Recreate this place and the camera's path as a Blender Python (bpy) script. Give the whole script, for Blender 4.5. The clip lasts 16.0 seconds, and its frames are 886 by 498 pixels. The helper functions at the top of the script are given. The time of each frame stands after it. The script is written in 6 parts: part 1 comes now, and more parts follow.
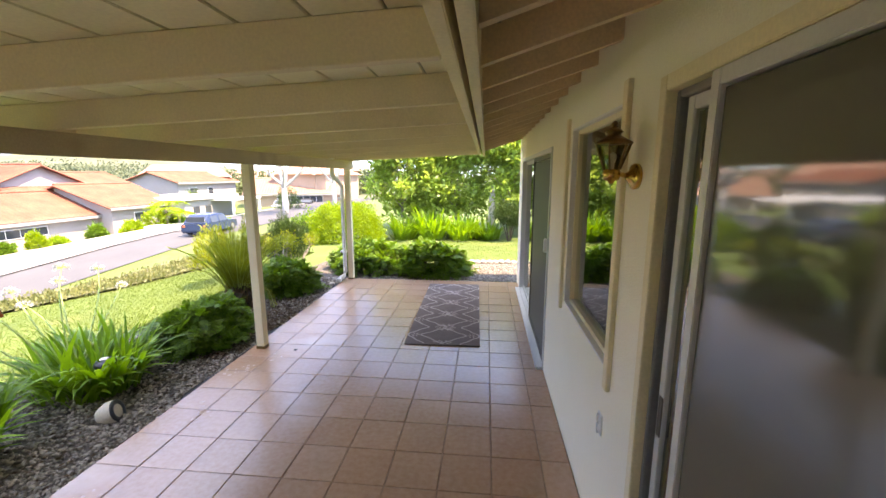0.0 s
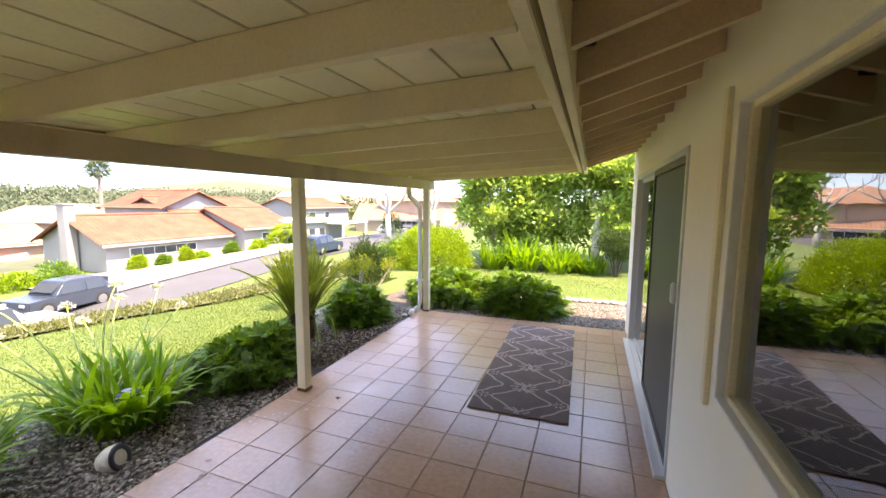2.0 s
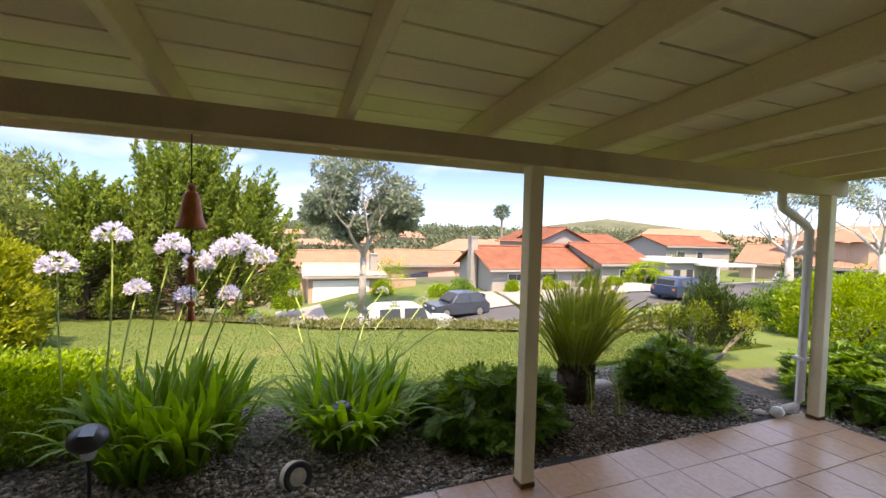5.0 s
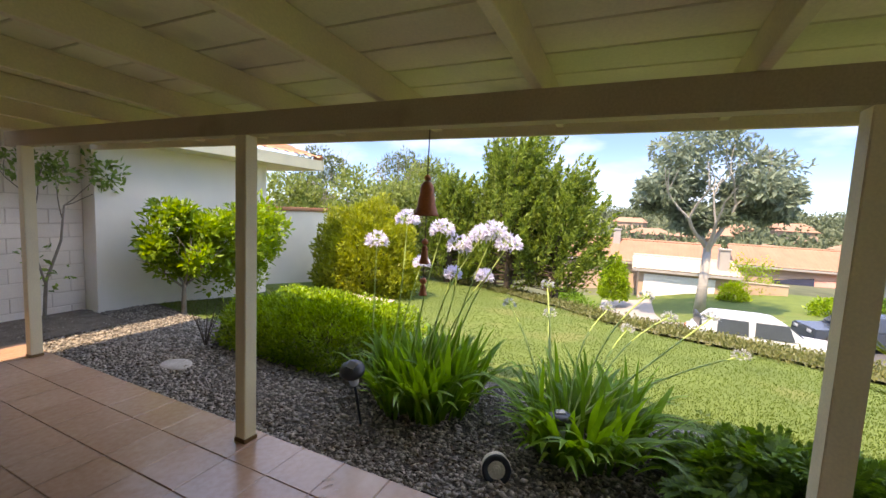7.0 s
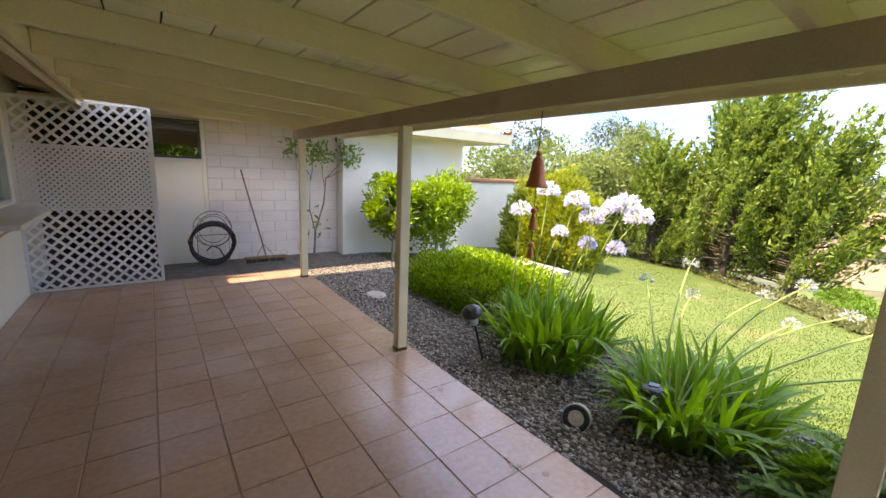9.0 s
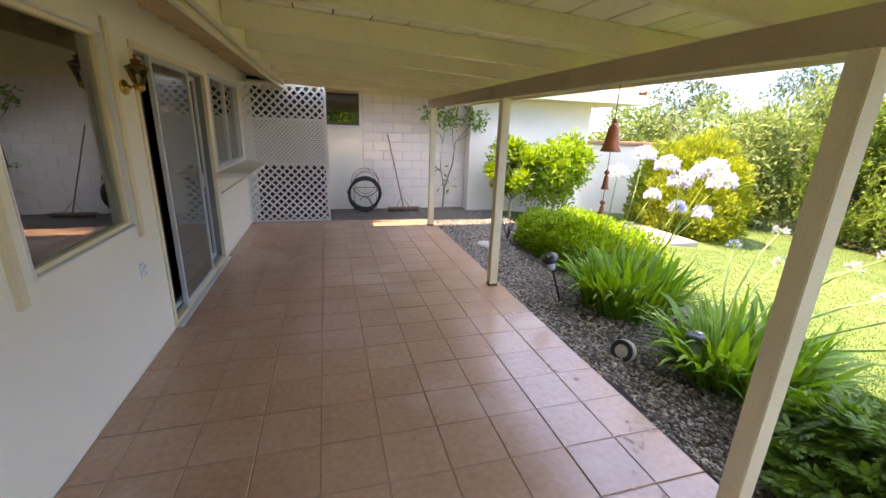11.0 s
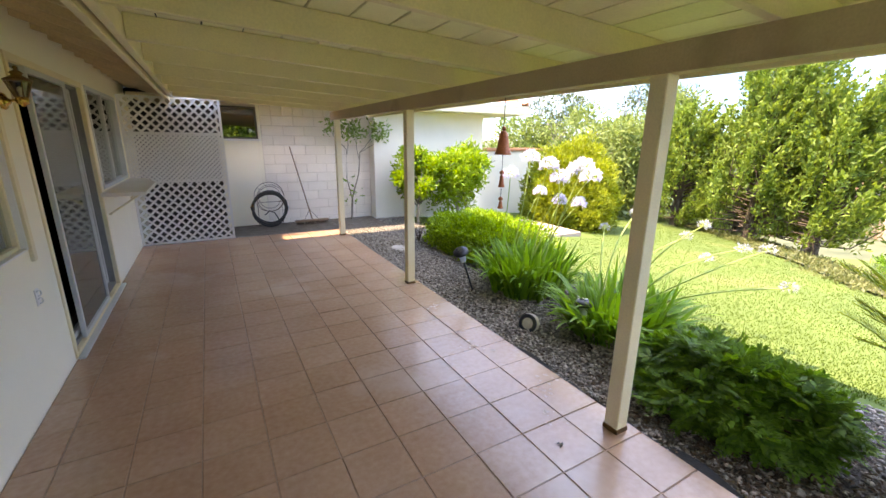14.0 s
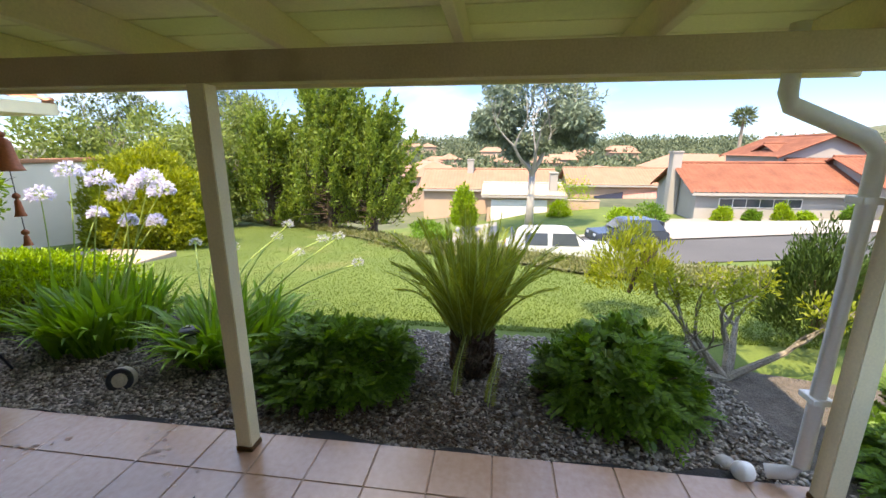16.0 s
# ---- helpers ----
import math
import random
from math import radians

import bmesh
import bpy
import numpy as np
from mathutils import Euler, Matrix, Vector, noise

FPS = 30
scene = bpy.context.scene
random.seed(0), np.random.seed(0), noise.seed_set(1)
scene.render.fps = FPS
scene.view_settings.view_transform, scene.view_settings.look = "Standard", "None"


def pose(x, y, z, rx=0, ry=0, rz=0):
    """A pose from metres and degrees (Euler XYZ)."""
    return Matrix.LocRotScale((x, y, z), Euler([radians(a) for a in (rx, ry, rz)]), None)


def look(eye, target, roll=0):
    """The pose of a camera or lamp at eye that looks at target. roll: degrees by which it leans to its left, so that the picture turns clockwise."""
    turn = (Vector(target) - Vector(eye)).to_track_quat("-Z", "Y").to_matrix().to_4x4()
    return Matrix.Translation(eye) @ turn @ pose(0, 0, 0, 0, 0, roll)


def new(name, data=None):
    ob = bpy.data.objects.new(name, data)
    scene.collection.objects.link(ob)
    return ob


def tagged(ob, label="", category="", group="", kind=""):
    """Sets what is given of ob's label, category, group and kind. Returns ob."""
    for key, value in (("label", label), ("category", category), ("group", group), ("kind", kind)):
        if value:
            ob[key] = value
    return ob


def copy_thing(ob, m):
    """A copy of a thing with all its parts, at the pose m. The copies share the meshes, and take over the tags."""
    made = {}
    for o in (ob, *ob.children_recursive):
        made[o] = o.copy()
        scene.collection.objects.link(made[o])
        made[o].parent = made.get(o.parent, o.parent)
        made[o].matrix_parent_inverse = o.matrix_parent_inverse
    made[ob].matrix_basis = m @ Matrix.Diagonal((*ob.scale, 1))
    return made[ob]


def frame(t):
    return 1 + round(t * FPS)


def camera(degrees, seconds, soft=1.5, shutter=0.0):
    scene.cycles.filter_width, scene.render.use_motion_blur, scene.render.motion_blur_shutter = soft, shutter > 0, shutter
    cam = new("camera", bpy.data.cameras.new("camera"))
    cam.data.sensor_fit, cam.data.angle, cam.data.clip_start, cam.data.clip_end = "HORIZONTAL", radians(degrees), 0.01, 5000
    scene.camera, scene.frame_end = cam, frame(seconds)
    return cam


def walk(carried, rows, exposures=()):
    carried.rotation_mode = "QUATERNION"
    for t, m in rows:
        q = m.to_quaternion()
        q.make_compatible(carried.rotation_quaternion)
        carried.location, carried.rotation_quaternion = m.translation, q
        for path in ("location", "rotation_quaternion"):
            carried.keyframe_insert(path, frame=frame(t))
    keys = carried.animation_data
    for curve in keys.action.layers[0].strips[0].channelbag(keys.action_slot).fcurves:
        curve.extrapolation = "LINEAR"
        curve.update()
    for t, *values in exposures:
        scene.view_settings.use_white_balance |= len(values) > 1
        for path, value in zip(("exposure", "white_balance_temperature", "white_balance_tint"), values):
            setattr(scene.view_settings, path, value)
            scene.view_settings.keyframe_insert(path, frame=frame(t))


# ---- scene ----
cam = camera(95.2, 16.0)
PATH = [
    (0, (0.112, -0.098, 1.857), (-0.095, 1.858, 1.497), -0.1),
    (0.5, (0.134, 0.027, 1.834), (-0.157, 1.975, 1.483), -0.3),
    (1, (0.104, 0.279, 1.822), (-0.301, 2.21, 1.493), -0.3),
    (1.5, (0.107, 0.57, 1.789), (-0.43, 2.474, 1.5), -0.0),
    (2, (0.171, 0.879, 1.759), (-0.513, 2.745, 1.531), 0.4),
    (2.5, (0.163, 1.183, 1.717), (-0.688, 2.987, 1.568), 0.7),
    (3, (0.083, 1.47, 1.66), (-0.952, 3.18, 1.587), 1.2),
    (3.2, (0.095, 1.571, 1.65), (-1.026, 3.226, 1.593), 1.0),
    (5.5, (-0.296, 2.674, 1.516), (-2.272, 2.993, 1.427), 1.66),
    (6, (-0.403, 2.839, 1.513), (-2.398, 2.733, 1.41), 1.76),
    (6.5, (-0.49, 2.963, 1.53), (-2.421, 2.461, 1.4), 2.54),
    (7, (-0.504, 3.144, 1.569), (-2.315, 2.316, 1.379), 2.78),
    (7.5, (-0.454, 3.286, 1.584), (-2.123, 2.209, 1.342), 2.88),
    (8, (-0.413, 3.477, 1.586), (-1.921, 2.195, 1.299), 2.86),
    (8.5, (-0.461, 3.728, 1.608), (-1.797, 2.278, 1.279), 2.72),
    (9, (-0.55, 3.98, 1.614), (-1.702, 2.389, 1.238), 2.56),
    (9.5, (-0.565, 4.226, 1.624), (-1.515, 2.519, 1.198), 2.52),
    (10, (-0.579, 4.459, 1.643), (-1.354, 2.678, 1.167), 2.6),
    (10.2, (-0.609, 4.556, 1.651), (-1.323, 2.756, 1.151), 2.65),
    (12.3, (-0.484, 5.219, 1.696), (-0.91, 3.368, 1.07), 1.5),
    (12.5, (-0.478, 5.255, 1.687), (-0.901, 3.401, 1.067), 1.6),
    (13, (-0.447, 5.266, 1.681), (-0.91, 3.412, 1.088), 1.6),
    (13.5, (-0.395, 5.178, 1.669), (-1.049, 3.371, 1.119), 1.3),
    (14, (-0.366, 5.14, 1.651), (-1.322, 3.461, 1.134), 0.75),
    (14.5, (-0.37, 5.153, 1.633), (-1.654, 3.703, 1.139), 0.15),
    (15, (-0.406, 5.173, 1.637), (-1.994, 4.057, 1.153), -0.03),
    (15.5, (-0.438, 5.214, 1.652), (-2.246, 4.509, 1.169), -0.16),
    (16, (-0.457, 5.244, 1.676), (-2.381, 4.982, 1.195), 0.0),
]
EXPOSURES = [(0.0, 3.96, 9200, 23), (3.0, 3.56, 9500, 23), (5.5, 2.71, 9800, 20), (7.0, 2.86, 9200, 20), (9.0, 3.41, 9000, 21), (10.0, 3.66, 9000, 22), (12.5, 4.08, 9000, 21), (14.0, 3.88, 9100, 19), (15.0, 3.46, 8900, 17), (16.0, 2.91, 8700, 13)]
walk(cam, [(t, look(eye, target, roll)) for t, eye, target, roll in PATH], EXPOSURES)

# ---------------------------------------------------------------- light
world = bpy.data.worlds.new("sky")
scene.world = world
world.use_nodes = True
wn = world.node_tree
sky = wn.nodes.new("ShaderNodeTexSky")
sky.sky_type = "NISHITA"
sky.sun_disc = False
SUN_TO = Vector((0.47, -0.10, 0.87)).normalized()
sky.sun_elevation = math.asin(SUN_TO.z)
sky.sun_rotation = math.atan2(SUN_TO.x, SUN_TO.y)
sky.altitude = 2500
sky.air_density, sky.dust_density, sky.ozone_density = 1.0, 0.0, 4.0
# soft clouds drifting over the sky
coord = wn.nodes.new("ShaderNodeTexCoord")
sep = wn.nodes.new("ShaderNodeSeparateXYZ")
stretch = wn.nodes.new("ShaderNodeMapping")
stretch.inputs["Scale"].default_value = (1.6, 1.6, 5.0)
puff = wn.nodes.new("ShaderNodeTexNoise")
puff.inputs["Scale"].default_value, puff.inputs["Detail"].default_value = 1.5, 7
ramp = wn.nodes.new("ShaderNodeValToRGB")
ramp.color_ramp.elements[0].position, ramp.color_ramp.elements[1].position = 0.52, 0.74
cloud = wn.nodes.new("ShaderNodeMixRGB")
cloud.inputs[2].default_value = (6.2, 6.5, 7.0, 1)
back = wn.nodes["Background"]
back.inputs["Strength"].default_value = 0.13
wn.links.new(coord.outputs["Generated"], stretch.inputs["Vector"])
wn.links.new(stretch.outputs["Vector"], puff.inputs["Vector"])
wn.links.new(puff.outputs["Fac"], ramp.inputs["Fac"])
wn.links.new(ramp.outputs["Color"], cloud.inputs["Fac"])
wn.links.new(sky.outputs["Color"], cloud.inputs[1])
# clear sky deepens towards the hills
wn.links.new(coord.outputs["Generated"], sep.inputs["Vector"])
climb = wn.nodes.new("ShaderNodeMapRange")
climb.interpolation_type = "SMOOTHSTEP"
climb.inputs[1].default_value, climb.inputs[2].default_value = 0.15, 0.80
clear = wn.nodes.new("ShaderNodeMixRGB")
clear.inputs[1].default_value, clear.inputs[2].default_value = (0.215, 0.265, 0.37, 1), (1.4, 1.38, 1.34, 1)
deep = wn.nodes.new("ShaderNodeMixRGB")
deep.blend_type = "MULTIPLY"
deep.inputs["Fac"].default_value = 1.0
wn.links.new(sep.outputs["Z"], climb.inputs[0])
wn.links.new(climb.outputs[0], clear.inputs["Fac"])
wn.links.new(cloud.outputs["Color"], deep.inputs[1])
wn.links.new(clear.outputs["Color"], deep.inputs[2])
wn.links.new(deep.outputs["Color"], back.inputs["Color"])
sun_data = bpy.data.lights.new("sun", "SUN")
sun_data.energy, sun_data.angle, sun_data.color = 1.4, radians(0.6), (1.0, 0.95, 0.86)
sun = new("sun", sun_data)
sun.matrix_world = look(SUN_TO * 40, (0, 0, 0))


# ---------------------------------------------------------------- materials
def pmat(name, base, rough=0.6, vary=0.15, scale=6.0, fine=60.0, bump=0.2, metal=0.0, tint=None, island=0.0, objvar=0.0,
         translucent=0.0, spec=0.5, depth=0.01, stain=None, stain_scale=1.5, stain_at=0.6):
    """A painted, mineral or leafy surface: two scales of colour noise, fine relief, optional stains and per-piece variation."""
    m = bpy.data.materials.new(name)
    m.use_nodes = True
    nt = m.node_tree
    bs = nt.nodes["Principled BSDF"]
    geo = nt.nodes.new("ShaderNodeNewGeometry")
    n1 = nt.nodes.new("ShaderNodeTexNoise")
    n1.inputs["Scale"].default_value, n1.inputs["Detail"].default_value = scale, 4
    n2 = nt.nodes.new("ShaderNodeTexNoise")
    n2.inputs["Scale"].default_value, n2.inputs["Detail"].default_value = fine, 5
    for n in (n1, n2):
        nt.links.new(geo.outputs["Position"], n.inputs["Vector"])
    add = nt.nodes.new("ShaderNodeMath")
    add.operation = "ADD"
    nt.links.new(n1.outputs["Fac"], add.inputs[0])
    nt.links.new(n2.outputs["Fac"], add.inputs[1])
    last = add.outputs[0]
    if island > 0:
        k = nt.nodes.new("ShaderNodeMath")
        k.operation = "MULTIPLY_ADD"
        k.inputs[1].default_value = island
        nt.links.new(geo.outputs["Random Per Island"], k.inputs[0])
        nt.links.new(last, k.inputs[2])
        last = k.outputs[0]
    if objvar > 0:
        oi = nt.nodes.new("ShaderNodeObjectInfo")
        k = nt.nodes.new("ShaderNodeMath")
        k.operation = "MULTIPLY_ADD"
        k.inputs[1].default_value = objvar
        nt.links.new(oi.outputs["Random"], k.inputs[0])
        nt.links.new(last, k.inputs[2])
        last = k.outputs[0]
    top = 1.0 + (island + objvar) / 2
    mr = nt.nodes.new("ShaderNodeMapRange")
    spread = 0.35 + (island + objvar) / 2
    mr.inputs[1].default_value, mr.inputs[2].default_value = top - spread, top + spread
    nt.links.new(last, mr.inputs[0])
    mix = nt.nodes.new("ShaderNodeMixRGB")
    b = Vector(base)
    t2 = Vector(tint) if tint else b * (1 + vary)
    mix.inputs[1].default_value = (*(b * (1 - vary)), 1)
    mix.inputs[2].default_value = (*t2, 1)
    nt.links.new(mr.outputs[0], mix.inputs[0])
    col = mix.outputs[0]
    if stain:
        n3 = nt.nodes.new("ShaderNodeTexNoise")
        n3.inputs["Scale"].default_value, n3.inputs["Detail"].default_value = stain_scale, 7
        nt.links.new(geo.outputs["Position"], n3.inputs["Vector"])
        r3 = nt.nodes.new("ShaderNodeMapRange")
        r3.inputs[1].default_value, r3.inputs[2].default_value = stain_at, stain_at + 0.14
        nt.links.new(n3.outputs["Fac"], r3.inputs[0])
        m3 = nt.nodes.new("ShaderNodeMixRGB")
        m3.inputs[2].default_value = (*stain, 1)
        nt.links.new(r3.outputs[0], m3.inputs[0])
        nt.links.new(col, m3.inputs[1])
        col = m3.outputs[0]
    nt.links.new(col, bs.inputs["Base Color"])
    bs.inputs["Roughness"].default_value = rough
    bs.inputs["Metallic"].default_value = metal
    bs.inputs["Specular IOR Level"].default_value = spec
    if bump > 0:
        bp = nt.nodes.new("ShaderNodeBump")
        bp.inputs["Strength"].default_value, bp.inputs["Distance"].default_value = bump, depth
        nt.links.new(n2.outputs["Fac"], bp.inputs["Height"])
        nt.links.new(bp.outputs[0], bs.inputs["Normal"])
    if translucent > 0:
        tr = nt.nodes.new("ShaderNodeBsdfTranslucent")
        hs = nt.nodes.new("ShaderNodeHueSaturation")
        hs.inputs["Value"].default_value, hs.inputs["Saturation"].default_value, hs.inputs["Hue"].default_value = 1.5, 1.1, 0.49
        nt.links.new(col, hs.inputs["Color"])
        nt.links.new(hs.outputs[0], tr.inputs["Color"])
        ms = nt.nodes.new("ShaderNodeMixShader")
        ms.inputs[0].default_value = translucent
        nt.links.new(bs.outputs[0], ms.inputs[1])
        nt.links.new(tr.outputs[0], ms.inputs[2])
        nt.links.new(ms.outputs[0], nt.nodes["Material Output"].inputs["Surface"])
    return m


def glass_mat(name, tint, base=0.08):
    """A thin window pane: tinted see-through with a mirror gloss that grows at grazing angles."""
    m = bpy.data.materials.new(name)
    m.use_nodes = True
    nt = m.node_tree
    nt.nodes.remove(nt.nodes["Principled BSDF"])
    t = nt.nodes.new("ShaderNodeBsdfTransparent")
    t.inputs[0].default_value = (*tint, 1)
    g = nt.nodes.new("ShaderNodeBsdfGlossy")
    g.inputs["Roughness"].default_value = 0.01
    g.inputs[0].default_value = (0.95, 0.97, 0.95, 1)
    lw = nt.nodes.new("ShaderNodeFresnel")
    lw.inputs[0].default_value = 1.6
    ad = nt.nodes.new("ShaderNodeMath")
    ad.operation, ad.use_clamp = "ADD", True
    ad.inputs[1].default_value = base
    nt.links.new(lw.outputs[0], ad.inputs[0])
    mx = nt.nodes.new("ShaderNodeMixShader")
    nt.links.new(ad.outputs[0], mx.inputs[0])
    nt.links.new(t.outputs[0], mx.inputs[1])
    nt.links.new(g.outputs[0], mx.inputs[2])
    nt.links.new(mx.outputs[0], nt.nodes["Material Output"].inputs["Surface"])
    return m


M_PAINT = pmat("beige_paint", (0.82, 0.71, 0.47), 0.55, 0.10, 3, 90, 0.25, stain=(0.62, 0.51, 0.33), stain_scale=2.2, stain_at=0.66, depth=0.004)
# stained beam paint, with the backlit beam's shade put into its darker colour
M_BEAM = pmat("shaded_beam_paint", (0.50, 0.40, 0.25), 0.6, 0.14, 3, 90, 0.3, stain=(0.36, 0.27, 0.17), stain_scale=2.0, stain_at=0.62, depth=0.004)
M_BOARD = pmat("board_paint", (0.90, 0.84, 0.58), 0.6, 0.12, 2, 70, 0.25, objvar=0.5, stain=(0.60, 0.52, 0.40), stain_scale=1.3, stain_at=0.6, depth=0.004)
M_EAVE = pmat("eave_paint", (0.74, 0.57, 0.34), 0.6, 0.14, 3, 80, 0.25, depth=0.004)
M_WALL = pmat("cream_stucco", (0.90, 0.84, 0.68), 0.85, 0.03, 2, 140, 0.45, depth=0.006)
M_STUCCO = pmat("pale_stucco", (0.82, 0.77, 0.66), 0.85, 0.06, 2, 110, 0.45, depth=0.006)
M_BLOCK = pmat("painted_block", (0.84, 0.76, 0.66), 0.85, 0.10, 3, 60, 0.5, objvar=0.4, depth=0.008)
M_GROUT_W = pmat("block_joint", (0.70, 0.62, 0.52), 0.9, 0.15, 5, 80, 0.4)
M_WHITE = pmat("white_paint", (0.80, 0.78, 0.74), 0.5, 0.05, 5, 70, 0.15, depth=0.003)
M_TILE = pmat("terracotta_tile", (0.41, 0.215, 0.122), 0.24, 0.10, 1.6, 26, 0.10, spec=1.0, tint=(0.51, 0.32, 0.22), objvar=0.22, depth=0.004, stain=(0.54, 0.39, 0.31), stain_scale=0.9, stain_at=0.58)
M_GROUT = pmat("grout", (0.31, 0.20, 0.135), 0.9, 0.25, 4, 60, 0.5)
M_ALU = pmat("aluminium", (0.62, 0.63, 0.61), 0.42, 0.06, 4, 120, 0.05, metal=0.25)
M_BRONZE = pmat("dark_aluminium", (0.10, 0.09, 0.075), 0.45, 0.2, 5, 90, 0.1, metal=0.4)
M_GREYALU = pmat("grey_aluminium", (0.26, 0.26, 0.25), 0.4, 0.12, 5, 90, 0.08, metal=0.4)
M_BRASS = pmat("brass", (0.62, 0.40, 0.12), 0.24, 0.18, 14, 90, 0.06, metal=1.0)
M_OLDBRASS = pmat("tarnished_brass", (0.20, 0.12, 0.05), 0.42, 0.3, 20, 120, 0.2, metal=0.9)
M_GLASS = glass_mat("window_glass", (0.60, 0.65, 0.61), 0.16)
M_GLASS_CLEAR = glass_mat("lamp_glass", (0.92, 0.90, 0.80), 0.03)
M_SCREEN = glass_mat("screen_mesh", (0.2, 0.2, 0.2), 0.05)
M_DARKSCREEN = pmat("dark_screen_mesh", (0.075, 0.08, 0.07), 0.5, 0.08, 2, 300, 0.0, spec=0.25)
smx = M_SCREEN.node_tree
sdf = smx.nodes.new("ShaderNodeBsdfDiffuse")
sdf.inputs[0].default_value = (0.105, 0.11, 0.095, 1)
for n in smx.nodes:
    if n.type == "BSDF_GLOSSY":
        n.inputs["Roughness"].default_value = 0.06
    if n.type == "MIX_SHADER":
        smx.links.new(sdf.outputs[0], n.inputs[1])
M_GRAVEL = pmat("gravel_bed", (0.085, 0.070, 0.056), 0.95, 0.35, 12, 70, 0.9, tint=(0.17, 0.14, 0.115), depth=0.03)
M_STONES = pmat("gravel_stones", (0.12, 0.105, 0.088), 0.9, 0.4, 20, 80, 0.3, tint=(0.47, 0.41, 0.34), island=1.6)
# near-black that stands in for shade in the alcove and between roof boards
M_SHADE = pmat("shade_dark", (0.060, 0.050, 0.042), 0.95, 0.4, 8, 60, 0.9, depth=0.03)
M_BARK = pmat("grey_bark", (0.27, 0.23, 0.18), 0.9, 0.3, 14, 60, 0.8, depth=0.02)
M_DARKBARK = pmat("dark_bark", (0.085, 0.060, 0.042), 0.95, 0.4, 20, 70, 0.9, depth=0.02)


# ---------------------------------------------------------------- mesh helpers
def mesh_ob(name, bm, mat, parent=None, label="", smooth=False):
    me = bpy.data.meshes.new(name)
    bm.to_mesh(me)
    bm.free()
    me.materials.append(mat)
    if smooth:
        for p in me.polygons:
            p.use_smooth = True
    ob = new(name, me)
    if parent:
        ob.parent = parent
    if label:
        ob["label"] = label
    return ob


def part(name, bm, material, parent, label="", smooth=False):
    return mesh_ob(name, bm, material, parent, label, smooth)


def thing(name, label, category, group="", at=(0, 0, 0), kind=""):
    e = new(name)
    e.empty_display_size = 0.1
    e.location = at
    return tagged(e, label, category, group, kind)


def raw(name, verts, faces, mat, parent=None, label="", smooth=False):
    me = bpy.data.meshes.new(name)
    verts = np.asarray(verts, dtype=np.float32)
    faces = np.asarray(faces, dtype=np.int32)
    k = faces.shape[1]
    me.vertices.add(len(verts))
    me.vertices.foreach_set("co", verts.ravel())
    me.loops.add(faces.size)
    me.loops.foreach_set("vertex_index", faces.ravel())
    me.polygons.add(len(faces))
    me.polygons.foreach_set("loop_start", np.arange(0, faces.size, k, dtype=np.int32))
    me.update(calc_edges=True)
    me.materials.append(mat)
    if smooth:
        me.polygons.foreach_set("use_smooth", np.ones(len(faces), dtype=bool))
    ob = new(name, me)
    if parent:
        ob.parent = parent
    if label:
        ob["label"] = label
    return ob


def box(bm, x0, x1, y0, y1, z0, z1, bevel=0.0, m=None):
    """An axis-aligned box between two corners, with its edges rounded by bevel; m turns or moves it."""
    r = bmesh.ops.create_cube(bm, size=1.0)
    vs = r["verts"]
    for v in vs:
        v.co = Vector((x0 + (v.co.x + 0.5) * (x1 - x0), y0 + (v.co.y + 0.5) * (y1 - y0), z0 + (v.co.z + 0.5) * (z1 - z0)))
    if bevel > 0:
        es = list({e for v in vs for e in v.link_edges})
        out = bmesh.ops.bevel(bm, geom=es, offset=bevel, segments=2, affect="EDGES")
        vs = list({v for v in out["verts"]} | {v for v in vs if v.is_valid})
    if m:
        bmesh.ops.transform(bm, matrix=m, verts=vs)
    return bm


def nb():
    return bmesh.new()


def tube(bm, pts, radii, seg=8, cap=True):
    """A round bar along pts with a radius at each."""
    pts = [Vector(p) for p in pts]
    if not hasattr(radii, "__len__"):
        radii = [radii] * len(pts)
    rings = []
    up = Vector((0.013, 0.021, 1))
    for i, p in enumerate(pts):
        d = (pts[min(i + 1, len(pts) - 1)] - pts[max(i - 1, 0)]).normalized()
        a = d.cross(up)
        if a.length < 0.05:
            a = d.cross(Vector((1, 0.2, 0)))
        a.normalize()
        b = d.cross(a)
        rings.append([bm.verts.new(p + (a * math.cos(2 * math.pi * k / seg) + b * math.sin(2 * math.pi * k / seg)) * radii[i]) for k in range(seg)])
    for r0, r1 in zip(rings, rings[1:]):
        for k in range(seg):
            bm.faces.new((r0[k], r0[(k + 1) % seg], r1[(k + 1) % seg], r1[k]))
    if cap:
        bm.faces.new(rings[0][::-1])
        bm.faces.new(rings[-1])
    return bm


def lathe(bm, profile, seg=20, at=(0, 0, 0), m=None):
    """A turned shape from (radius, height) pairs."""
    rings = []
    vs = []
    for r, z in profile:
        ring = [bm.verts.new((at[0] + r * math.cos(2 * math.pi * k / seg), at[1] + r * math.sin(2 * math.pi * k / seg), at[2] + z)) for k in range(seg)]
        rings.append(ring)
        vs += ring
    for r0, r1 in zip(rings, rings[1:]):
        for k in range(seg):
            bm.faces.new((r0[k], r0[(k + 1) % seg], r1[(k + 1) % seg], r1[k]))
    bm.faces.new(rings[0][::-1])
    bm.faces.new(rings[-1])
    if m:
        bmesh.ops.transform(bm, matrix=m, verts=vs)
    return bm


def smooth01(t):
    t = np.clip(t, 0, 1)
    return t * t * (3 - 2 * t)


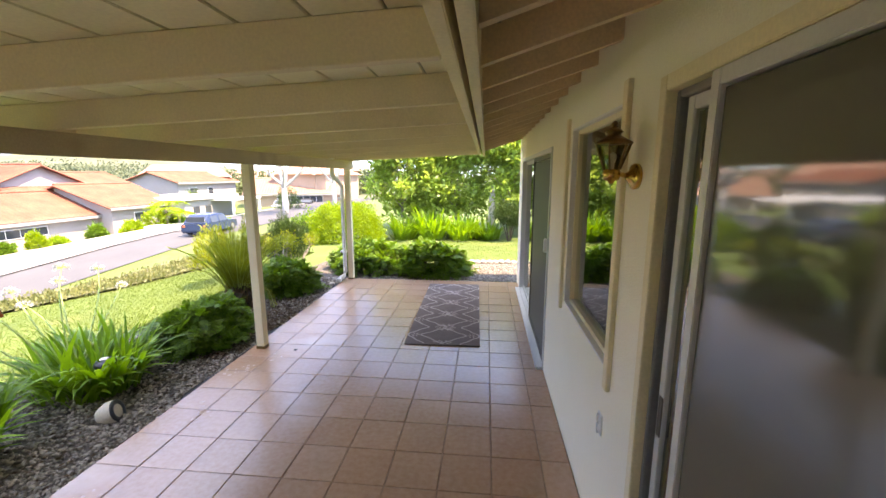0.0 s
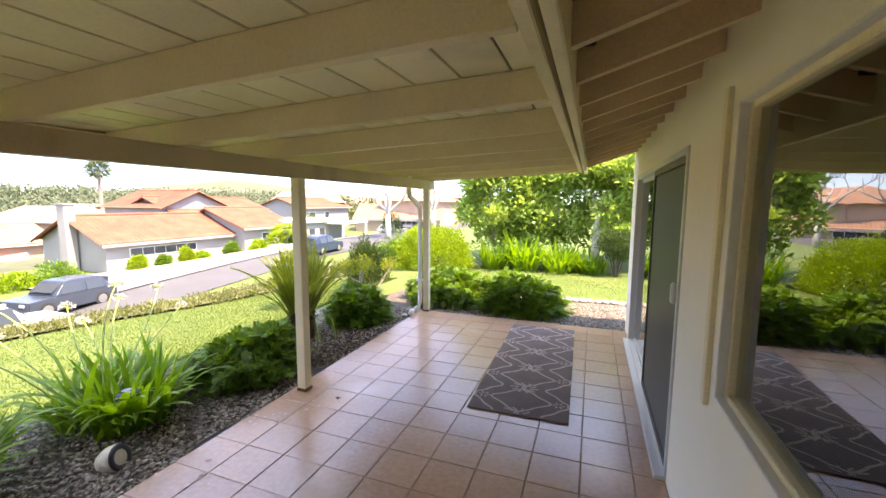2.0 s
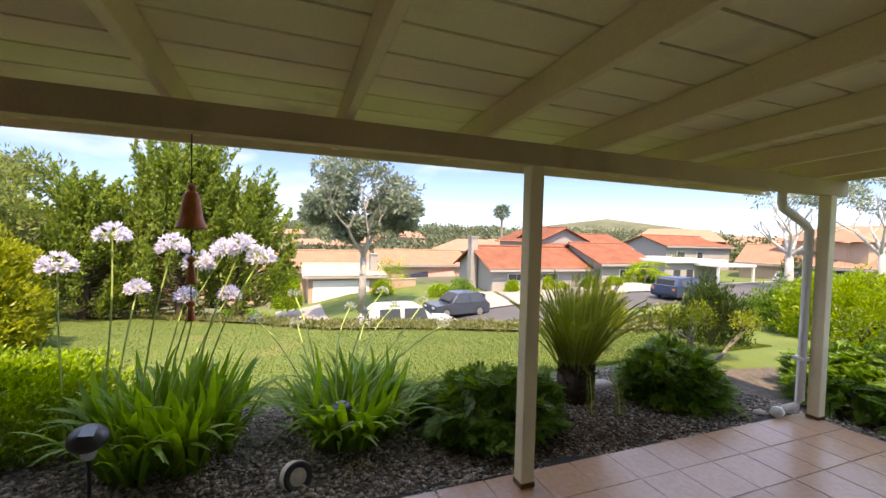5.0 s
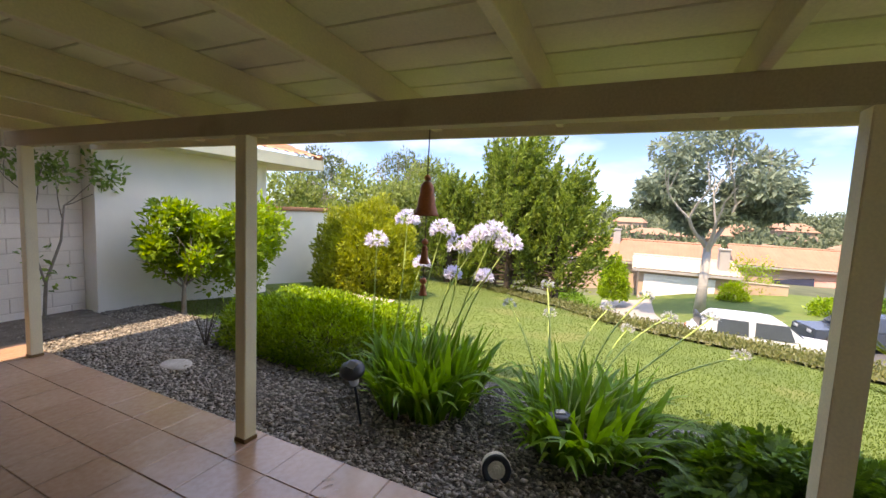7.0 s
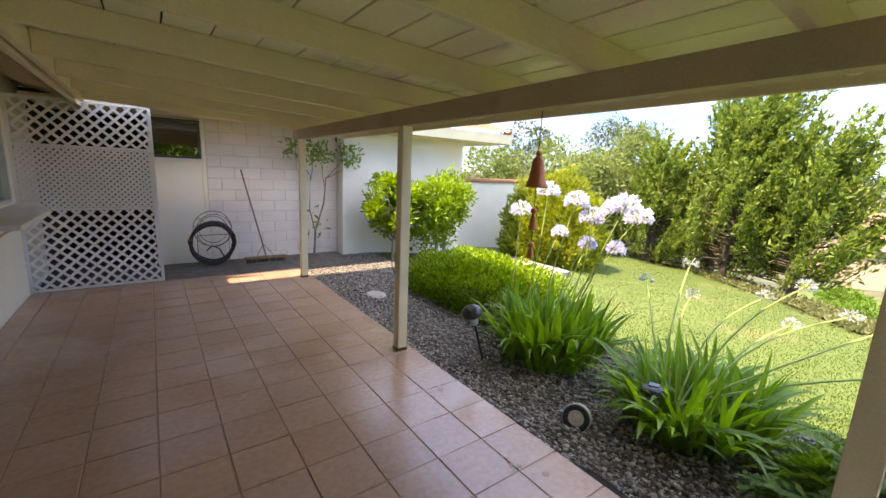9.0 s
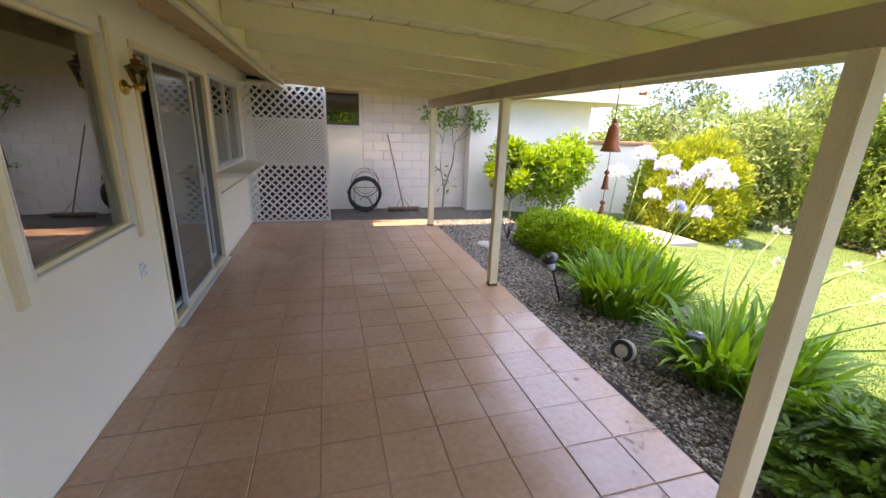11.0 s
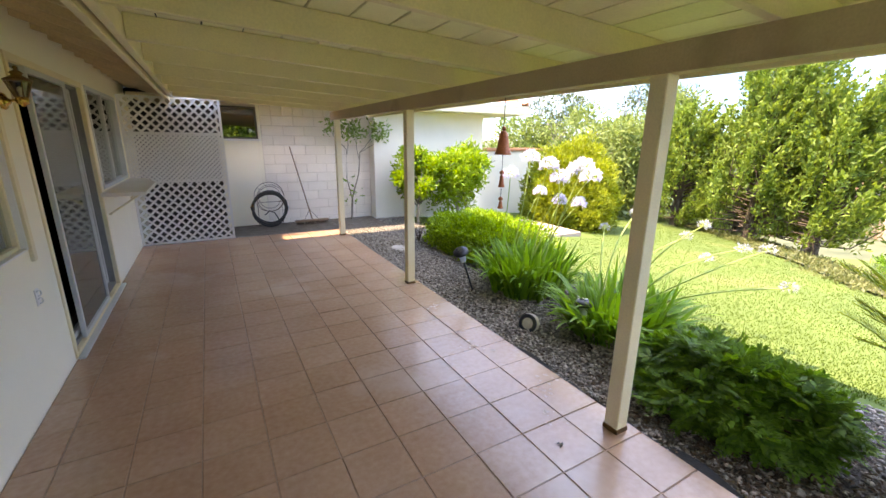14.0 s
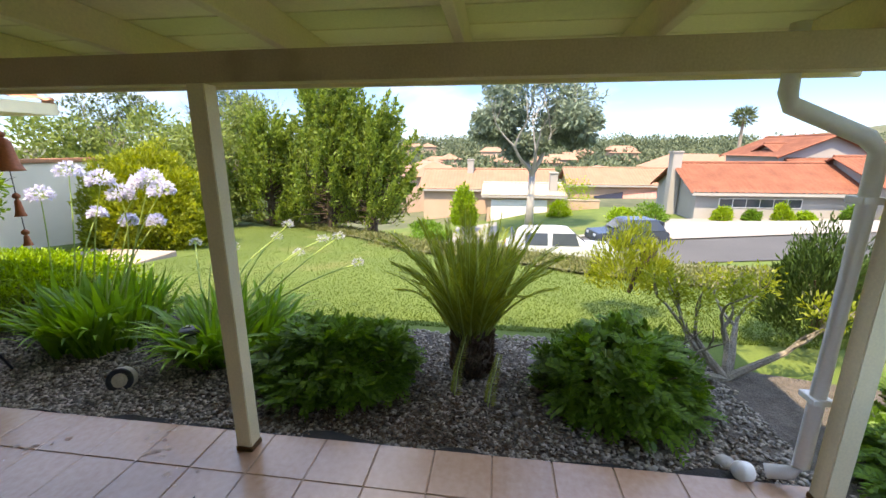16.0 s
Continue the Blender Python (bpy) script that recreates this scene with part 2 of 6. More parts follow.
# ---------------------------------------------------------------- ground
def street_z(y):
    return np.interp(y, [-60, -30, -5, 2, 7, 10, 15, 22, 26, 60], [-9.0, -7.2, -5.0, -4.3, -3.9, -3.55, -3.05, -2.55, -2.35, -2.1])


def crest_x(y):
    """How far out the lawn runs before the bank drops to the street."""
    return np.interp(y, [-40, -7, -1, 1.5, 3, 5.3, 7, 8.5, 12, 30], [18.0, 16.4, 13.2, 10.9, 9.1, 8.0, 6.9, 6.2, 6.0, 9.0])


def ground_z(x, y):
    x, y = np.asarray(x, float), np.asarray(y, float)
    d = -x
    c = crest_x(y)
    lawn = -0.05 - 0.10 * np.clip(d - 4.2, 0, None)
    zc = -0.05 - 0.10 * (c - 4.2)
    zs = street_z(y)
    over = np.clip(d - c, 0, None)
    strip = zc - 0.17 * np.clip(over, 0, 1.6)
    z1 = zc - 0.17 * 1.6
    bank = z1 + (zs - z1) * smooth01((over - 1.6) / np.maximum(18.5 - c - 1.6, 1.5))
    near = np.where(d <= c, lawn, np.where(over <= 1.6, strip, bank))
    yard = np.interp(y, [-30, 4, 8, 14, 19, 60], [-9.5, -5.2, -4.3, -3.7, -3.6, -2.6])
    far = zs + (yard - zs) * smooth01((d - 25.0) / 8.0)
    z = np.where(d < 18.5, near, far)
    # past the first houses the land falls into a valley and rises again to low hills
    q = np.clip((d - 42) / 50, 0, 1)
    z = np.where(d > 42, z * (1 - smooth01(q)) - 9.0 * smooth01(q), z)
    h = np.clip((d - 110) / 220, 0, 1)
    z = z + smooth01(h) * 12.0
    return z


def grid_axis(stops):
    out = []
    for a, b, n in stops:
        out += list(np.linspace(a, b, n, endpoint=False))
    return np.array(out + [stops[-1][1]])


gx = grid_axis([(-900, -330, 8), (-330, -120, 14), (-120, -44, 16), (-44, -27, 14), (-27, -17, 12), (-17, -8, 26), (-8, -4.0, 16), (-4.0, 6, 10), (6, 60, 6)])
gy = grid_axis([(-700, -120, 8), (-120, -30, 12), (-30, -8, 14), (-8, 16, 50), (16, 40, 18), (40, 120, 12), (120, 800, 8)])
GX, GY = np.meshgrid(gx, gy, indexing="ij")
GZ = ground_z(GX, GY)
hill = 26 * np.exp(-(((GX + 420) / 120) ** 2 + ((GY - 400) / 110) ** 2)) + 6 * np.exp(-(((GX + 500) / 140) ** 2 + ((GY - 60) / 200) ** 2))
GZ = GZ + hill
idx = np.arange(len(gx) * len(gy)).reshape(len(gx), len(gy))
quads = np.stack([idx[:-1, :-1], idx[1:, :-1], idx[1:, 1:], idx[:-1, 1:]], -1).reshape(-1, 4)
M_LAWN = pmat("lawn", (0.070, 0.115, 0.016), 0.95, 0.2, 1.1, 40, 0.15, tint=(0.112, 0.155, 0.026), depth=0.02, stain=(0.14, 0.15, 0.04), stain_scale=0.7, stain_at=0.58)
ground = raw("ground", np.stack([GX, GY, GZ], -1).reshape(-1, 3), quads, M_LAWN, smooth=True)
M_SCRUB = pmat("far_scrub", (0.055, 0.075, 0.03), 0.95, 0.35, 0.05, 0.6, 0, tint=(0.14, 0.14, 0.07))
ground.data.materials.append(M_SCRUB)
for poly in ground.data.polygons:
    if poly.center.x < -40 or poly.center.y < -16 or poly.center.y > 62:
        poly.material_index = 1
tagged(ground, "sloping green lawn falling away to the street and valley", "ground", kind="structure")


def sheet(name, x0, x1, y0, y1, lift, mat, label, nx=40, ny=40, edge=None):
    """A surface laid a little above the ground, following it."""
    u, v = np.linspace(0, 1, nx), np.linspace(0, 1, ny)
    U, V = np.meshgrid(u, v, indexing="ij")
    Y = y0 + (y1 - y0) * V
    if edge:
        a, b = edge(Y)
        X = a + (b - a) * U
    else:
        X = x0 + (x1 - x0) * U
    Z = ground_z(X, Y) + lift
    i = np.arange(nx * ny).reshape(nx, ny)
    q = np.stack([i[:-1, :-1], i[1:, :-1], i[1:, 1:], i[:-1, 1:]], -1).reshape(-1, 4)
    ob = raw(name, np.stack([X, Y, Z], -1).reshape(-1, 3), q, mat, smooth=True)
    return tagged(ob, label, name.split("_")[0], kind="structure")


M_ROAD = pmat("asphalt", (0.068, 0.066, 0.067), 0.9, 0.15, 0.6, 25, 0.4, depth=0.01)
M_CONC = pmat("pale_concrete", (0.27, 0.245, 0.22), 0.85, 0.10, 0.8, 30, 0.3)
M_COVER = pmat("ground_cover", (0.11, 0.135, 0.035), 0.95, 0.4, 2.5, 30, 0.9, tint=(0.23, 0.21, 0.10), depth=0.06)
M_YARD = pmat("far_lawn", (0.14, 0.24, 0.04), 0.95, 0.2, 0.5, 20, 0.5)
sheet("road", -25.0, -18.6, -40, 70, 0.05, M_ROAD, "grey asphalt street sloping past the houses", 12, 80)
sheet("kerb_strip", -25.6, -25.0, -40, 70, 0.11, M_CONC, "pale concrete kerb along the street", 3, 80)
sheet("driveway", -33.0, -22.9, 14.5, 33, 0.12, M_CONC, "sunlit pale concrete driveway before the red-roofed house", 14, 30)
sheet("driveway", -37.6, -25.6, 1.5, 5.2, 0.08, M_CONC, "pale concrete driveway up to a garage", 14, 12)
sheet("pavement", 0, 0, -9, 24, 0.045, M_COVER, "low flowering ground cover along the lawn's edge", 16, 60, edge=lambda Y: (-crest_x(Y) - 2.6, -crest_x(Y) + 0.1 * np.sin(Y * 2.1)))
bed = sheet("gravel_bed", -4.15, 0.9, -3.6, 8.55, 0.012, M_GRAVEL, "brown-grey gravel bed beside the patio", 30, 60, edge=lambda Y: (np.interp(Y, [-3.6, 4.5, 6.0, 8.6], [-4.05, -4.05, -3.72, -3.55]) - 0.12 * np.sin(Y * 1.3), np.where(Y > 6.95, 1.3, -2.38)))

# ---------------------------------------------------------------- patio floor and house
PX0, PX1, PY0, PY1 = -2.41, 0.69, -2.46, 6.88
slab = mesh_ob("floor", box(nb(), PX0 + 0.01, PX1, PY0 + 0.01, PY1 - 0.01, -0.15, -0.005, 0.004), M_GROUT)
tagged(slab, "patio slab with grout between terracotta tiles", "floor", kind="structure")

WX = 0.69
WT = 0.20
D1 = (-0.50, 1.38, 0.04, 2.17)
W1 = (1.72, 2.785, 0.955, 2.155)
D2 = (3.62, 6.47, 0.04, 2.10)
W3 = (-2.30, -0.66, 1.08, 2.17)
WALL_Y0, WALL_Y1, WALL_Z = -3.6, 7.08, 2.62
bm = nb()
ys = [WALL_Y0]
for a, b, z0, z1 in (W3, D1, W1, D2):
    box(bm, WX, WX + WT, ys[-1], a, -0.1, WALL_Z)
    if z0 > 0.1:
        box(bm, WX, WX + WT, a, b, -0.1, z0)
    else:
        box(bm, WX, WX + WT, a, b, -0.1, 0.01)
    box(bm, WX, WX + WT, a, b, z1, WALL_Z)
    ys.append(b)
box(bm, WX, WX + WT, ys[-1], WALL_Y1, -0.1, WALL_Z)
wall_e = tagged(mesh_ob("wall_east", bm, M_WALL), "cream stucco house wall along the patio", "wall", kind="structure")

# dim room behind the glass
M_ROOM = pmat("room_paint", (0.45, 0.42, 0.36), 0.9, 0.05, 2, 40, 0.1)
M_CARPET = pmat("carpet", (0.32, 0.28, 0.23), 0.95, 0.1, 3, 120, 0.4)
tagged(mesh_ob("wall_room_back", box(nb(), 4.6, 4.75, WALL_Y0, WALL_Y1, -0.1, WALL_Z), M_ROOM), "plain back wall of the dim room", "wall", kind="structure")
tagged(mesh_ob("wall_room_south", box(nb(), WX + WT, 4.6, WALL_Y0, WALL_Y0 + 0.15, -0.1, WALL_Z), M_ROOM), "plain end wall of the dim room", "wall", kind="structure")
tagged(mesh_ob("wall_room_north", box(nb(), WX + WT, 4.6, WALL_Y1 - 0.18, WALL_Y1, -0.1, WALL_Z), M_WALL), "cream stucco end wall of the house", "wall", kind="structure")
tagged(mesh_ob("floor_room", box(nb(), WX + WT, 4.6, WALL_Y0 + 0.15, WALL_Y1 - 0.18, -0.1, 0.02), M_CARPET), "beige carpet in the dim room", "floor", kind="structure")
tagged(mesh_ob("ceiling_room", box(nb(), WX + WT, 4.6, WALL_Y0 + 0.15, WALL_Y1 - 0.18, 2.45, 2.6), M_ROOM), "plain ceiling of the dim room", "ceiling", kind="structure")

# ---------------------------------------------------------------- patio cover
POST_X, POST_Y = -2.30, (-1.90, 0.955, 3.855, 6.86)
ROOF_Y0, ROOF_Y1 = -2.22, 7.06
TILT_R = 0.045


def rafter_bottom(x):
    return 2.10 + TILT_R * (x + 2.25)


cover = thing("patio_cover", "beige-painted timber patio cover with open rafters", "patio cover", kind="structure")
for y in POST_Y:
    part("post", box(nb(), POST_X - 0.045, POST_X + 0.045, y - 0.045, y + 0.045, 0.0, 1.966, 0.004), M_PAINT, cover)
    part("post_foot", box(nb(), POST_X - 0.05, POST_X + 0.05, y - 0.05, y + 0.05, -0.02, 0.028, 0.004), M_OLDBRASS, cover, "rusted metal post foot")
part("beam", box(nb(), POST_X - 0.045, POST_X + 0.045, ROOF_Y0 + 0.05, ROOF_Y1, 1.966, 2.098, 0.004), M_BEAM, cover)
rafter_ys = [2.74 + 0.775 * k for k in range(-6, 6)] + [7.02]
for y in rafter_ys:
    bm = nb()
    x0, x1 = -2.934, -0.03
    prof = [(x0, rafter_bottom(x0) + 0.01), (x0 + 0.02, rafter_bottom(x0 + 0.02)), (x1, rafter_bottom(x1)), (x1, rafter_bottom(x1) + 0.143), (x0, rafter_bottom(x0) + 0.143)]
    a = [bm.verts.new((px, y - 0.022, pz)) for px, pz in prof]
    b = [bm.verts.new((px, y + 0.022, pz)) for px, pz in prof]
    bm.faces.new(a)
    bm.faces.new(b[::-1])
    for i in range(5):
        bm.faces.new((a[i - 1], b[i - 1], b[i], a[i])[::-1])
    bmesh.ops.recalc_face_normals(bm, faces=bm.faces)
    bmesh.ops.bevel(bm, geom=list(bm.edges), offset=0.003, segments=1, affect="EDGES")
    part("rafter", bm, M_PAINT, cover)
x = -2.97
turn = math.atan(TILT_R)
while x < 0.02:
    w = min(0.232, 0.06 - x)
    z = rafter_bottom(x) + 0.145
    m = pose(x, 0, z, 0, -math.degrees(turn), 0)
    part("roof_board", box(nb(), 0, w - 0.010, ROOF_Y0, ROOF_Y1, 0, 0.019, 0.003, m), M_BOARD, cover)
    x += 0.232
# unseen sheet over the boards: blocks light, its dark colour shades their gaps
m = pose(-2.99, 0, rafter_bottom(-2.99) + 0.170, 0, -math.degrees(turn), 0)
part("light_block", box(nb(), 0, 3.15, ROOF_Y0 - 0.02, ROOF_Y1 + 0.02, 0, 0.03, 0.004, m), M_SHADE, cover, "unseen dark sheet that closes and shades the board gaps")

# house eave over the wall
eave = thing("house_eave", "brown-beige painted house eave with rafter tails", "eave", kind="structure")
part("fascia", box(nb(), 0.045, 0.085, WALL_Y0, 7.12, 2.175, 2.40, 0.004), M_PAINT, eave)
part("ledger", box(nb(), -0.025, 0.02, -2.15, 7.05, 2.195, 2.33, 0.004), M_PAINT, eave)
y = -3.4
while y < 7.0:
    bm = nb()
    prof = [(0.086, 2.24), (WX, 2.43), (WX, 2.57), (0.086, 2.38)]
    a = [bm.verts.new((px, y - 0.02, pz)) for px, pz in prof]
    b = [bm.verts.new((px, y + 0.02, pz)) for px, pz in prof]
    bm.faces.new(a)
    bm.faces.new(b[::-1])
    for i in range(4):
        bm.faces.new((a[i - 1], b[i - 1], b[i], a[i])[::-1])
    bmesh.ops.recalc_face_normals(bm, faces=bm.faces)
    part("rafter_tail", bm, M_EAVE, eave)
    y += 0.405
slope = math.degrees(math.atan(0.19 / 0.604))
for i in range(5):
    m = pose(0.05 + i * 0.135, 0, 2.372 + i * 0.135 * 0.3146, 0, -slope, 0)
    part("eave_board", box(nb(), 0, 0.137, WALL_Y0, 7.12, 0, 0.02, 0.003, m), M_EAVE, eave)
m = pose(0.02, 0, 2.395, 0, -slope, 0)
part("roof_slope", box(nb(), 0, 5.2, WALL_Y0 - 0.2, 7.2, 0, 0.06, 0, m), M_EAVE, eave)

# ---------------------------------------------------------------- plants
def leaf_quads(base, way, length, width, side=None, fold=0.25):
    """Folded leaves: a rhombus each, from its base along its way."""
    n = len(base)
    way = way / np.linalg.norm(way, axis=1, keepdims=True)
    if side is None:
        side = np.random.normal(size=(n, 3))
    side = side - (side * way).sum(1, keepdims=True) * way
    side /= np.linalg.norm(side, axis=1, keepdims=True) + 1e-9
    nor = np.cross(way, side)
    L, W = np.reshape(length, (-1, 1)), np.reshape(width, (-1, 1))
    mid = base + way * L * 0.5
    v = np.stack([base, mid + side * W * 0.5 + nor * W * fold, base + way * L - nor * W * fold, mid - side * W * 0.5 + nor * W * fold], 1)
    return v.reshape(-1, 3), np.arange(4 * n).reshape(-1, 4)


def leaf_mat(name, dark, light, translucent=0.35, rough=0.45):
    return pmat(name, dark, rough, 0.25, 3.0, 18, 0, tint=light, island=0.9, translucent=translucent, spec=0.35)


def rnd(n):
    v = np.random.normal(size=(n, 3))
    return v / np.linalg.norm(v, axis=1, keepdims=True)


def lumps(p, freq, seed):
    """Cheap smooth noise on directions, for uneven outlines."""
    r = np.random.RandomState(seed)
    out = np.zeros(len(p))
    for k in range(7):
        a = r.normal(size=3) * freq
        out += np.sin(p @ a + r.uniform(0, 6.3))
    return out / 7 ** 0.5


def mound(name, label, category, at, radii, n, leaf, mat, seed, group="", twig=None, rough=0.17, up=0.5, power=2.0):
    """A clipped or sprawling shrub: short stems and a shell of many small leaves, thick at the rim, with gaps and an uneven outline."""
    np.random.seed(seed)
    e = thing(name, label, category, group, at)
    d = rnd(n)
    d[:, 2] = np.abs(d[:, 2]) * np.where(np.random.rand(n) < 0.12, -0.25, 1)
    box_d = d / (np.abs(d) ** power).sum(1, keepdims=True) ** (1 / power)
    r = 1 + rough * lumps(d, 4.5, seed) + rough * 0.6 * lumps(d, 11, seed + 1)
    depth = 1 - np.abs(np.random.normal(size=n)) * 0.13
    depth = np.where(np.random.rand(n) < 0.28, np.random.uniform(0.5, 0.88, n), depth)
    p = box_d * (r * depth)[:, None] * np.array(radii)
    p[:, 2] += radii[2] * 0.10
    p[:, 2] = np.maximum(p[:, 2], 0.02)
    spray = rnd(max(40, n // 60))
    near = np.argmax(d @ spray.T, axis=1)
    away = 1 - (d * spray[near]).sum(1)
    p *= (1.0 + 0.05 - np.clip(away * 9, 0, 0.16))[:, None]
    p[:, 2] = np.maximum(p[:, 2], 0.02)
    way = d * 0.8 + np.random.normal(size=(n, 3)) * 0.5 + (d - spray[near]) * 3.0 + np.array([0, 0, up])
    v, f = leaf_quads(p, way, leaf[0] * np.random.uniform(0.6, 1.3, n), leaf[1] * np.random.uniform(0.7, 1.2, n))
    raw("foliage", v, f, mat, e)
    bm = nb()
    r2 = random.Random(seed)
    for k in range(7):
        a = r2.uniform(0, 6.28)
        q = Vector((math.cos(a) * radii[0] * 0.55, math.sin(a) * radii[1] * 0.55, radii[2] * r2.uniform(0.55, 0.8)))
        tube(bm, [(0, 0, -0.05), q * 0.45 + Vector((0, 0, 0.03)), q], [0.022, 0.016, 0.006], 6)
    part("stem", bm, twig or M_DARKBARK, e)
    return e


L_GREEN = leaf_mat("shrub_leaf", (0.036, 0.10, 0.012), (0.19, 0.35, 0.040), 0.36)
L_DARK = leaf_mat("dark_shrub_leaf", (0.026, 0.055, 0.014), (0.075, 0.13, 0.028), 0.25)
L_LIME = leaf_mat("lime_leaf", (0.14, 0.26, 0.02), (0.34, 0.46, 0.04), 0.45)
L_HEDGE = leaf_mat("hedge_leaf", (0.055, 0.13, 0.010), (0.36, 0.54, 0.033), 0.30)
L_YELLOW = leaf_mat("yellow_leaf", (0.15, 0.20, 0.016), (0.37, 0.41, 0.05), 0.42)
L_STRAP = pmat("strap_leaf", (0.065, 0.165, 0.020), 0.35, 0.25, 3.0, 18, 0, tint=(0.26, 0.45, 0.05), objvar=0.9, translucent=0.42, spec=0.4)
L_CON = leaf_mat("conifer_leaf", (0.055, 0.115, 0.02), (0.27, 0.36, 0.065), 0.42, 0.6)
L_EUC = leaf_mat("eucalyptus_leaf", (0.13, 0.18, 0.13), (0.29, 0.35, 0.25), 0.4, 0.6)
L_FAR = leaf_mat("far_leaf", (0.055, 0.085, 0.035), (0.15, 0.19, 0.08), 0.2, 0.7)
L_AIRY = leaf_mat("airy_leaf", (0.095, 0.145, 0.035), (0.24, 0.30, 0.08), 0.35, 0.6)
L_FERN = leaf_mat("frond_leaf", (0.12, 0.165, 0.02), (0.32, 0.36, 0.05), 0.45)

# hedge beside the walk, bright on top
mound("hedge", "clipped low green hedge with yellow-green top on gravel", "hedge", (-4.0, 0.08, -0.05), (0.66, 1.12, 0.50), 24000, (0.05, 0.024), L_HEDGE, 11, power=4.5, rough=0.06)


def layered_shrub(label, at, radii, sprays, mat, seed, group):
    """A spreading shrub of flat leafy sprays that overlap like shingles, with shaded gaps between them and stems showing low down."""
    np.random.seed(seed)
    e = thing("shrub", label, "shrub", group, at)
    d = rnd(sprays)
    d[:, 2] = np.abs(d[:, 2]) * 0.95 + 0.03
    d /= np.linalg.norm(d, axis=1, keepdims=True)
    shell = np.where(np.random.rand(sprays) < 0.3, np.random.uniform(0.55, 0.8, sprays), np.random.uniform(0.82, 1.0, sprays))
    shell = shell * (1 + 0.13 * lumps(d, 3.2, seed) + 0.07 * lumps(d, 8, seed + 1))
    root = d * shell[:, None] * np.array(radii)
    root[:, 2] += 0.04
    axis = d * np.array([1.0, 1.0, 0.55]) + np.random.normal(size=(sprays, 3)) * 0.55 + np.array([0, 0, -0.05])
    axis /= np.linalg.norm(axis, axis=1, keepdims=True)
    L = np.random.uniform(0.09, 0.17, sprays)
    up = d * 0.6 + np.array([0, 0, 0.8]) + np.random.normal(size=(sprays, 3)) * 0.2
    side = np.cross(axis, up)
    side /= np.linalg.norm(side, axis=1, keepdims=True)
    nor = np.cross(side, axis)
    B, W, LL, S = [], [], [], []
    k = 11
    for q in range(k):
        t = (q + 0.5) / k
        droop = np.array([0, 0, -1.0]) * (0.25 * t * t * L)[:, None]
        p = root - axis * (0.35 * L)[:, None] + axis * (t * 1.2 * L)[:, None] + droop
        for sg in (-1, 1):
            w = axis * 0.75 + side * sg * 0.85 + nor * np.random.uniform(-0.12, 0.2, (sprays, 1)) + np.random.normal(size=(sprays, 3)) * 0.08
            B.append(p)
            W.append(w)
            S.append(np.cross(nor, w))
            LL.append((0.072 - 0.034 * t) * np.random.uniform(0.75, 1.2, sprays))
    B, W, LL, S = np.concatenate(B), np.concatenate(W), np.concatenate(LL), np.concatenate(S)
    B[:, 2] = np.maximum(B[:, 2], 0.01)
    v, f = leaf_quads(B, W, LL, LL * 0.36, S, 0.12)
    raw("foliage", v, f, mat, e)
    bm = nb()
    r2 = random.Random(seed)
    for c in range(14):
        a = r2.uniform(0, 6.28)
        q = Vector((math.cos(a) * radii[0] * 0.75, math.sin(a) * radii[1] * 0.75, radii[2] * r2.uniform(0.35, 0.75)))
        tube(bm, [(0.03 * math.cos(a), 0.03 * math.sin(a), -0.05), q * 0.45 + Vector((0, 0, 0.04)), q], [0.020, 0.013, 0.005], 6)
    part("stem", bm, M_DARKBARK, e)
    return e


layered_shrub("dense low green shrub with feathery leaves beside a post", (-3.12, 4.10, -0.05), (0.50, 0.62, 0.42), 1150, L_GREEN, 12, "bed shrubs")
layered_shrub("rounded dense green shrub with feathery leaves in the gravel bed", (-3.12, 6.10, -0.05), (0.44, 0.50, 0.46), 1000, L_GREEN, 13, "bed shrubs")
layered_shrub("broad dark green clipped shrub at the patio's end", (-0.85, 7.55, -0.05), (0.72, 0.56, 0.58), 1300, L_GREEN, 14, "end shrubs")
layered_shrub("dark green clipped shrub behind the end post", (-2.15, 7.72, -0.05), (0.86, 0.52, 0.54), 1300, L_GREEN, 15, "end shrubs")


def ribbon_leaf(L, lean, w, seed):
    """One arching strap leaf, rooted at the origin and bending along +x, with a shallow keel."""
    r = random.Random(seed)
    side_bend = r.uniform(-0.12, 0.12)
    verts, faces, S = [], [], 7
    for s in range(S + 1):
        t = s / S
        x = L * (lean * t + 0.8 * lean * t ** 2.2) * 0.62
        z = L * (t - 0.80 * lean * t ** 2.5)
        y = side_bend * L * t * t
        ww = w * (1 - t ** 3.2) * (0.6 + 0.8 * min(t * 3, 1)) + 0.0012
        verts += [(x, y - ww, z), (x, y, z - 0.35 * ww), (x, y + ww, z)]
    for s in range(S):
        q = 3 * s
        faces += [(q, q + 1, q + 4, q + 3), (q + 1, q + 2, q + 5, q + 4)]
    return verts, faces


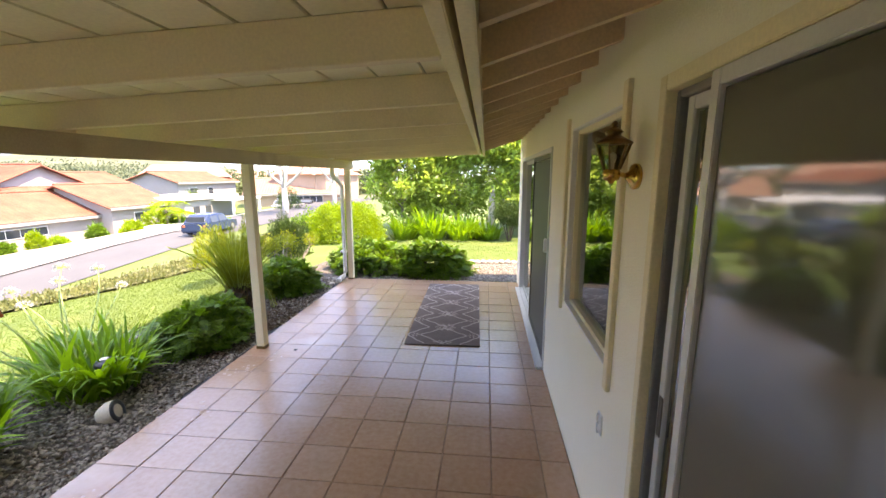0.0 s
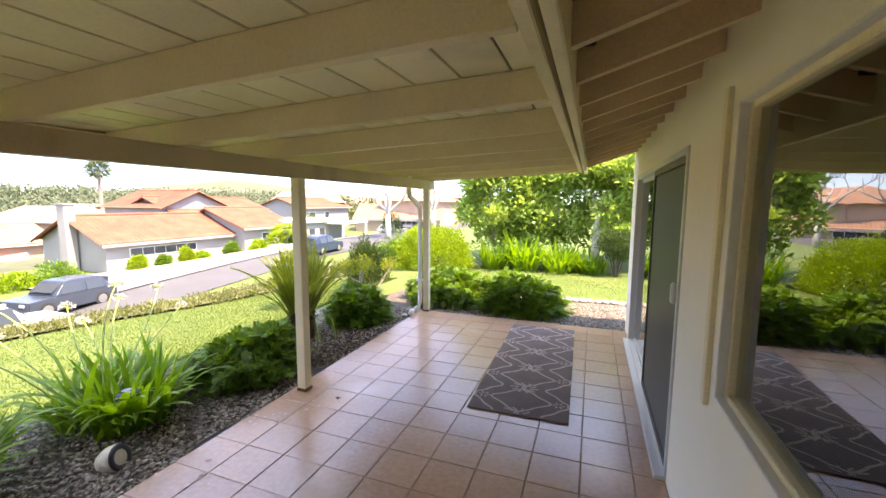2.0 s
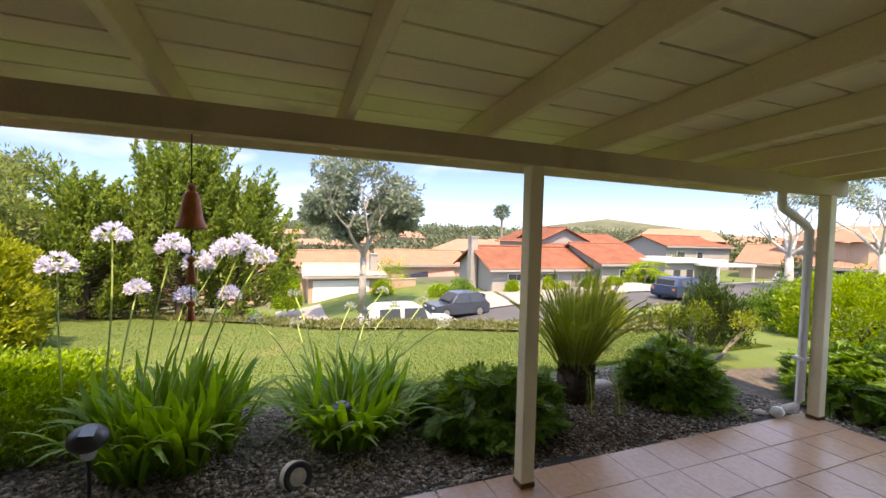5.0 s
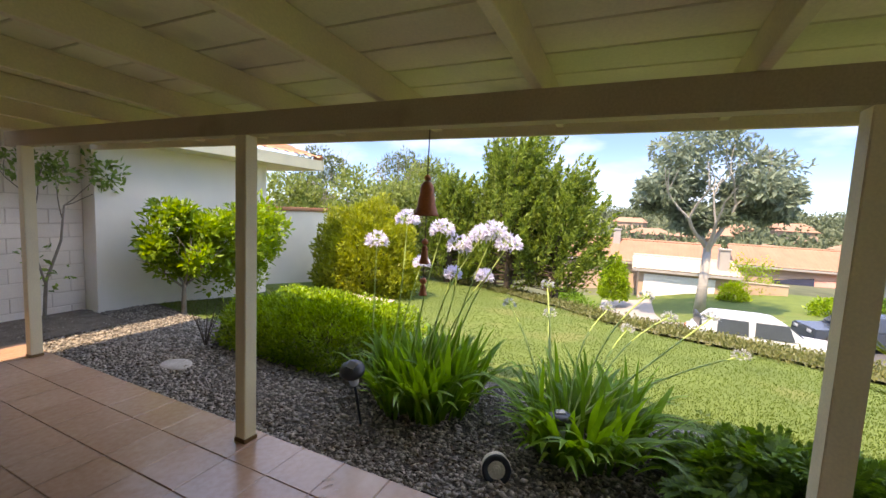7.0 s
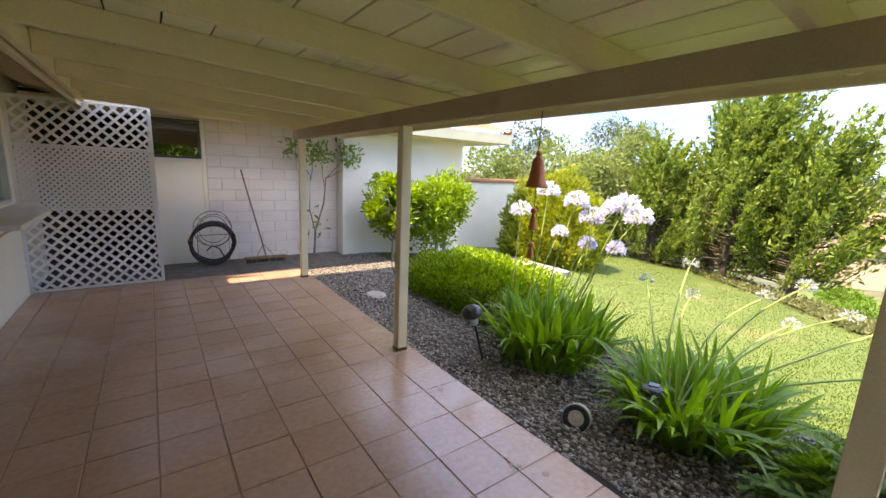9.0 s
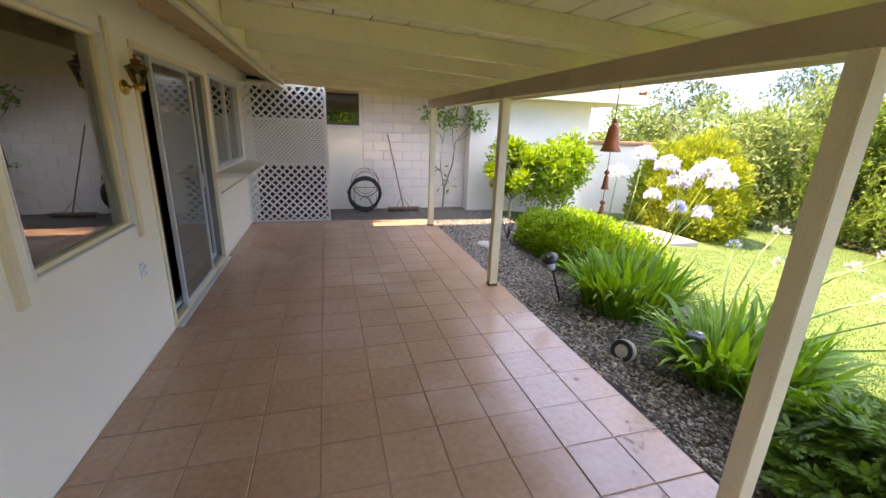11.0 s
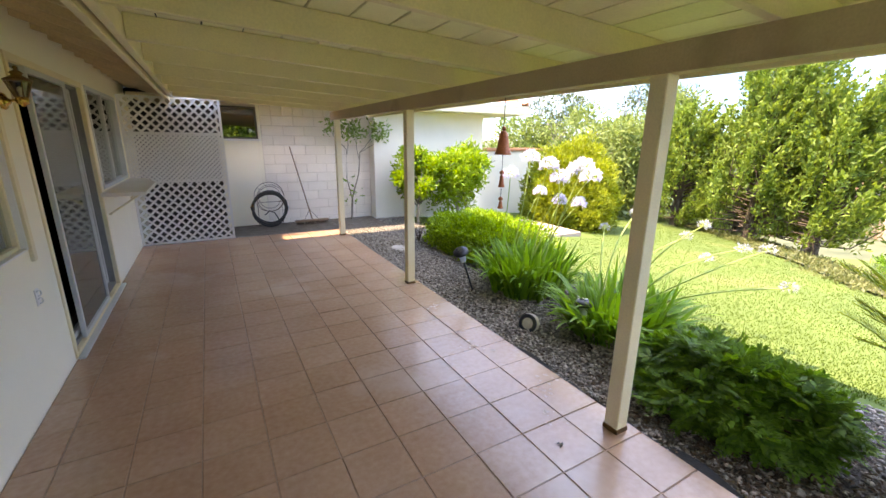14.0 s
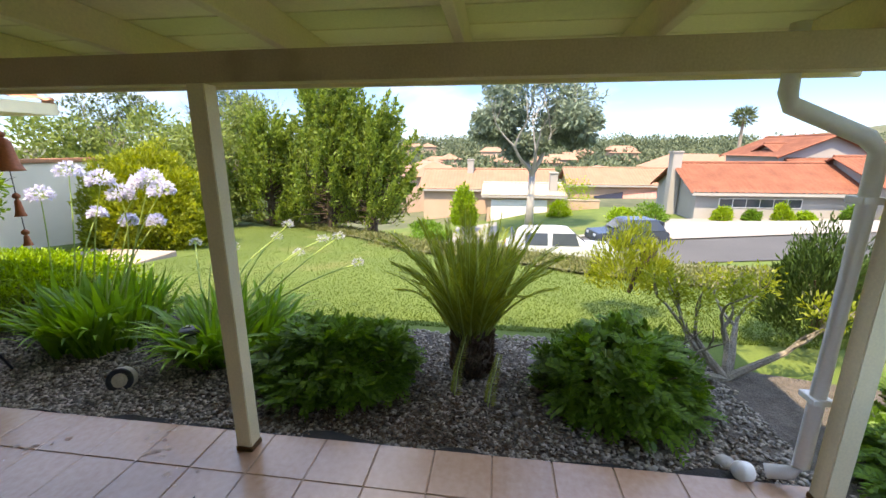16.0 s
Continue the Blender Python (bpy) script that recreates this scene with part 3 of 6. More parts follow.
def strap_clump(name, label, at, radius, height, n, seed, single=False):
    """A clump of arching strap leaves; with single, each leaf is an object of its own."""
    e = thing(name, label, "plant", "strap-leaved clumps", at)
    r = random.Random(seed)
    kinds = [ribbon_leaf(height * r.uniform(0.85, 1.35), r.uniform(0.10, 0.62), r.uniform(0.013, 0.023), seed + k) for k in range(16)]
    meshes = []
    if single:
        for v, f in kinds:
            me = bpy.data.meshes.new("leaf")
            me.from_pydata(v, [], f)
            me.materials.append(L_STRAP)
            meshes.append(me)
    V, F = [], []
    for i in range(n):
        a = r.uniform(0, 2 * math.pi)
        rr_ = radius * 0.62 * math.sqrt(r.random())
        m = pose(math.cos(a) * rr_, math.sin(a) * rr_, r.uniform(-0.03, 0.0), r.uniform(-9, 9), r.uniform(-6, 14), math.degrees(a) + r.gauss(0, 38)) @ Matrix.Scale(r.uniform(0.75, 1.15), 4)
        if single:
            o = new("leaf", meshes[i % 16])
            o.parent = e
            o.matrix_local = m
        else:
            v, f = kinds[i % 16]
            F += [tuple(k + len(V) for k in q) for q in f]
            V += [tuple(m @ Vector(p)) for p in v]
    if not single:
        raw("leaves", V, F, L_STRAP, e)
    return e


strap_clump("strap_leaf_clump", "green strap-leaved lily clump in the gravel bed", (-3.45, 1.72, -0.05), 0.66, 0.60, 330, 21, True)
strap_clump("strap_leaf_clump", "green strap-leaved lily clump with pale flower stems", (-3.42, 2.95, -0.05), 0.62, 0.54, 300, 22, True)

# ---------------------------------------------------------------- doors and windows of the house
def frame_box(bm, x0, x1, y0, y1, z0, z1, w, bottom=None):
    """Four bars round an opening in a plane of constant x."""
    bt = w if bottom is None else bottom
    box(bm, x0, x1, y0, y0 + w, z0, z1, 0.003)
    box(bm, x0, x1, y1 - w, y1, z0, z1, 0.003)
    box(bm, x0, x1, y0 + w, y1 - w, z1 - w, z1, 0.003)
    box(bm, x0, x1, y0 + w, y1 - w, z0, z0 + bt, 0.003)
    return bm


def pane(name, x, y0, y1, z0, z1, parent, mat=None, label=""):
    ob = part(name, box(nb(), x - 0.003, x + 0.003, y0, y1, z0, z1), mat or M_GLASS, parent, label)
    ob.visible_shadow = False
    return ob


def sliding_panel(d, x, y0, y1, z0, z1, frame_mat, filling, name, label="", mesh_mat=None):
    p = part(name, frame_box(nb(), x - 0.016, x + 0.016, y0, y1, z0, z1, 0.042), frame_mat, d, label)
    if filling == "glass":
        pane("pane", x, y0 + 0.05, y1 - 0.05, z0 + 0.05, z1 - 0.05, p)
    else:
        part("screen", box(nb(), x - 0.004, x + 0.004, y0 + 0.05, y1 - 0.05, z0 + 0.05, z1 - 0.05), mesh_mat or M_SCREEN, p, "grey insect screen")
    return p


y0, y1, z0, z1 = D1
door_1 = thing("door_1", "sliding glass patio door, slightly open, with grey insect screen", "door", kind="structure")
part("jamb_lining", frame_box(nb(), WX - 0.012, WX + 0.115, y0, y1, 0.012, z1, 0.05, 0.03), M_PAINT, door_1, "beige painted door reveal")
part("door_frame", frame_box(nb(), WX + 0.022, WX + 0.112, y0 + 0.052, y1 - 0.052, 0.044, z1 - 0.052, 0.022, 0.03), M_GREYALU, door_1)
sliding_panel(door_1, WX + 0.092, y0 + 0.078, 0.42, 0.078, z1 - 0.078, M_ALU, "glass", "door_panel")
sliding_panel(door_1, WX + 0.055, 0.32, 1.285, 0.078, z1 - 0.078, M_ALU, "glass", "door_panel")
sliding_panel(door_1, WX + 0.004, 0.10, 1.06, 0.046, z1 - 0.053, M_ALU, "screen", "screen_panel")
part("track", box(nb(), WX - 0.06, WX - 0.014, y0, y1, 0.0, 0.022, 0.004), M_ALU, door_1, "worn aluminium sill track")
part("door_handle", box(nb(), WX - 0.034, WX - 0.013, 0.115, 0.145, 0.98, 1.12, 0.006), M_ALU, door_1)
part("latch_plate", box(nb(), WX + 0.036, WX + 0.040, 1.245, 1.275, 0.95, 1.10, 0.003), M_BRONZE, door_1)

y0, y1, z0, z1 = D2
door_2 = thing("door_2", "closed sliding glass patio door with dark insect screen", "door", kind="structure")
part("door_frame", frame_box(nb(), WX - 0.012, WX + 0.12, y0, y1, 0.012, z1, 0.045, 0.03), M_ALU, door_2)
sliding_panel(door_2, WX + 0.06, 4.95, y1 - 0.05, 0.045, z1 - 0.05, M_ALU, "glass", "door_panel")
sliding_panel(door_2, WX + 0.012, y0 + 0.05, 5.02, 0.045, z1 - 0.05, M_BRONZE, "screen", "screen_panel", "", M_DARKSCREEN)
part("track", box(nb(), WX - 0.07, WX + 0.02, y0, y1, 0.0, 0.03, 0.004), M_ALU, door_2, "worn aluminium sill track")
part("door_handle", box(nb(), WX - 0.035, WX - 0.003, 3.69, 3.735, 1.14, 1.27, 0.008), M_WHITE, door_2, "white plastic latch")

y0, y1, z0, z1 = W1
window_1 = thing("window_1", "fixed picture window reflecting the garden", "window", kind="structure")
part("window_frame", frame_box(nb(), WX + 0.03, WX + 0.09, y0, y1, z0, z1, 0.035), M_PAINT, window_1)
part("window_bead", frame_box(nb(), WX - 0.006, WX + 0.03, y0, y1, z0, z1, 0.012), M_WHITE, window_1)
pane("pane", WX + 0.06, y0 + 0.03, y1 - 0.03, z0 + 0.03, z1 - 0.03, window_1)
for y in (1.70, 2.90):
    b = mesh_ob("trim", box(nb(), WX - 0.022, WX + 0.002, y - 0.028, y + 0.028, 0.878, 2.235, 0.003), M_PAINT)
    tagged(b, "beige painted batten fixed beside the window", "trim", kind="structure")

y0, y1, z0, z1 = W3
window_2 = thing("window_2", "sliding pass-through window above a shelf", "window", kind="structure")
part("window_frame", frame_box(nb(), WX - 0.008, WX + 0.09, y0, y1, z0, z1, 0.04), M_ALU, window_2)
part("mullion", box(nb(), WX + 0.005, WX + 0.06, -1.50, -1.46, z0 + 0.04, z1 - 0.04, 0.003), M_ALU, window_2)
pane("pane", WX + 0.05, y0 + 0.035, -1.48, z0 + 0.035, z1 - 0.035, window_2)
pane("pane", WX + 0.03, -1.49, y1 - 0.035, z0 + 0.035, z1 - 0.035, window_2)
shelf = thing("counter_shelf", "grey-beige pass-through counter shelf under the window", "shelf")
bm = nb()
prof = [(WX - 0.002, -0.42), (WX - 0.002, -2.40), (0.50, -2.40), (0.29, -1.62), (0.29, -0.42)]
lo = [bm.verts.new((px, py, 1.02)) for px, py in prof]
hi = [bm.verts.new((px, py, 1.06)) for px, py in prof]
bm.faces.new(hi)
bm.faces.new(lo[::-1])
for i in range(5):
    bm.faces.new((lo[i - 1], lo[i], hi[i], hi[i - 1]))
bmesh.ops.recalc_face_normals(bm, faces=bm.faces)
bmesh.ops.bevel(bm, geom=list(bm.edges), offset=0.004, segments=2, affect="EDGES")
part("top", bm, M_STUCCO, shelf)
for y in (-0.62, -2.1):
    bm = nb()
    tube(bm, [(0.36, y, 1.02), (WX - 0.012, y, 0.80)], 0.012, 6)
    part("bracket", bm, M_PAINT, shelf)

# pale drapes hanging inside the glass
M_DRAPE = pmat("pale_drape", (0.55, 0.57, 0.58), 0.9, 0.08, 4, 120, 0.3, translucent=0.5)


def drape(y0, y1, x, z0, z1, folds, seed):
    e = thing("curtain", "pale pleated curtain hanging inside the glass door", "curtain", "door curtains", (x, y0, z0))
    r = random.Random(seed)
    n = folds * 8 + 1
    vs, fs = [], []
    for k in range(n):
        t = k / (n - 1)
        dx = 0.035 * math.sin(t * folds * 2 * math.pi) + r.uniform(-0.004, 0.004)
        vs += [(dx * 1.25, t * (y1 - y0), 0), (dx, t * (y1 - y0), (z1 - z0) * 0.5), (dx * 0.7, t * (y1 - y0), z1 - z0)]
    for k in range(n - 1):
        q = 3 * k
        fs += [(q, q + 3, q + 4, q + 1), (q + 1, q + 4, q + 5, q + 2)]
    raw("cloth", vs, fs, M_DRAPE, e, smooth=True)
    bm = nb()
    tube(bm, [(0, -0.05, z1 - z0 + 0.015), (0, y1 - y0 + 0.05, z1 - z0 + 0.015)], 0.012, 8)
    part("rail", bm, M_ALU, e)


drape(0.52, 1.02, WX + 0.19, 0.05, 2.20, 6, 1)

# recessed lamps in the room's ceiling, seen through the window
M_LAMP = bpy.data.materials.new("lit_lamp")
M_LAMP.use_nodes = True
M_LAMP.node_tree.nodes["Principled BSDF"].inputs["Emission Color"].default_value = (1.0, 0.80, 0.50, 1)
M_LAMP.node_tree.nodes["Principled BSDF"].inputs["Emission Strength"].default_value = 160.0
for x, y in ((1.7, 0.3), (2.6, 0.9), (2.2, -0.9), (3.3, 2.6), (2.0, 5.2)):
    d = thing("downlight", "small lit recessed ceiling lamp", "lamp", "recessed lamps", (x, y, 2.45))
    part("ring", lathe(nb(), [(0.075, 0), (0.085, -0.004), (0.085, -0.008), (0.065, -0.010)], 20), M_WHITE, d)
    part("lens", lathe(nb(), [(0.063, -0.002), (0.063, -0.0085)], 20), M_LAMP, d, "glowing warm lens")

# brass coach lantern on the wall
LY, LZ = 1.555, 1.85
lantern = thing("wall_lantern", "old brass coach lantern fixed to the stucco wall", "lantern", at=(WX, LY, LZ))
lantern.scale = (0.74, 0.74, 0.66)
turn_x = pose(0, 0, 0, 0, -90, 0)
part("wall_plate", lathe(nb(), [(0.074, 0.0), (0.076, 0.016), (0.068, 0.026), (0.050, 0.030), (0.030, 0.044), (0.022, 0.056)], 28, m=turn_x), M_BRASS, lantern, smooth=True)
bm = nb()
tube(bm, [(-0.03, 0, 0), (-0.08, 0, 0.012), (-0.125, 0, 0.0), (-0.13, 0, 0.035)], [0.016, 0.014, 0.017, 0.020], 12)
part("arm", bm, M_BRASS, lantern, smooth=True)
part("cup", lathe(nb(), [(0.006, -0.042), (0.016, -0.036), (0.016, -0.026), (0.040, -0.018), (0.044, 0.028), (0.040, 0.034), (0.042, 0.042)], 20, at=(-0.13, 0, 0)), M_BRASS, lantern, smooth=True)
for k in range(6):
    a = k * math.pi / 3
    bm = nb()
    c0, c1 = math.cos(a), math.sin(a)
    tube(bm, [(-0.13 + 0.042 * c0, 0.042 * c1, 0.04), (-0.13 + 0.088 * c0, 0.088 * c1, 0.185)], 0.0045, 6)
    part("cage_bar", bm, M_OLDBRASS, lantern)
    b0, b1 = math.cos(a + math.pi / 3), math.sin(a + math.pi / 3)
    bm = nb()
    q = [bm.verts.new(v) for v in ((-0.13 + 0.040 * c0, 0.040 * c1, 0.042), (-0.13 + 0.040 * b0, 0.040 * b1, 0.042), (-0.13 + 0.085 * b0, 0.085 * b1, 0.183), (-0.13 + 0.085 * c0, 0.085 * c1, 0.183))]
    bm.faces.new(q)
    part("glass_pane", bm, M_GLASS_CLEAR, lantern)
part("roof_cap", lathe(nb(), [(0.092, 0.183), (0.095, 0.192), (0.060, 0.215), (0.034, 0.232), (0.036, 0.245), (0.046, 0.250), (0.030, 0.268), (0.012, 0.278), (0.012, 0.288), (0.018, 0.296), (0.010, 0.310), (0.002, 0.316)], 18, at=(-0.13, 0, 0)), M_OLDBRASS, lantern, smooth=True)
part("bulb", lathe(nb(), [(0.010, 0.04), (0.012, 0.075), (0.020, 0.10), (0.018, 0.125), (0.004, 0.138)], 12, at=(-0.13, 0, 0)), M_WHITE, lantern, smooth=True)

outlet = thing("wall_outlet", "white weathered outlet plate with metal hooks on the wall", "outlet", at=(WX, 1.775, 0.655))
part("plate", box(nb(), -0.006, 0.001, -0.032, 0.032, -0.055, 0.055, 0.003), M_WHITE, outlet)
for z in (0.026, -0.024):
    bm = nb()
    tube(bm, [(-0.006 - 0.014 * math.sin(t), 0.017 * math.cos(t * 1.6), z + 0.020 * math.sin(t * 1.6 + 0.4)) for t in np.linspace(0.1, 3.0, 9)], 0.004, 6)
    part("hook", bm, M_ALU, outlet)

# ---------------------------------------------------------------- rug
M_RUG = pmat("rug_weave", (0.15, 0.115, 0.105), 0.95, 0.2, 8, 220, 0.6, depth=0.006)
M_RUGLINE = pmat("rug_pattern", (0.42, 0.36, 0.33), 0.95, 0.2, 8, 220, 0.6, depth=0.006)
rug = thing("rug", "dark brown outdoor runner rug with pale trellis pattern on tiles", "rug", at=(-0.375, 5.345, 0.0))
rug.rotation_euler = (0, 0, radians(1.2))
part("mat", box(nb(), -0.42, 0.42, -1.27, 1.27, 0.004, 0.014, 0.004), M_RUG, rug)
bm = nb()


def ribbon(bm, pts, w, z):
    """A flat line of given width laid along pts."""
    pts = [Vector((p[0], p[1], z)) for p in pts]
    row = []
    for i, p in enumerate(pts):
        d = (pts[min(i + 1, len(pts) - 1)] - pts[max(i - 1, 0)]).normalized()
        n = Vector((-d.y, d.x, 0)) * w
        row.append((bm.verts.new(p - n), bm.verts.new(p + n)))
    for a, b in zip(row, row[1:]):
        bm.faces.new((a[0], b[0], b[1], a[1]))


RN = 5
for s in (-1, 1):
    for off in (0, 1):
        pts = []
        for t in np.linspace(0, 1, 121):
            yy = -1.25 + 2.5 * t
            ph = yy / 2.5 * RN * 2 * math.pi
            xx = s * 0.245 * (0.5 + 0.5 * math.cos(ph)) * (1 if off == 0 else 0) + (s * (0.42 - 0.20 * (0.5 - 0.5 * math.cos(ph))) if off else 0)
            xx += 0.018 * s * math.cos(3 * ph)
            pts.append((max(-0.41, min(0.41, xx)), yy))
        ribbon(bm, pts, 0.0105, 0.0155)
part("trellis", bm, M_RUGLINE, rug, "pale woven trellis lines")
for k in range(RN + 1):
    yc = -1.25 + 2.5 * k / RN
    bm = nb()
    for j in range(10):
        a = j * math.pi / 5 + 0.3
        r0, r1 = 0.045, 0.105
        p0 = (math.cos(a) * r0 * 1.25, yc + math.sin(a) * r0)
        p1 = (math.cos(a + 0.35) * r1 * 1.25, yc + math.sin(a + 0.35) * r1)
        if abs(p1[1]) < 1.25 and abs(p0[1]) < 1.25:
            ribbon(bm, [p0, ((p0[0] + p1[0]) / 2 + 0.01, (p0[1] + p1[1]) / 2), p1], 0.009, 0.0155)
    part("medallion", bm, M_RUGLINE, rug, "pale woven leaf medallion")
    if k < RN:
        for sx in (-1, 1):
            bm = nb()
            for j in range(6):
                a = j * math.pi / 3
                ribbon(bm, [(sx * 0.33 + 0.02 * math.cos(a), yc + 0.25 + 0.02 * math.sin(a)), (sx * 0.33 + 0.055 * math.cos(a), yc + 0.25 + 0.055 * math.sin(a))], 0.007, 0.0155)
            part("rosette", bm, M_RUGLINE, rug, "pale woven rosette")

# ---------------------------------------------------------------- back end: lattice, block wall, wing
LATY = -2.49
lattice = thing("lattice_screen", "white wooden lattice screen panel standing on the tiles", "lattice", at=(0, 0, 0))
for x0, x1, z0, z1 in ((-0.61, -0.575, 0.0, 2.235), (0.655, 0.69, 0.0, 2.235)):
    part("frame_post", box(nb(), x0, x1, LATY - 0.02, LATY + 0.02, z0, z1, 0.003), M_WHITE, lattice)
for z in (0.0, 0.965, 1.695, 2.205):
    part("frame_rail", box(nb(), -0.575, 0.655, LATY - 0.016, LATY + 0.016, z, z + 0.03, 0.003), M_WHITE, lattice)


def lattice_panel(x0, x1, z0, z1, pitch, width, nm):
    for s, dy in ((1, -0.005), (-1, 0.005)):
        c = -3.0
        while c < 4.0:
            # bar along z = s * (x - c), clipped to the panel
            pts = []
            for x in (x0, x1):
                z = z0 + s * (x - c)
                if z0 <= z <= z1:
                    pts.append((x, z))
            for z in (z0, z1):
                x = c + s * (z - z0)
                if x0 < x < x1:
                    pts.append((x, z))
            if len(pts) >= 2:
                a, b = pts[0], pts[-1]
                L = math.hypot(b[0] - a[0], b[1] - a[1])
                if L > 0.05:
                    ang = math.degrees(math.atan2(b[1] - a[1], b[0] - a[0]))
                    m = pose((a[0] + b[0]) / 2, LATY + dy, (a[1] + b[1]) / 2, 0, -ang, 0)
                    part(nm, box(nb(), -L / 2, L / 2, -0.0045, 0.0045, -width / 2, width / 2, 0, m), M_WHITE, lattice)
            c += pitch


lattice_panel(-0.575, 0.655, 0.03, 0.965, 0.128, 0.031, "slat")
lattice_panel(-0.575, 0.655, 1.725, 2.205, 0.128, 0.031, "slat")
lattice_panel(-0.575, 0.655, 0.995, 1.695, 0.064, 0.030, "privacy_slat")

BY = -3.6
bm = nb()
box(bm, -3.46, -0.56, BY - 0.2, BY - 0.012, -0.2, 2.5)
box(bm, -0.76, -0.56, BY - 2.4, BY - 0.2, -0.2, 2.5)
box(bm, -0.56, WX + 0.2, BY - 2.4, BY - 2.2, -0.2, 2.5)
block_wall = tagged(mesh_ob("wall_south", bm, M_GROUT_W), "painted slump-block wall behind the patio", "wall", kind="structure")
part("panel", box(nb(), -1.24, -0.56, BY - 0.012, BY + 0.012, -0.06, 1.60, 0.004), M_WALL, block_wall, "smooth cream plywood panel under the small window")
part("corner_trim", box(nb(), -1.29, -1.235, BY - 0.012, BY + 0.03, -0.06, 2.4, 0.004), M_WALL, block_wall)
window_3 = thing("window_3", "small high dark window in the block wall", "window", kind="structure")
part("window_frame", frame_box(nb(), 0, 0.03, 0.02, 0.67, 1.64, 2.22, 0.03), M_BRONZE, window_3).matrix_local = Matrix.Translation((-1.25, BY + 0.03, 0)) @ pose(0, 0, 0, 0, 0, -90) @ Matrix.Translation((0, 0, 0))
part("pane", box(nb(), -1.22, -0.60, BY - 0.004, BY + 0.004, 1.66, 2.2), glass_mat("dark_glass", (0.03, 0.035, 0.03), 0.12), window_3)
part("window_sill", box(nb(), -1.27, -0.56, BY - 0.01, BY + 0.06, 1.60, 1.635, 0.004), M_WHITE, window_3)
part("blind", box(nb(), -1.21, -0.60, BY - 0.04, BY - 0.030, 2.02, 2.2), M_BRONZE, window_3)

# stucco wing with a tiled eave, beyond the block wall
M_RTILE = pmat("roof_tile", (0.42, 0.17, 0.085), 0.85, 0.2, 1.5, 25, 0.4, tint=(0.60, 0.30, 0.17), island=0.2)
wing = thing("house_wing", "cream stucco garage wing with clay-tiled eave", "house", kind="structure")
part("wall", box(nb(), -6.24, -3.46, -8.5, -3.3, -0.2, 2.45), M_STUCCO, wing)
part("pilaster", box(nb(), -4.26, -3.44, -3.4, -3.262, -0.2, 2.45, 0.004), M_STUCCO, wing)
part("soffit", box(nb(), -7.12, 0.6, -4.4, -2.72, 2.26, 2.30), M_PAINT, wing)
part("fascia", box(nb(), -7.14, -2.95, -2.74, -2.70, 2.26, 2.46, 0.004), M_PAINT, wing)
part("fascia", box(nb(), -7.16, -7.12, -8.6, -2.70, 2.26, 2.46, 0.004), M_PAINT, wing)


def tile_roof(name, length, run, rise, parent, mat, m, pitch=0.30, course=0.42, amp=0.035):
    """A clay-tiled slope: barrel ridges across it and stepped courses up it."""
    nx = int(length / pitch * 6) + 1
    nc = max(2, int(run / course))
    xs = np.linspace(0, length, nx)
    wave = amp * np.abs(np.sin(np.pi * xs / pitch))
    vs, fs = [], []
    for c in range(nc):
        for e, lift in ((0.0, 0.03), (1.0, 0.0)):
            t = (c + e) / nc
            k0 = len(vs)
            vs += [(xx, t * run, t * rise + w + lift) for xx, w in zip(xs, wave)]
        b0 = len(vs) - 2 * nx
        fs += [(b0 + i, b0 + i + 1, b0 + nx + i + 1, b0 + nx + i) for i in range(nx - 1)]
        if c:
            fs += [(b0 - nx + i, b0 - nx + i + 1, b0 + i + 1, b0 + i) for i in range(nx - 1)]
    vs = [tuple(m @ Vector(v)) for v in vs]
    return raw(name, vs, fs, mat, parent, smooth=False)


tile_roof("roof", 7.7, 2.6, 0.78, wing, M_RTILE, pose(0.5, -2.66, 2.46, 0, 0, 180), 0.24, 0.38)
part("roof_end", box(nb(), -7.13, -7.06, -2.9, -2.70, 2.46, 2.56, 0.01), M_RTILE, wing)

# alcove's shade put into its colour: sides, roof and floor near black
alcove = tagged(mesh_ob("wall_alcove", box(nb(), WX, WX + 0.2, BY - 2.4, BY, -0.2, 2.5), M_SHADE), "storage alcove side, coloured dark to stand for shade", "wall", kind="structure")
part("shade_lining", box(nb(), -0.555, WX, BY - 2.19, BY - 2.17, -0.2, 2.5), M_SHADE, alcove)
part("shade_lining", box(nb(), -0.555, -0.54, BY - 2.17, BY - 0.02, -0.2, 2.5), M_SHADE, alcove)
tagged(mesh_ob("ceiling_alcove", box(nb(), -0.76, WX + 0.2, BY - 2.4, BY + 0.3, 2.3, 2.4), M_SHADE), "storage alcove roof, coloured dark to stand for shade", "ceiling", kind="structure")
tagged(mesh_ob("floor_alcove", box(nb(), -0.555, WX, BY - 2.2, -2.47, -0.12, -0.03), M_SHADE), "storage alcove floor, coloured dark to stand for shade", "floor", kind="structure")
low_wall = thing("garden_wall", "pale painted low garden wall with tile cap", "wall")
part("wall", box(nb(), -9.4, -6.26, -4.7, -4.5, -0.6, 1.38, 0.01), M_STUCCO, low_wall)
part("cap", box(nb(), -9.45, -6.26, -4.76, -4.44, 1.38, 1.47, 0.02), M_RTILE, low_wall)
soil = sheet("soil_strip", -3.4, -0.57, -3.58, -2.47, 0.03, pmat("brown_soil", (0.17, 0.14, 0.11), 0.95, 0.4, 8, 60, 0.9, depth=0.03), "brown dry soil strip below the block wall", 14, 10)
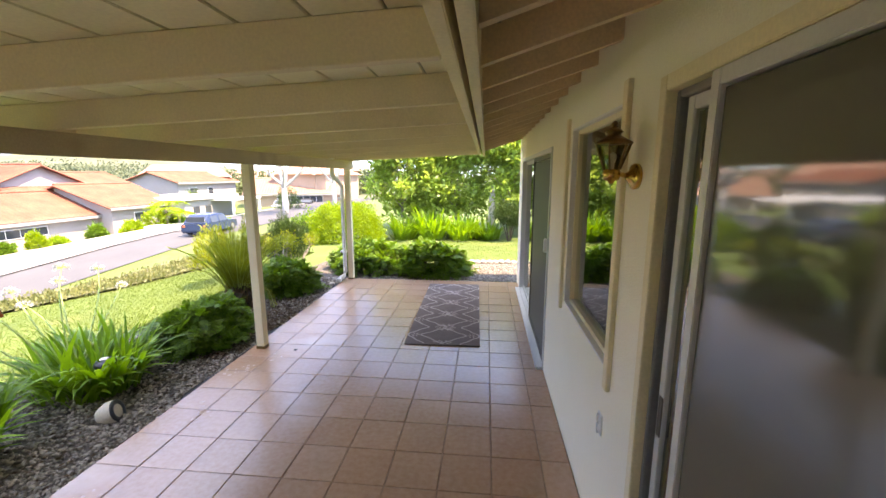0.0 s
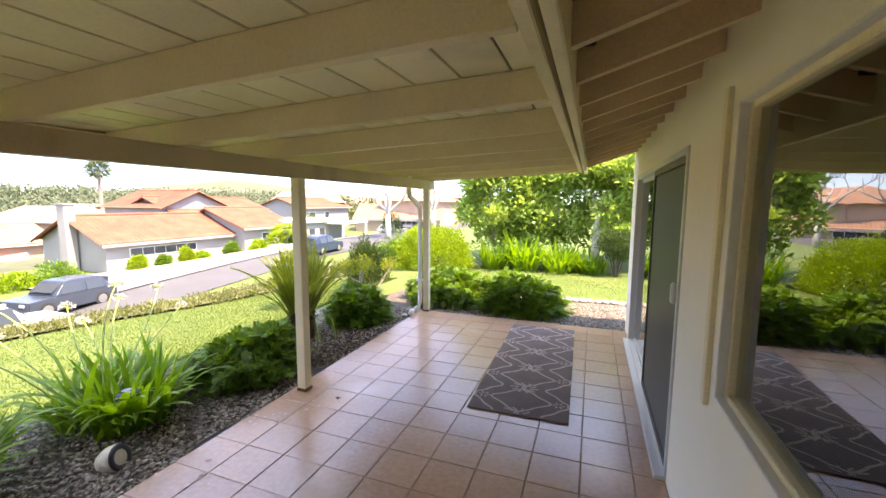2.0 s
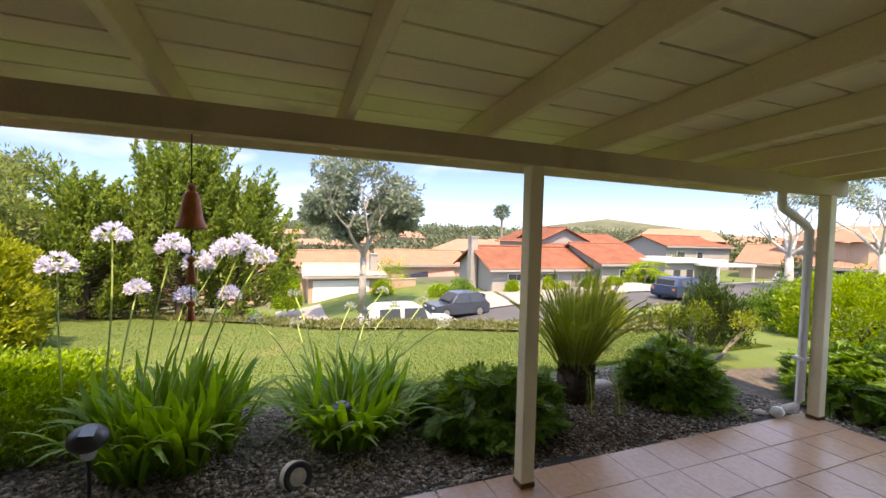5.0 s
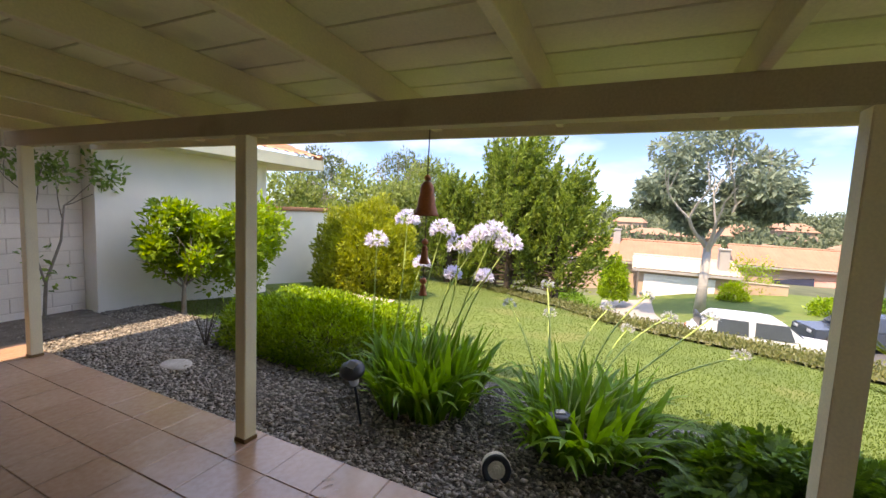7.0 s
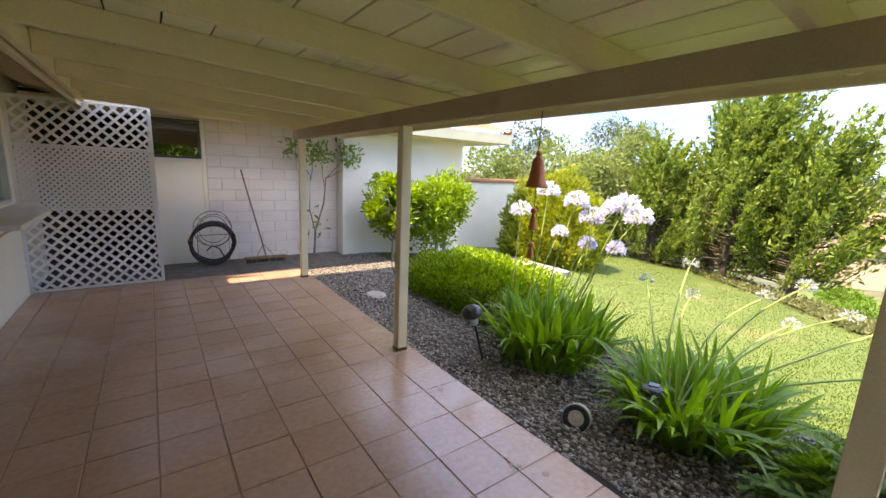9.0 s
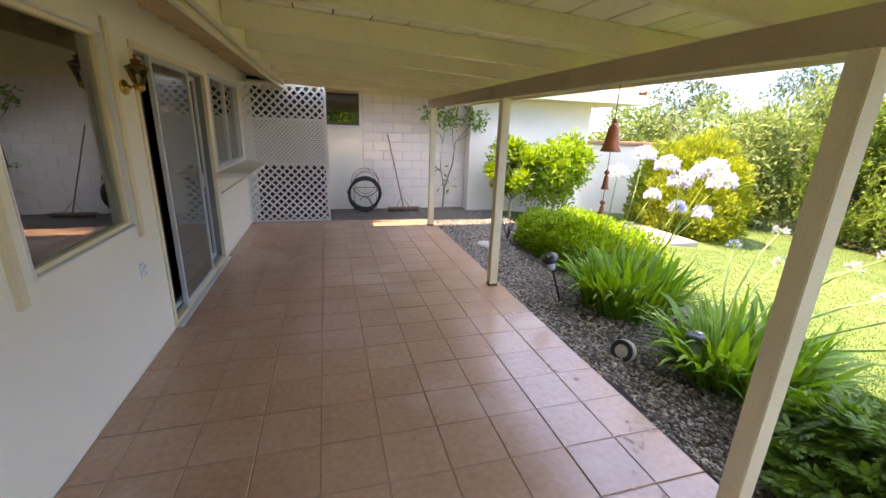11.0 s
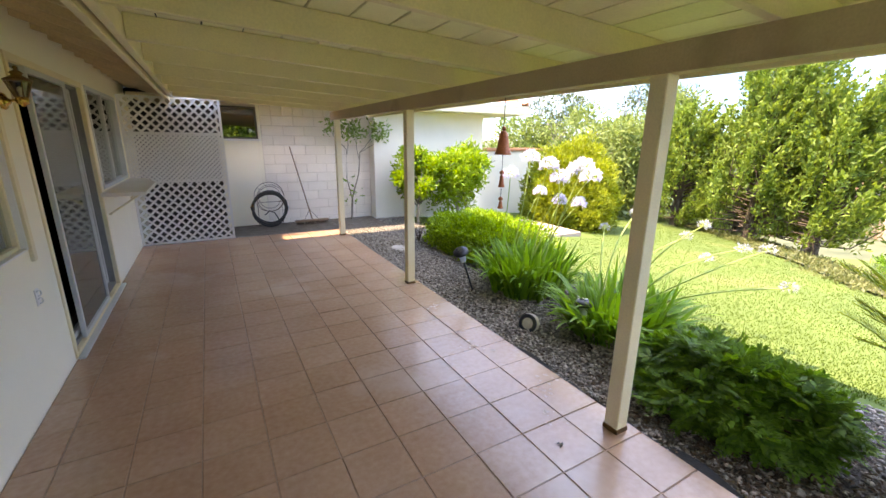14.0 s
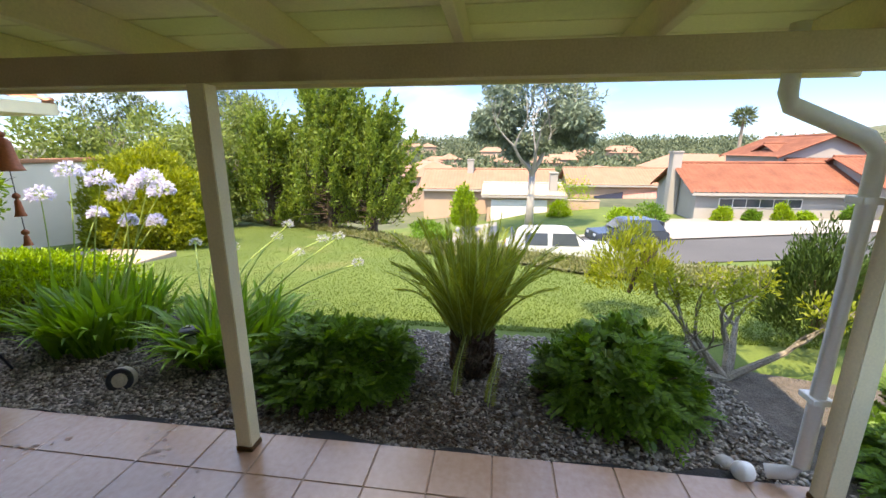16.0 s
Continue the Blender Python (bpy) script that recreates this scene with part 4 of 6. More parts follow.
slab2 = mesh_ob("path_slab", box(nb(), -7.35, -5.55, -2.75, -0.95, -0.6, -0.26, 0.01), pmat("pinkish_concrete", (0.36, 0.29, 0.24), 0.85, 0.1, 2, 40, 0.3))
tagged(slab2, "pale pinkish concrete path slab in the lawn", "path", kind="structure")

# hose on its reel and a push broom by the wall
M_HOSE = pmat("rubber_hose", (0.030, 0.026, 0.022), 0.5, 0.3, 20, 90, 0.2)
M_WIRE = pmat("rusty_wire", (0.16, 0.10, 0.07), 0.6, 0.4, 30, 120, 0.2, metal=0.6)
M_WOOD = pmat("worn_wood", (0.26, 0.17, 0.10), 0.7, 0.3, 12, 90, 0.3)
hose = thing("garden_hose", "black garden hose coiled on a wire hose hanger", "hose", at=(-1.30, -3.22, 0.0))
bm = nb()
rr = random.Random(4)
pts = []
for i in range(150):
    a = i / 150 * 2 * math.pi * 6
    k = i / 150
    pts.append(((0.30 + 0.035 * math.sin(k * 40)) * math.cos(a), -0.02 + 0.10 * math.sin(k * 17) * 0.6, 0.34 + (0.31 + 0.03 * math.cos(k * 31)) * math.sin(a)))
tube(bm, pts, 0.017, 7)
part("hose", bm, M_HOSE, hose, smooth=True)
bm = nb()
tube(bm, [(0.30, 0, 0.35), (0.33, 0.1, 0.45), (0.36, 0.06, 0.40)], 0.012, 7)
part("nozzle", bm, M_BRASS, hose)
for r, dy in ((0.27, -0.10), (0.24, 0.10), (0.20, -0.02)):
    bm = nb()
    tube(bm, [(r * math.cos(a), dy, 0.56 + r * 1.05 * math.sin(a)) for a in np.linspace(0, 2 * math.pi, 28)], 0.005, 5)
    part("wire_hoop", bm, M_WIRE, hose)
for a in np.linspace(0.2, 2.9, 6):
    bm = nb()
    tube(bm, [(0.27 * math.cos(a), -0.10, 0.56 + 0.27 * math.sin(a)), (0.24 * math.cos(a), 0.10, 0.56 + 0.25 * math.sin(a))], 0.004, 5)
    part("wire_bar", bm, M_WIRE, hose)
bm = nb()
tube(bm, [(-0.16, -0.05, 0.05), (-0.06, 0.05, 0.26), (0.04, 0.09, 0.32), (0.12, 0.06, 0.24)], 0.011, 6)
part("hose_tail", bm, M_HOSE, hose)
bm = nb()
tube(bm, [(-0.22, -0.1, 0), (-0.22, -0.1, 0.46), (0.22, -0.1, 0.46), (0.22, -0.1, 0)], 0.007, 5)
part("stand", bm, M_WIRE, hose)

broom = thing("push_broom", "old push broom with wooden handle leaning on the wall", "broom", at=(-2.02, -3.18, 0.0))
part("head", box(nb(), -0.36, 0.30, -0.04, 0.04, 0.045, 0.085, 0.008), M_WOOD, broom)
bm = nb()
rr = random.Random(9)
for i in range(160):
    x, y = rr.uniform(-0.34, 0.28), rr.uniform(-0.03, 0.03)
    tube(bm, [(x, y, 0.05), (x + rr.uniform(-0.01, 0.01), y * 1.4, -0.01)], 0.003, 3, False)
part("bristles", bm, M_DARKBARK, broom, "dark worn bristles")
bm = nb()
tube(bm, [(-0.03, 0, 0.08), (0.24, -0.36, 1.50)], 0.0125, 10)
part("handle", bm, M_WOOD, broom)
bm = nb()
tube(bm, [(-0.16, 0, 0.08), (-0.0, -0.05, 0.28)], 0.005, 5)
tube(bm, [(0.12, 0, 0.08), (-0.0, -0.05, 0.28)], 0.005, 5)
part("brace", bm, M_WIRE, broom)

# ---------------------------------------------------------------- bells, lamps and stones by the beam
M_CLAY = pmat("rust_brown_bell", (0.46, 0.145, 0.06), 0.5, 0.25, 9, 70, 0.2, metal=0.2)
bells = thing("bell_chime", "string of three rust-brown bells hanging from the rafters", "wind chime", at=(-2.83, 1.95, 0))


def bell(z, h, r):
    prof = [(0.12 * r, h), (0.30 * r, h * 0.97), (0.50 * r, h * 0.86), (0.58 * r, h * 0.62), (0.70 * r, h * 0.30), (0.92 * r, h * 0.06), (1.0 * r, 0), (0.90 * r, 0.004), (0.6 * r, h * 0.3), (0.45 * r, h * 0.8)]
    b = part("bell", lathe(nb(), prof, 28, at=(0, 0, z)), M_CLAY, bells, smooth=True)
    part("knob", lathe(nb(), [(0.008, h), (0.02, h + 0.008), (0.024, h + 0.022), (0.014, h + 0.036), (0.004, h + 0.042)], 14, at=(0, 0, z)), M_CLAY, b, smooth=True)


bell(1.53, 0.22, 0.083)
bell(1.22, 0.12, 0.034)
bell(1.01, 0.075, 0.030)
bm = nb()
tube(bm, [(0, 0, 2.09), (0.003, 0, 1.79)], 0.004, 5)
tube(bm, [(0, 0, 1.74), (0, 0, 1.35)], 0.003, 5)
tube(bm, [(0, 0, 1.21), (0, 0, 1.08)], 0.003, 5)
part("cord", bm, M_DARKBARK, bells)
for y in (0.42, 2.35, 3.1, 4.9):
    hk = thing("cup_hook", "small rusty hook screwed under the eave", "hook", "eave hooks", (-2.60, y, 2.085))
    bm = nb()
    tube(bm, [(0, 0, 0.02), (0, 0, -0.015)] + [(0, 0.016 * math.sin(a), -0.031 + 0.016 * math.cos(a)) for a in np.linspace(0, 4.4, 9)], 0.0035, 5)
    part("hook", bm, M_WIRE, hk)

M_BLACK = pmat("black_plastic", (0.020, 0.022, 0.028), 0.35, 0.2, 10, 90, 0.1)
M_FROST = pmat("frosted_plastic", (0.55, 0.58, 0.62), 0.25, 0.1, 10, 90, 0.05, translucent=0.3)


def solar_lamp(at, tilt, heading, label, h=0.58):
    e = thing("solar_lamp", label, "garden lamp", "solar lamps", at)
    e.rotation_euler = (radians(tilt[0]), radians(tilt[1]), heading)
    bm = nb()
    tube(bm, [(0, 0, -0.05), (0, 0, h - 0.17)], 0.010, 10)
    part("stake", bm, M_BLACK, e)
    part("lens", lathe(nb(), [(0.030, h - 0.175), (0.034, h - 0.16), (0.040, h - 0.075), (0.042, h - 0.06)], 18), M_FROST, e, "frosted clear lens", smooth=True)
    part("cap", lathe(nb(), [(0.080, h - 0.065), (0.085, h - 0.055), (0.082, h - 0.035), (0.060, h - 0.015), (0.02, h - 0.006)], 24), M_BLACK, e, "dark solar cap", smooth=True)
    part("solar_cell", box(nb(), -0.03, 0.03, -0.03, 0.03, h - 0.012, h - 0.002), M_SCREEN, e)
    return e


solar_lamp((-2.87, 1.47, -0.05), (-8, 24), 0.0, "leaning black solar stake lamp in the gravel bed", 0.64)
solar_lamp((-3.12, 2.86, -0.05), (3, -4), 0.4, "thin black solar stake lamp among the lily leaves", 0.36)

M_ROCKW = pmat("cast_stone", (0.62, 0.56, 0.46), 0.85, 0.18, 14, 70, 0.5)
spot = thing("garden_spotlight", "round cream stone-look spotlight lying on gravel", "garden lamp", at=(-2.78, 2.53, 0.02))
spot.rotation_euler = (0, radians(72), radians(22))
part("housing", lathe(nb(), [(0.020, -0.125), (0.062, -0.105), (0.088, -0.05), (0.092, 0.0), (0.086, 0.022), (0.074, 0.026)], 26), M_ROCKW, spot, smooth=True)
part("bezel", lathe(nb(), [(0.088, 0.008), (0.088, 0.030), (0.076, 0.034), (0.052, 0.026), (0.046, 0.016)], 26), M_BLACK, spot, "black ring", smooth=True)
part("lens", lathe(nb(), [(0.048, 0.006), (0.046, 0.020), (0.024, 0.028), (0.002, 0.030)], 22), M_ROCKW, spot, smooth=True)

M_SLATE = pmat("flat_stone", (0.42, 0.38, 0.33), 0.85, 0.2, 8, 50, 0.4)
bm = nb()
lathe(bm, [(0.16, -0.02), (0.175, 0.005), (0.16, 0.022), (0.05, 0.026)], 18)
for v in bm.verts:
    v.co.x *= 0.75
    v.co += Vector((0.02 * noise.noise(v.co * 9), 0.02 * noise.noise(v.co * 7 + Vector((3, 1, 0))), 0))
stone = mesh_ob("stepping_stone", bm, M_SLATE, smooth=True)
stone.location = (-2.88, -0.70, -0.04)
tagged(stone, "flat round grey stepping stone on gravel", "stone")
for x, y, r in ((-3.55, 5.62, 0.10), (-2.56, 6.55, 0.055)):
    bm = nb()
    bmesh.ops.create_icosphere(bm, subdivisions=3, radius=r)
    for v in bm.verts:
        v.co *= 1 + 0.22 * noise.noise(v.co * 7 + Vector((x, y, 0)))
        v.co.z *= 0.7
    s = mesh_ob("rock", bm, M_SLATE, smooth=True)
    s.location = (x, y, -0.03)
    tagged(s, "pale rounded grey rock in the gravel bed", "rock", "bed rocks")

# white downspout down the end post
spout = thing("downspout", "white painted metal downspout fixed to the end post", "downspout")
bm = nb()
pts = [(-2.40, 6.41, 2.16), (-2.40, 6.41, 1.90), (-2.40, 6.43, 1.85), (-2.40, 6.74, 1.72), (-2.385, 6.785, 1.66), (-2.385, 6.785, 0.14), (-2.40, 6.76, 0.08), (-2.44, 6.67, 0.045)]
tube(bm, pts, 0.036, 12)
part("pipe", bm, M_WHITE, spout, smooth=True)
for z in (0.5, 1.45):
    part("strap", box(nb(), -2.445, -2.345, 6.74, 6.835, z, z + 0.03, 0.003), M_WHITE, spout)
part("splash_foot", lathe(nb(), [(0.038, 0), (0.048, 0.01), (0.050, 0.06), (0.042, 0.075)], 16, m=pose(-2.44, 6.60, 0.03, 80, 0, 15)), M_WHITE, spout, "worn white outlet", smooth=True)
fascia = mesh_ob("roof_fascia", box(nb(), -2.972, -2.938, ROOF_Y0, ROOF_Y1, 2.035, 2.205, 0.004), M_PAINT)
tagged(fascia, "beige painted fascia board along the roof edge", "fascia", kind="structure")
gutter = mesh_ob("roof_gutter", box(nb(), -3.05, -2.975, ROOF_Y0, ROOF_Y1, 2.15, 2.25, 0.01), M_PAINT)
tagged(gutter, "beige painted metal gutter along the patio roof", "gutter", kind="structure")

# ---------------------------------------------------------------- more plants near the patio
M_STALK = pmat("flower_stalk", (0.38, 0.48, 0.14), 0.5, 0.2, 8, 60, 0, translucent=0.2)
M_PETAL = pmat("white_petal", (0.80, 0.78, 0.82), 0.6, 0.08, 20, 60, 0, tint=(0.62, 0.60, 0.80), island=0.6, translucent=0.35)
M_SEED = pmat("faded_petal", (0.42, 0.44, 0.36), 0.7, 0.25, 20, 60, 0, tint=(0.55, 0.56, 0.62), island=0.6, translucent=0.3)


def agapanthus(foot, head, size, seed, fresh=True):
    """A lily stalk that bends to a round head of many small trumpet flowers."""
    np.random.seed(seed)
    e = thing("agapanthus_flower", "tall pale stalk with round white lily flower head" if fresh else "leaning lily stalk with faded seed head", "flower", "lily flowers" if fresh else "faded lily flowers", foot)
    h = Vector(head) - Vector(foot)
    bm = nb()
    bend = Vector((np.random.normal() * 0.05, np.random.normal() * 0.05, 0.06 if fresh else 0.14))
    tube(bm, [h * t + bend * math.sin(math.pi * t) for t in np.linspace(0, 1, 8)], [0.008 - 0.003 * t for t in np.linspace(0, 1, 8)], 6)
    part("stalk", bm, M_STALK, e)
    n = 74 if fresh else 26
    d = rnd(n)
    d[:, 2] = np.abs(d[:, 2]) * 0.9 - 0.25
    d /= np.linalg.norm(d, axis=1, keepdims=True)
    bm = nb()
    for k in range(n):
        tube(bm, [h, h + Vector(d[k]) * size * 0.65], 0.0018, 3, False)
    part("spokes", bm, M_STALK, e)
    bases, ways = [], []
    for k in range(n):
        b = np.array(h) + d[k] * size * 0.62
        for j in range(5):
            ways.append(d[k] + np.random.normal(size=3) * 0.55)
            bases.append(b)
    v, f = leaf_quads(np.array(bases), np.array(ways), (0.046 if fresh else 0.03) * np.random.uniform(0.7, 1.2, len(bases)), 0.015 if fresh else 0.008)
    raw("petals", v, f, M_PETAL if fresh else M_SEED, e)


heads = [(-3.72, 0.98, 1.24), (-3.78, 1.27, 1.46), (-3.72, 1.66, 1.39), (-3.74, 1.82, 1.26), (-3.80, 2.00, 1.36), (-3.76, 2.12, 1.40), (-3.72, 2.26, 1.31), (-3.85, 1.40, 1.06), (-3.88, 1.71, 0.99), (-3.86, 2.02, 1.00)]
for i, hd in enumerate(heads):
    foot = (-3.50 - 0.02 * i % 0.07, 1.45 + (hd[1] - 1.6) * 0.55, 0.0)
    agapanthus(foot, hd, 0.125 if hd[2] > 1.15 else 0.08, 60 + i)
faded = [(-4.15, 2.52, 0.95), (-4.2, 2.55, 0.68), (-4.2, 3.04, 0.80), (-4.25, 3.50, 0.79), (-4.1, 2.2, 0.74), (-4.05, 3.75, 0.86), (-3.95, 3.3, 0.98), (-4.3, 3.2, 0.62), (-4.0, 3.95, 0.62)]
for i, hd in enumerate(faded):
    agapanthus((-3.45, 2.75 + 0.05 * (i % 4), 0.0), hd, 0.065, 80 + i, False)


def limb_tree(bm, start, way, length, radius, depth, rr, tips, bend=0.35, split=(2, 3), shrink=0.72):
    """A branching limb that tapers; collects the tips of its last twigs."""
    p, d = Vector(start), Vector(way).normalized()
    pts, rad = [p.copy()], [radius]
    for k in range(4):
        d = (d + Vector((rr.uniform(-1, 1), rr.uniform(-1, 1), rr.uniform(-0.3, 0.8))) * bend * 0.5).normalized()
        p = p + d * length / 4
        pts.append(p.copy())
        rad.append(radius * (1 - 0.42 * (k + 1) / 4))
    tube(bm, pts, rad, 7 if radius > 0.02 else 5, False)
    if depth == 0:
        tips += pts[2:]
        return
    for j in range(rr.randint(*split)):
        w = (d + Vector((rr.uniform(-1, 1), rr.uniform(-1, 1), rr.uniform(-0.2, 0.9))) * 0.85).normalized()
        limb_tree(bm, p, w, length * shrink, rad[-1] * 0.8, depth - 1, rr, tips, bend, split, shrink)


def blob_leaves(centers, radii, per, leaf, mat, parent, seed, name="crown", up=0.3, droop=0.0):
    """Leaves in many uneven clumps round the given centres, denser at each clump's rim."""
    np.random.seed(seed)
    P, W = [], []
    for c, r in zip(centers, radii):
        n = int(per * np.random.uniform(0.7, 1.3))
        d = rnd(n)
        rr = np.random.uniform(0.35, 1.0, n) ** 0.6 * r * (1 + 0.22 * lumps(d, 5, seed))
        P.append(np.array(c) + d * rr[:, None] * np.array([1, 1, 0.85]))
        W.append(d + np.random.normal(size=(n, 3)) * 0.7 + np.array([0, 0, up - droop]))
    P, W = np.concatenate(P), np.concatenate(W)
    v, f = leaf_quads(P, W, leaf[0] * np.random.uniform(0.6, 1.3, len(P)), leaf[1] * np.random.uniform(0.7, 1.2, len(P)))
    return raw(name, v, f, mat, parent)


def tree(name, label, at, trunk, spread, clumps, per, leaf, leafmat, bark, seed, category="tree", group="", droop=0.0, depth=2):
    """Trunk and limbs from trunk (height, radius), and leaf clumps inside spread: list of (centre, radii) ellipsoids."""
    e = thing(name, label, category, group, at)
    rr = random.Random(seed)
    bm = nb()
    tips = []
    h, r = trunk
    tube(bm, [(0, 0, -0.3), (0.02 * h, 0.01 * h, h * 0.4), (0, 0.02 * h, h)], [r * 1.15, r * 0.9, r * 0.7], 10)
    for k in range(5):
        a = k * 1.257 + rr.uniform(-0.3, 0.3)
        limb_tree(bm, (0, 0.02 * h, h * rr.uniform(0.8, 1.0)), (math.cos(a), math.sin(a), rr.uniform(0.5, 1.6)), h * rr.uniform(0.5, 0.8), r * 0.5, depth, rr, tips)
    part("trunk", bm, bark, e, smooth=True)
    np.random.seed(seed)
    cs, rs = [], []
    for c, rad in spread:
        for k in range(clumps):
            d = rnd(1)[0] * np.random.uniform(0.45, 0.95)
            cs.append(np.array(c) + d * np.array(rad))
            rs.append(min(rad) * np.random.uniform(0.28, 0.48))
    blob_leaves(cs, rs, per, leaf, leafmat, e, seed, droop=droop)
    return e


L_LEMON = leaf_mat("lemon_leaf", (0.12, 0.24, 0.02), (0.32, 0.45, 0.045), 0.45)
L_CITRUS = leaf_mat("broad_leaf", (0.15, 0.27, 0.045), (0.40, 0.53, 0.13), 0.5)
L_SAP = leaf_mat("sapling_leaf", (0.10, 0.21, 0.035), (0.30, 0.42, 0.11), 0.45)
tree("lemon_bush", "bright yellow-green leafy bush on a thin trunk by the wing wall", (-4.05, -2.40, -0.05), (0.45, 0.035), [((0, 0.0, 0.98), (0.55, 0.50, 0.62))], 34, 110, (0.10, 0.045), L_LEMON, M_BARK, 31, "shrub", "garden bushes")
tree("lemon_bush", "broad bright green bush against the stucco wing", (-5.05, -2.45, -0.05), (0.40, 0.04), [((0, 0, 0.92), (0.80, 0.60, 0.72))], 44, 115, (0.10, 0.045), L_LEMON, M_BARK, 32, "shrub", "garden bushes")
tree("dark_bush", "dark green bush behind the bright one at the wing", (-5.6, -2.95, -0.05), (0.6, 0.04), [((0, 0, 1.25), (0.5, 0.3, 0.35))], 14, 120, (0.08, 0.035), L_GREEN, M_BARK, 37, "shrub", "garden bushes")
twig = thing("bare_twigs", "small leafless dark twig bundle in gravel", "shrub", at=(-3.35, -0.95, -0.05))
bm = nb()
rr = random.Random(3)
for k in range(12):
    a = rr.uniform(0, 6.28)
    tube(bm, [(0, 0, 0), (0.06 * math.cos(a), 0.06 * math.sin(a), 0.2), (0.15 * math.cos(a), 0.15 * math.sin(a), 0.42 + rr.uniform(-0.1, 0.1))], [0.006, 0.004, 0.002], 5)
part("twigs", bm, M_DARKBARK, twig)

sap = thing("sapling", "thin young tree with sparse leaves before the block wall", "tree", at=(-2.93, -3.40, -0.05))
bm = nb()
tips = []
tube(bm, [(0, 0, -0.1), (-0.03, 0.02, 0.5), (-0.18, 0.05, 1.0), (-0.22, 0.06, 1.45)], [0.022, 0.018, 0.014, 0.010], 8)
tube(bm, [(-0.03, 0.02, 0.45), (0.08, 0.05, 0.9), (0.06, 0.05, 1.5)], [0.014, 0.011, 0.007], 8)
rr = random.Random(5)
for st, wy in (((-0.22, 0.06, 1.45), (-1, 0.3, 0.8)), ((-0.2, 0.05, 1.3), (0.6, 0.5, 1)), ((0.06, 0.05, 1.5), (0.7, 0.2, 0.8)), ((0.06, 0.05, 1.4), (-0.3, 0.4, 1)), ((-0.22, 0.06, 1.45), (-1, 0.1, 0.3))):
    limb_tree(bm, st, wy, 0.40, 0.008, 1, rr, tips)
part("trunk", bm, M_BARK, sap)
blob_leaves([tuple(t) for t in tips] + [(0.02, 0.05, 0.45), (-0.12, 0.1, 0.6), (0.05, 0.05, 0.85)], [0.17] * len(tips) + [0.13] * 3, 11, (0.10, 0.05), L_SAP, sap, 5, up=0.0)

# cycad with a shaggy dark trunk and arching feathery fronds
cyc = thing("sago_palm", "sago palm with dark shaggy trunk and yellow-green fronds", "palm", at=(-3.33, 5.08, -0.06))
bm = nb()
lathe(bm, [(0.11, 0), (0.14, 0.06), (0.155, 0.2), (0.16, 0.32), (0.12, 0.40), (0.02, 0.42)], 16)
for v in bm.verts:
    v.co += Vector((noise.noise(v.co * 14), noise.noise(v.co * 14 + Vector((5, 0, 0))), 0)) * 0.03
part("trunk", bm, M_DARKBARK, cyc)
np.random.seed(41)
scale_b, scale_w = [], []
for k in range(500):
    a, z = np.random.uniform(0, 6.28), np.random.uniform(0.03, 0.38)
    scale_b.append((0.135 * math.cos(a), 0.135 * math.sin(a), z))
    scale_w.append((math.cos(a) * 0.7, math.sin(a) * 0.7, 0.9))
v, f = leaf_quads(np.array(scale_b), np.array(scale_w), 0.07 * np.ones(500), 0.03 * np.ones(500))
raw("trunk_bark", v, f, pmat("fibrous_bark", (0.13, 0.075, 0.042), 0.95, 0.4, 20, 70, 0.5), cyc, "shaggy brown leaf-base bark")
frond_kinds = []
for k in range(12):
    lean, L = 0.03 + 0.40 * k / 11, np.random.uniform(0.66, 1.02)
    pts = [np.array([0.10 + L * lean * (t + 0.5 * t * t), 0.03 * t * t, 0.33 + L * (t - 0.75 * lean * t ** 2.4)]) for t in np.linspace(0, 1, 9)]
    bm = nb()
    tube(bm, [tuple(p) for p in pts], [0.006 - 0.0045 * t for t in np.linspace(0, 1, 9)], 4, False)
    stem = bpy.data.meshes.new("frond_stem")
    bm.to_mesh(stem)
    bm.free()
    stem.materials.append(M_STALK)
    bs, ws, ls = [], [], []
    for s in range(46):
        t = 0.12 + 0.88 * s / 46
        i = min(int(t * 8), 7)
        p = pts[i] + (pts[i + 1] - pts[i]) * (t * 8 - i)
        ax = (pts[i + 1] - pts[i]) / np.linalg.norm(pts[i + 1] - pts[i])
        for sg in (-1, 1):
            bs.append(p)
            ws.append(ax * 0.95 + np.array([0, sg * 0.75, 0.2]))
            ls.append(0.115 * (1 - 0.6 * t) + 0.02)
    v, f = leaf_quads(np.array(bs), np.array(ws), np.array(ls), 0.008 * np.ones(len(ls)))
    me = bpy.data.meshes.new("frond")
    me.from_pydata([tuple(p) for p in v], [], [tuple(int(c) for c in q) for q in f])
    me.materials.append(L_FERN)
    frond_kinds.append((me, stem))
for k in range(84):
    me, stem = frond_kinds[k % 12]
    o = new("frond", me)
    o.parent = cyc
    o.matrix_local = pose(0, 0, np.random.uniform(-0.03, 0.03), np.random.uniform(-6, 6), np.random.uniform(-4, 6), np.random.uniform(0, 360)) @ Matrix.Scale(np.random.uniform(0.85, 1.1), 4)
    st = new("stem", stem)
    st.parent = o
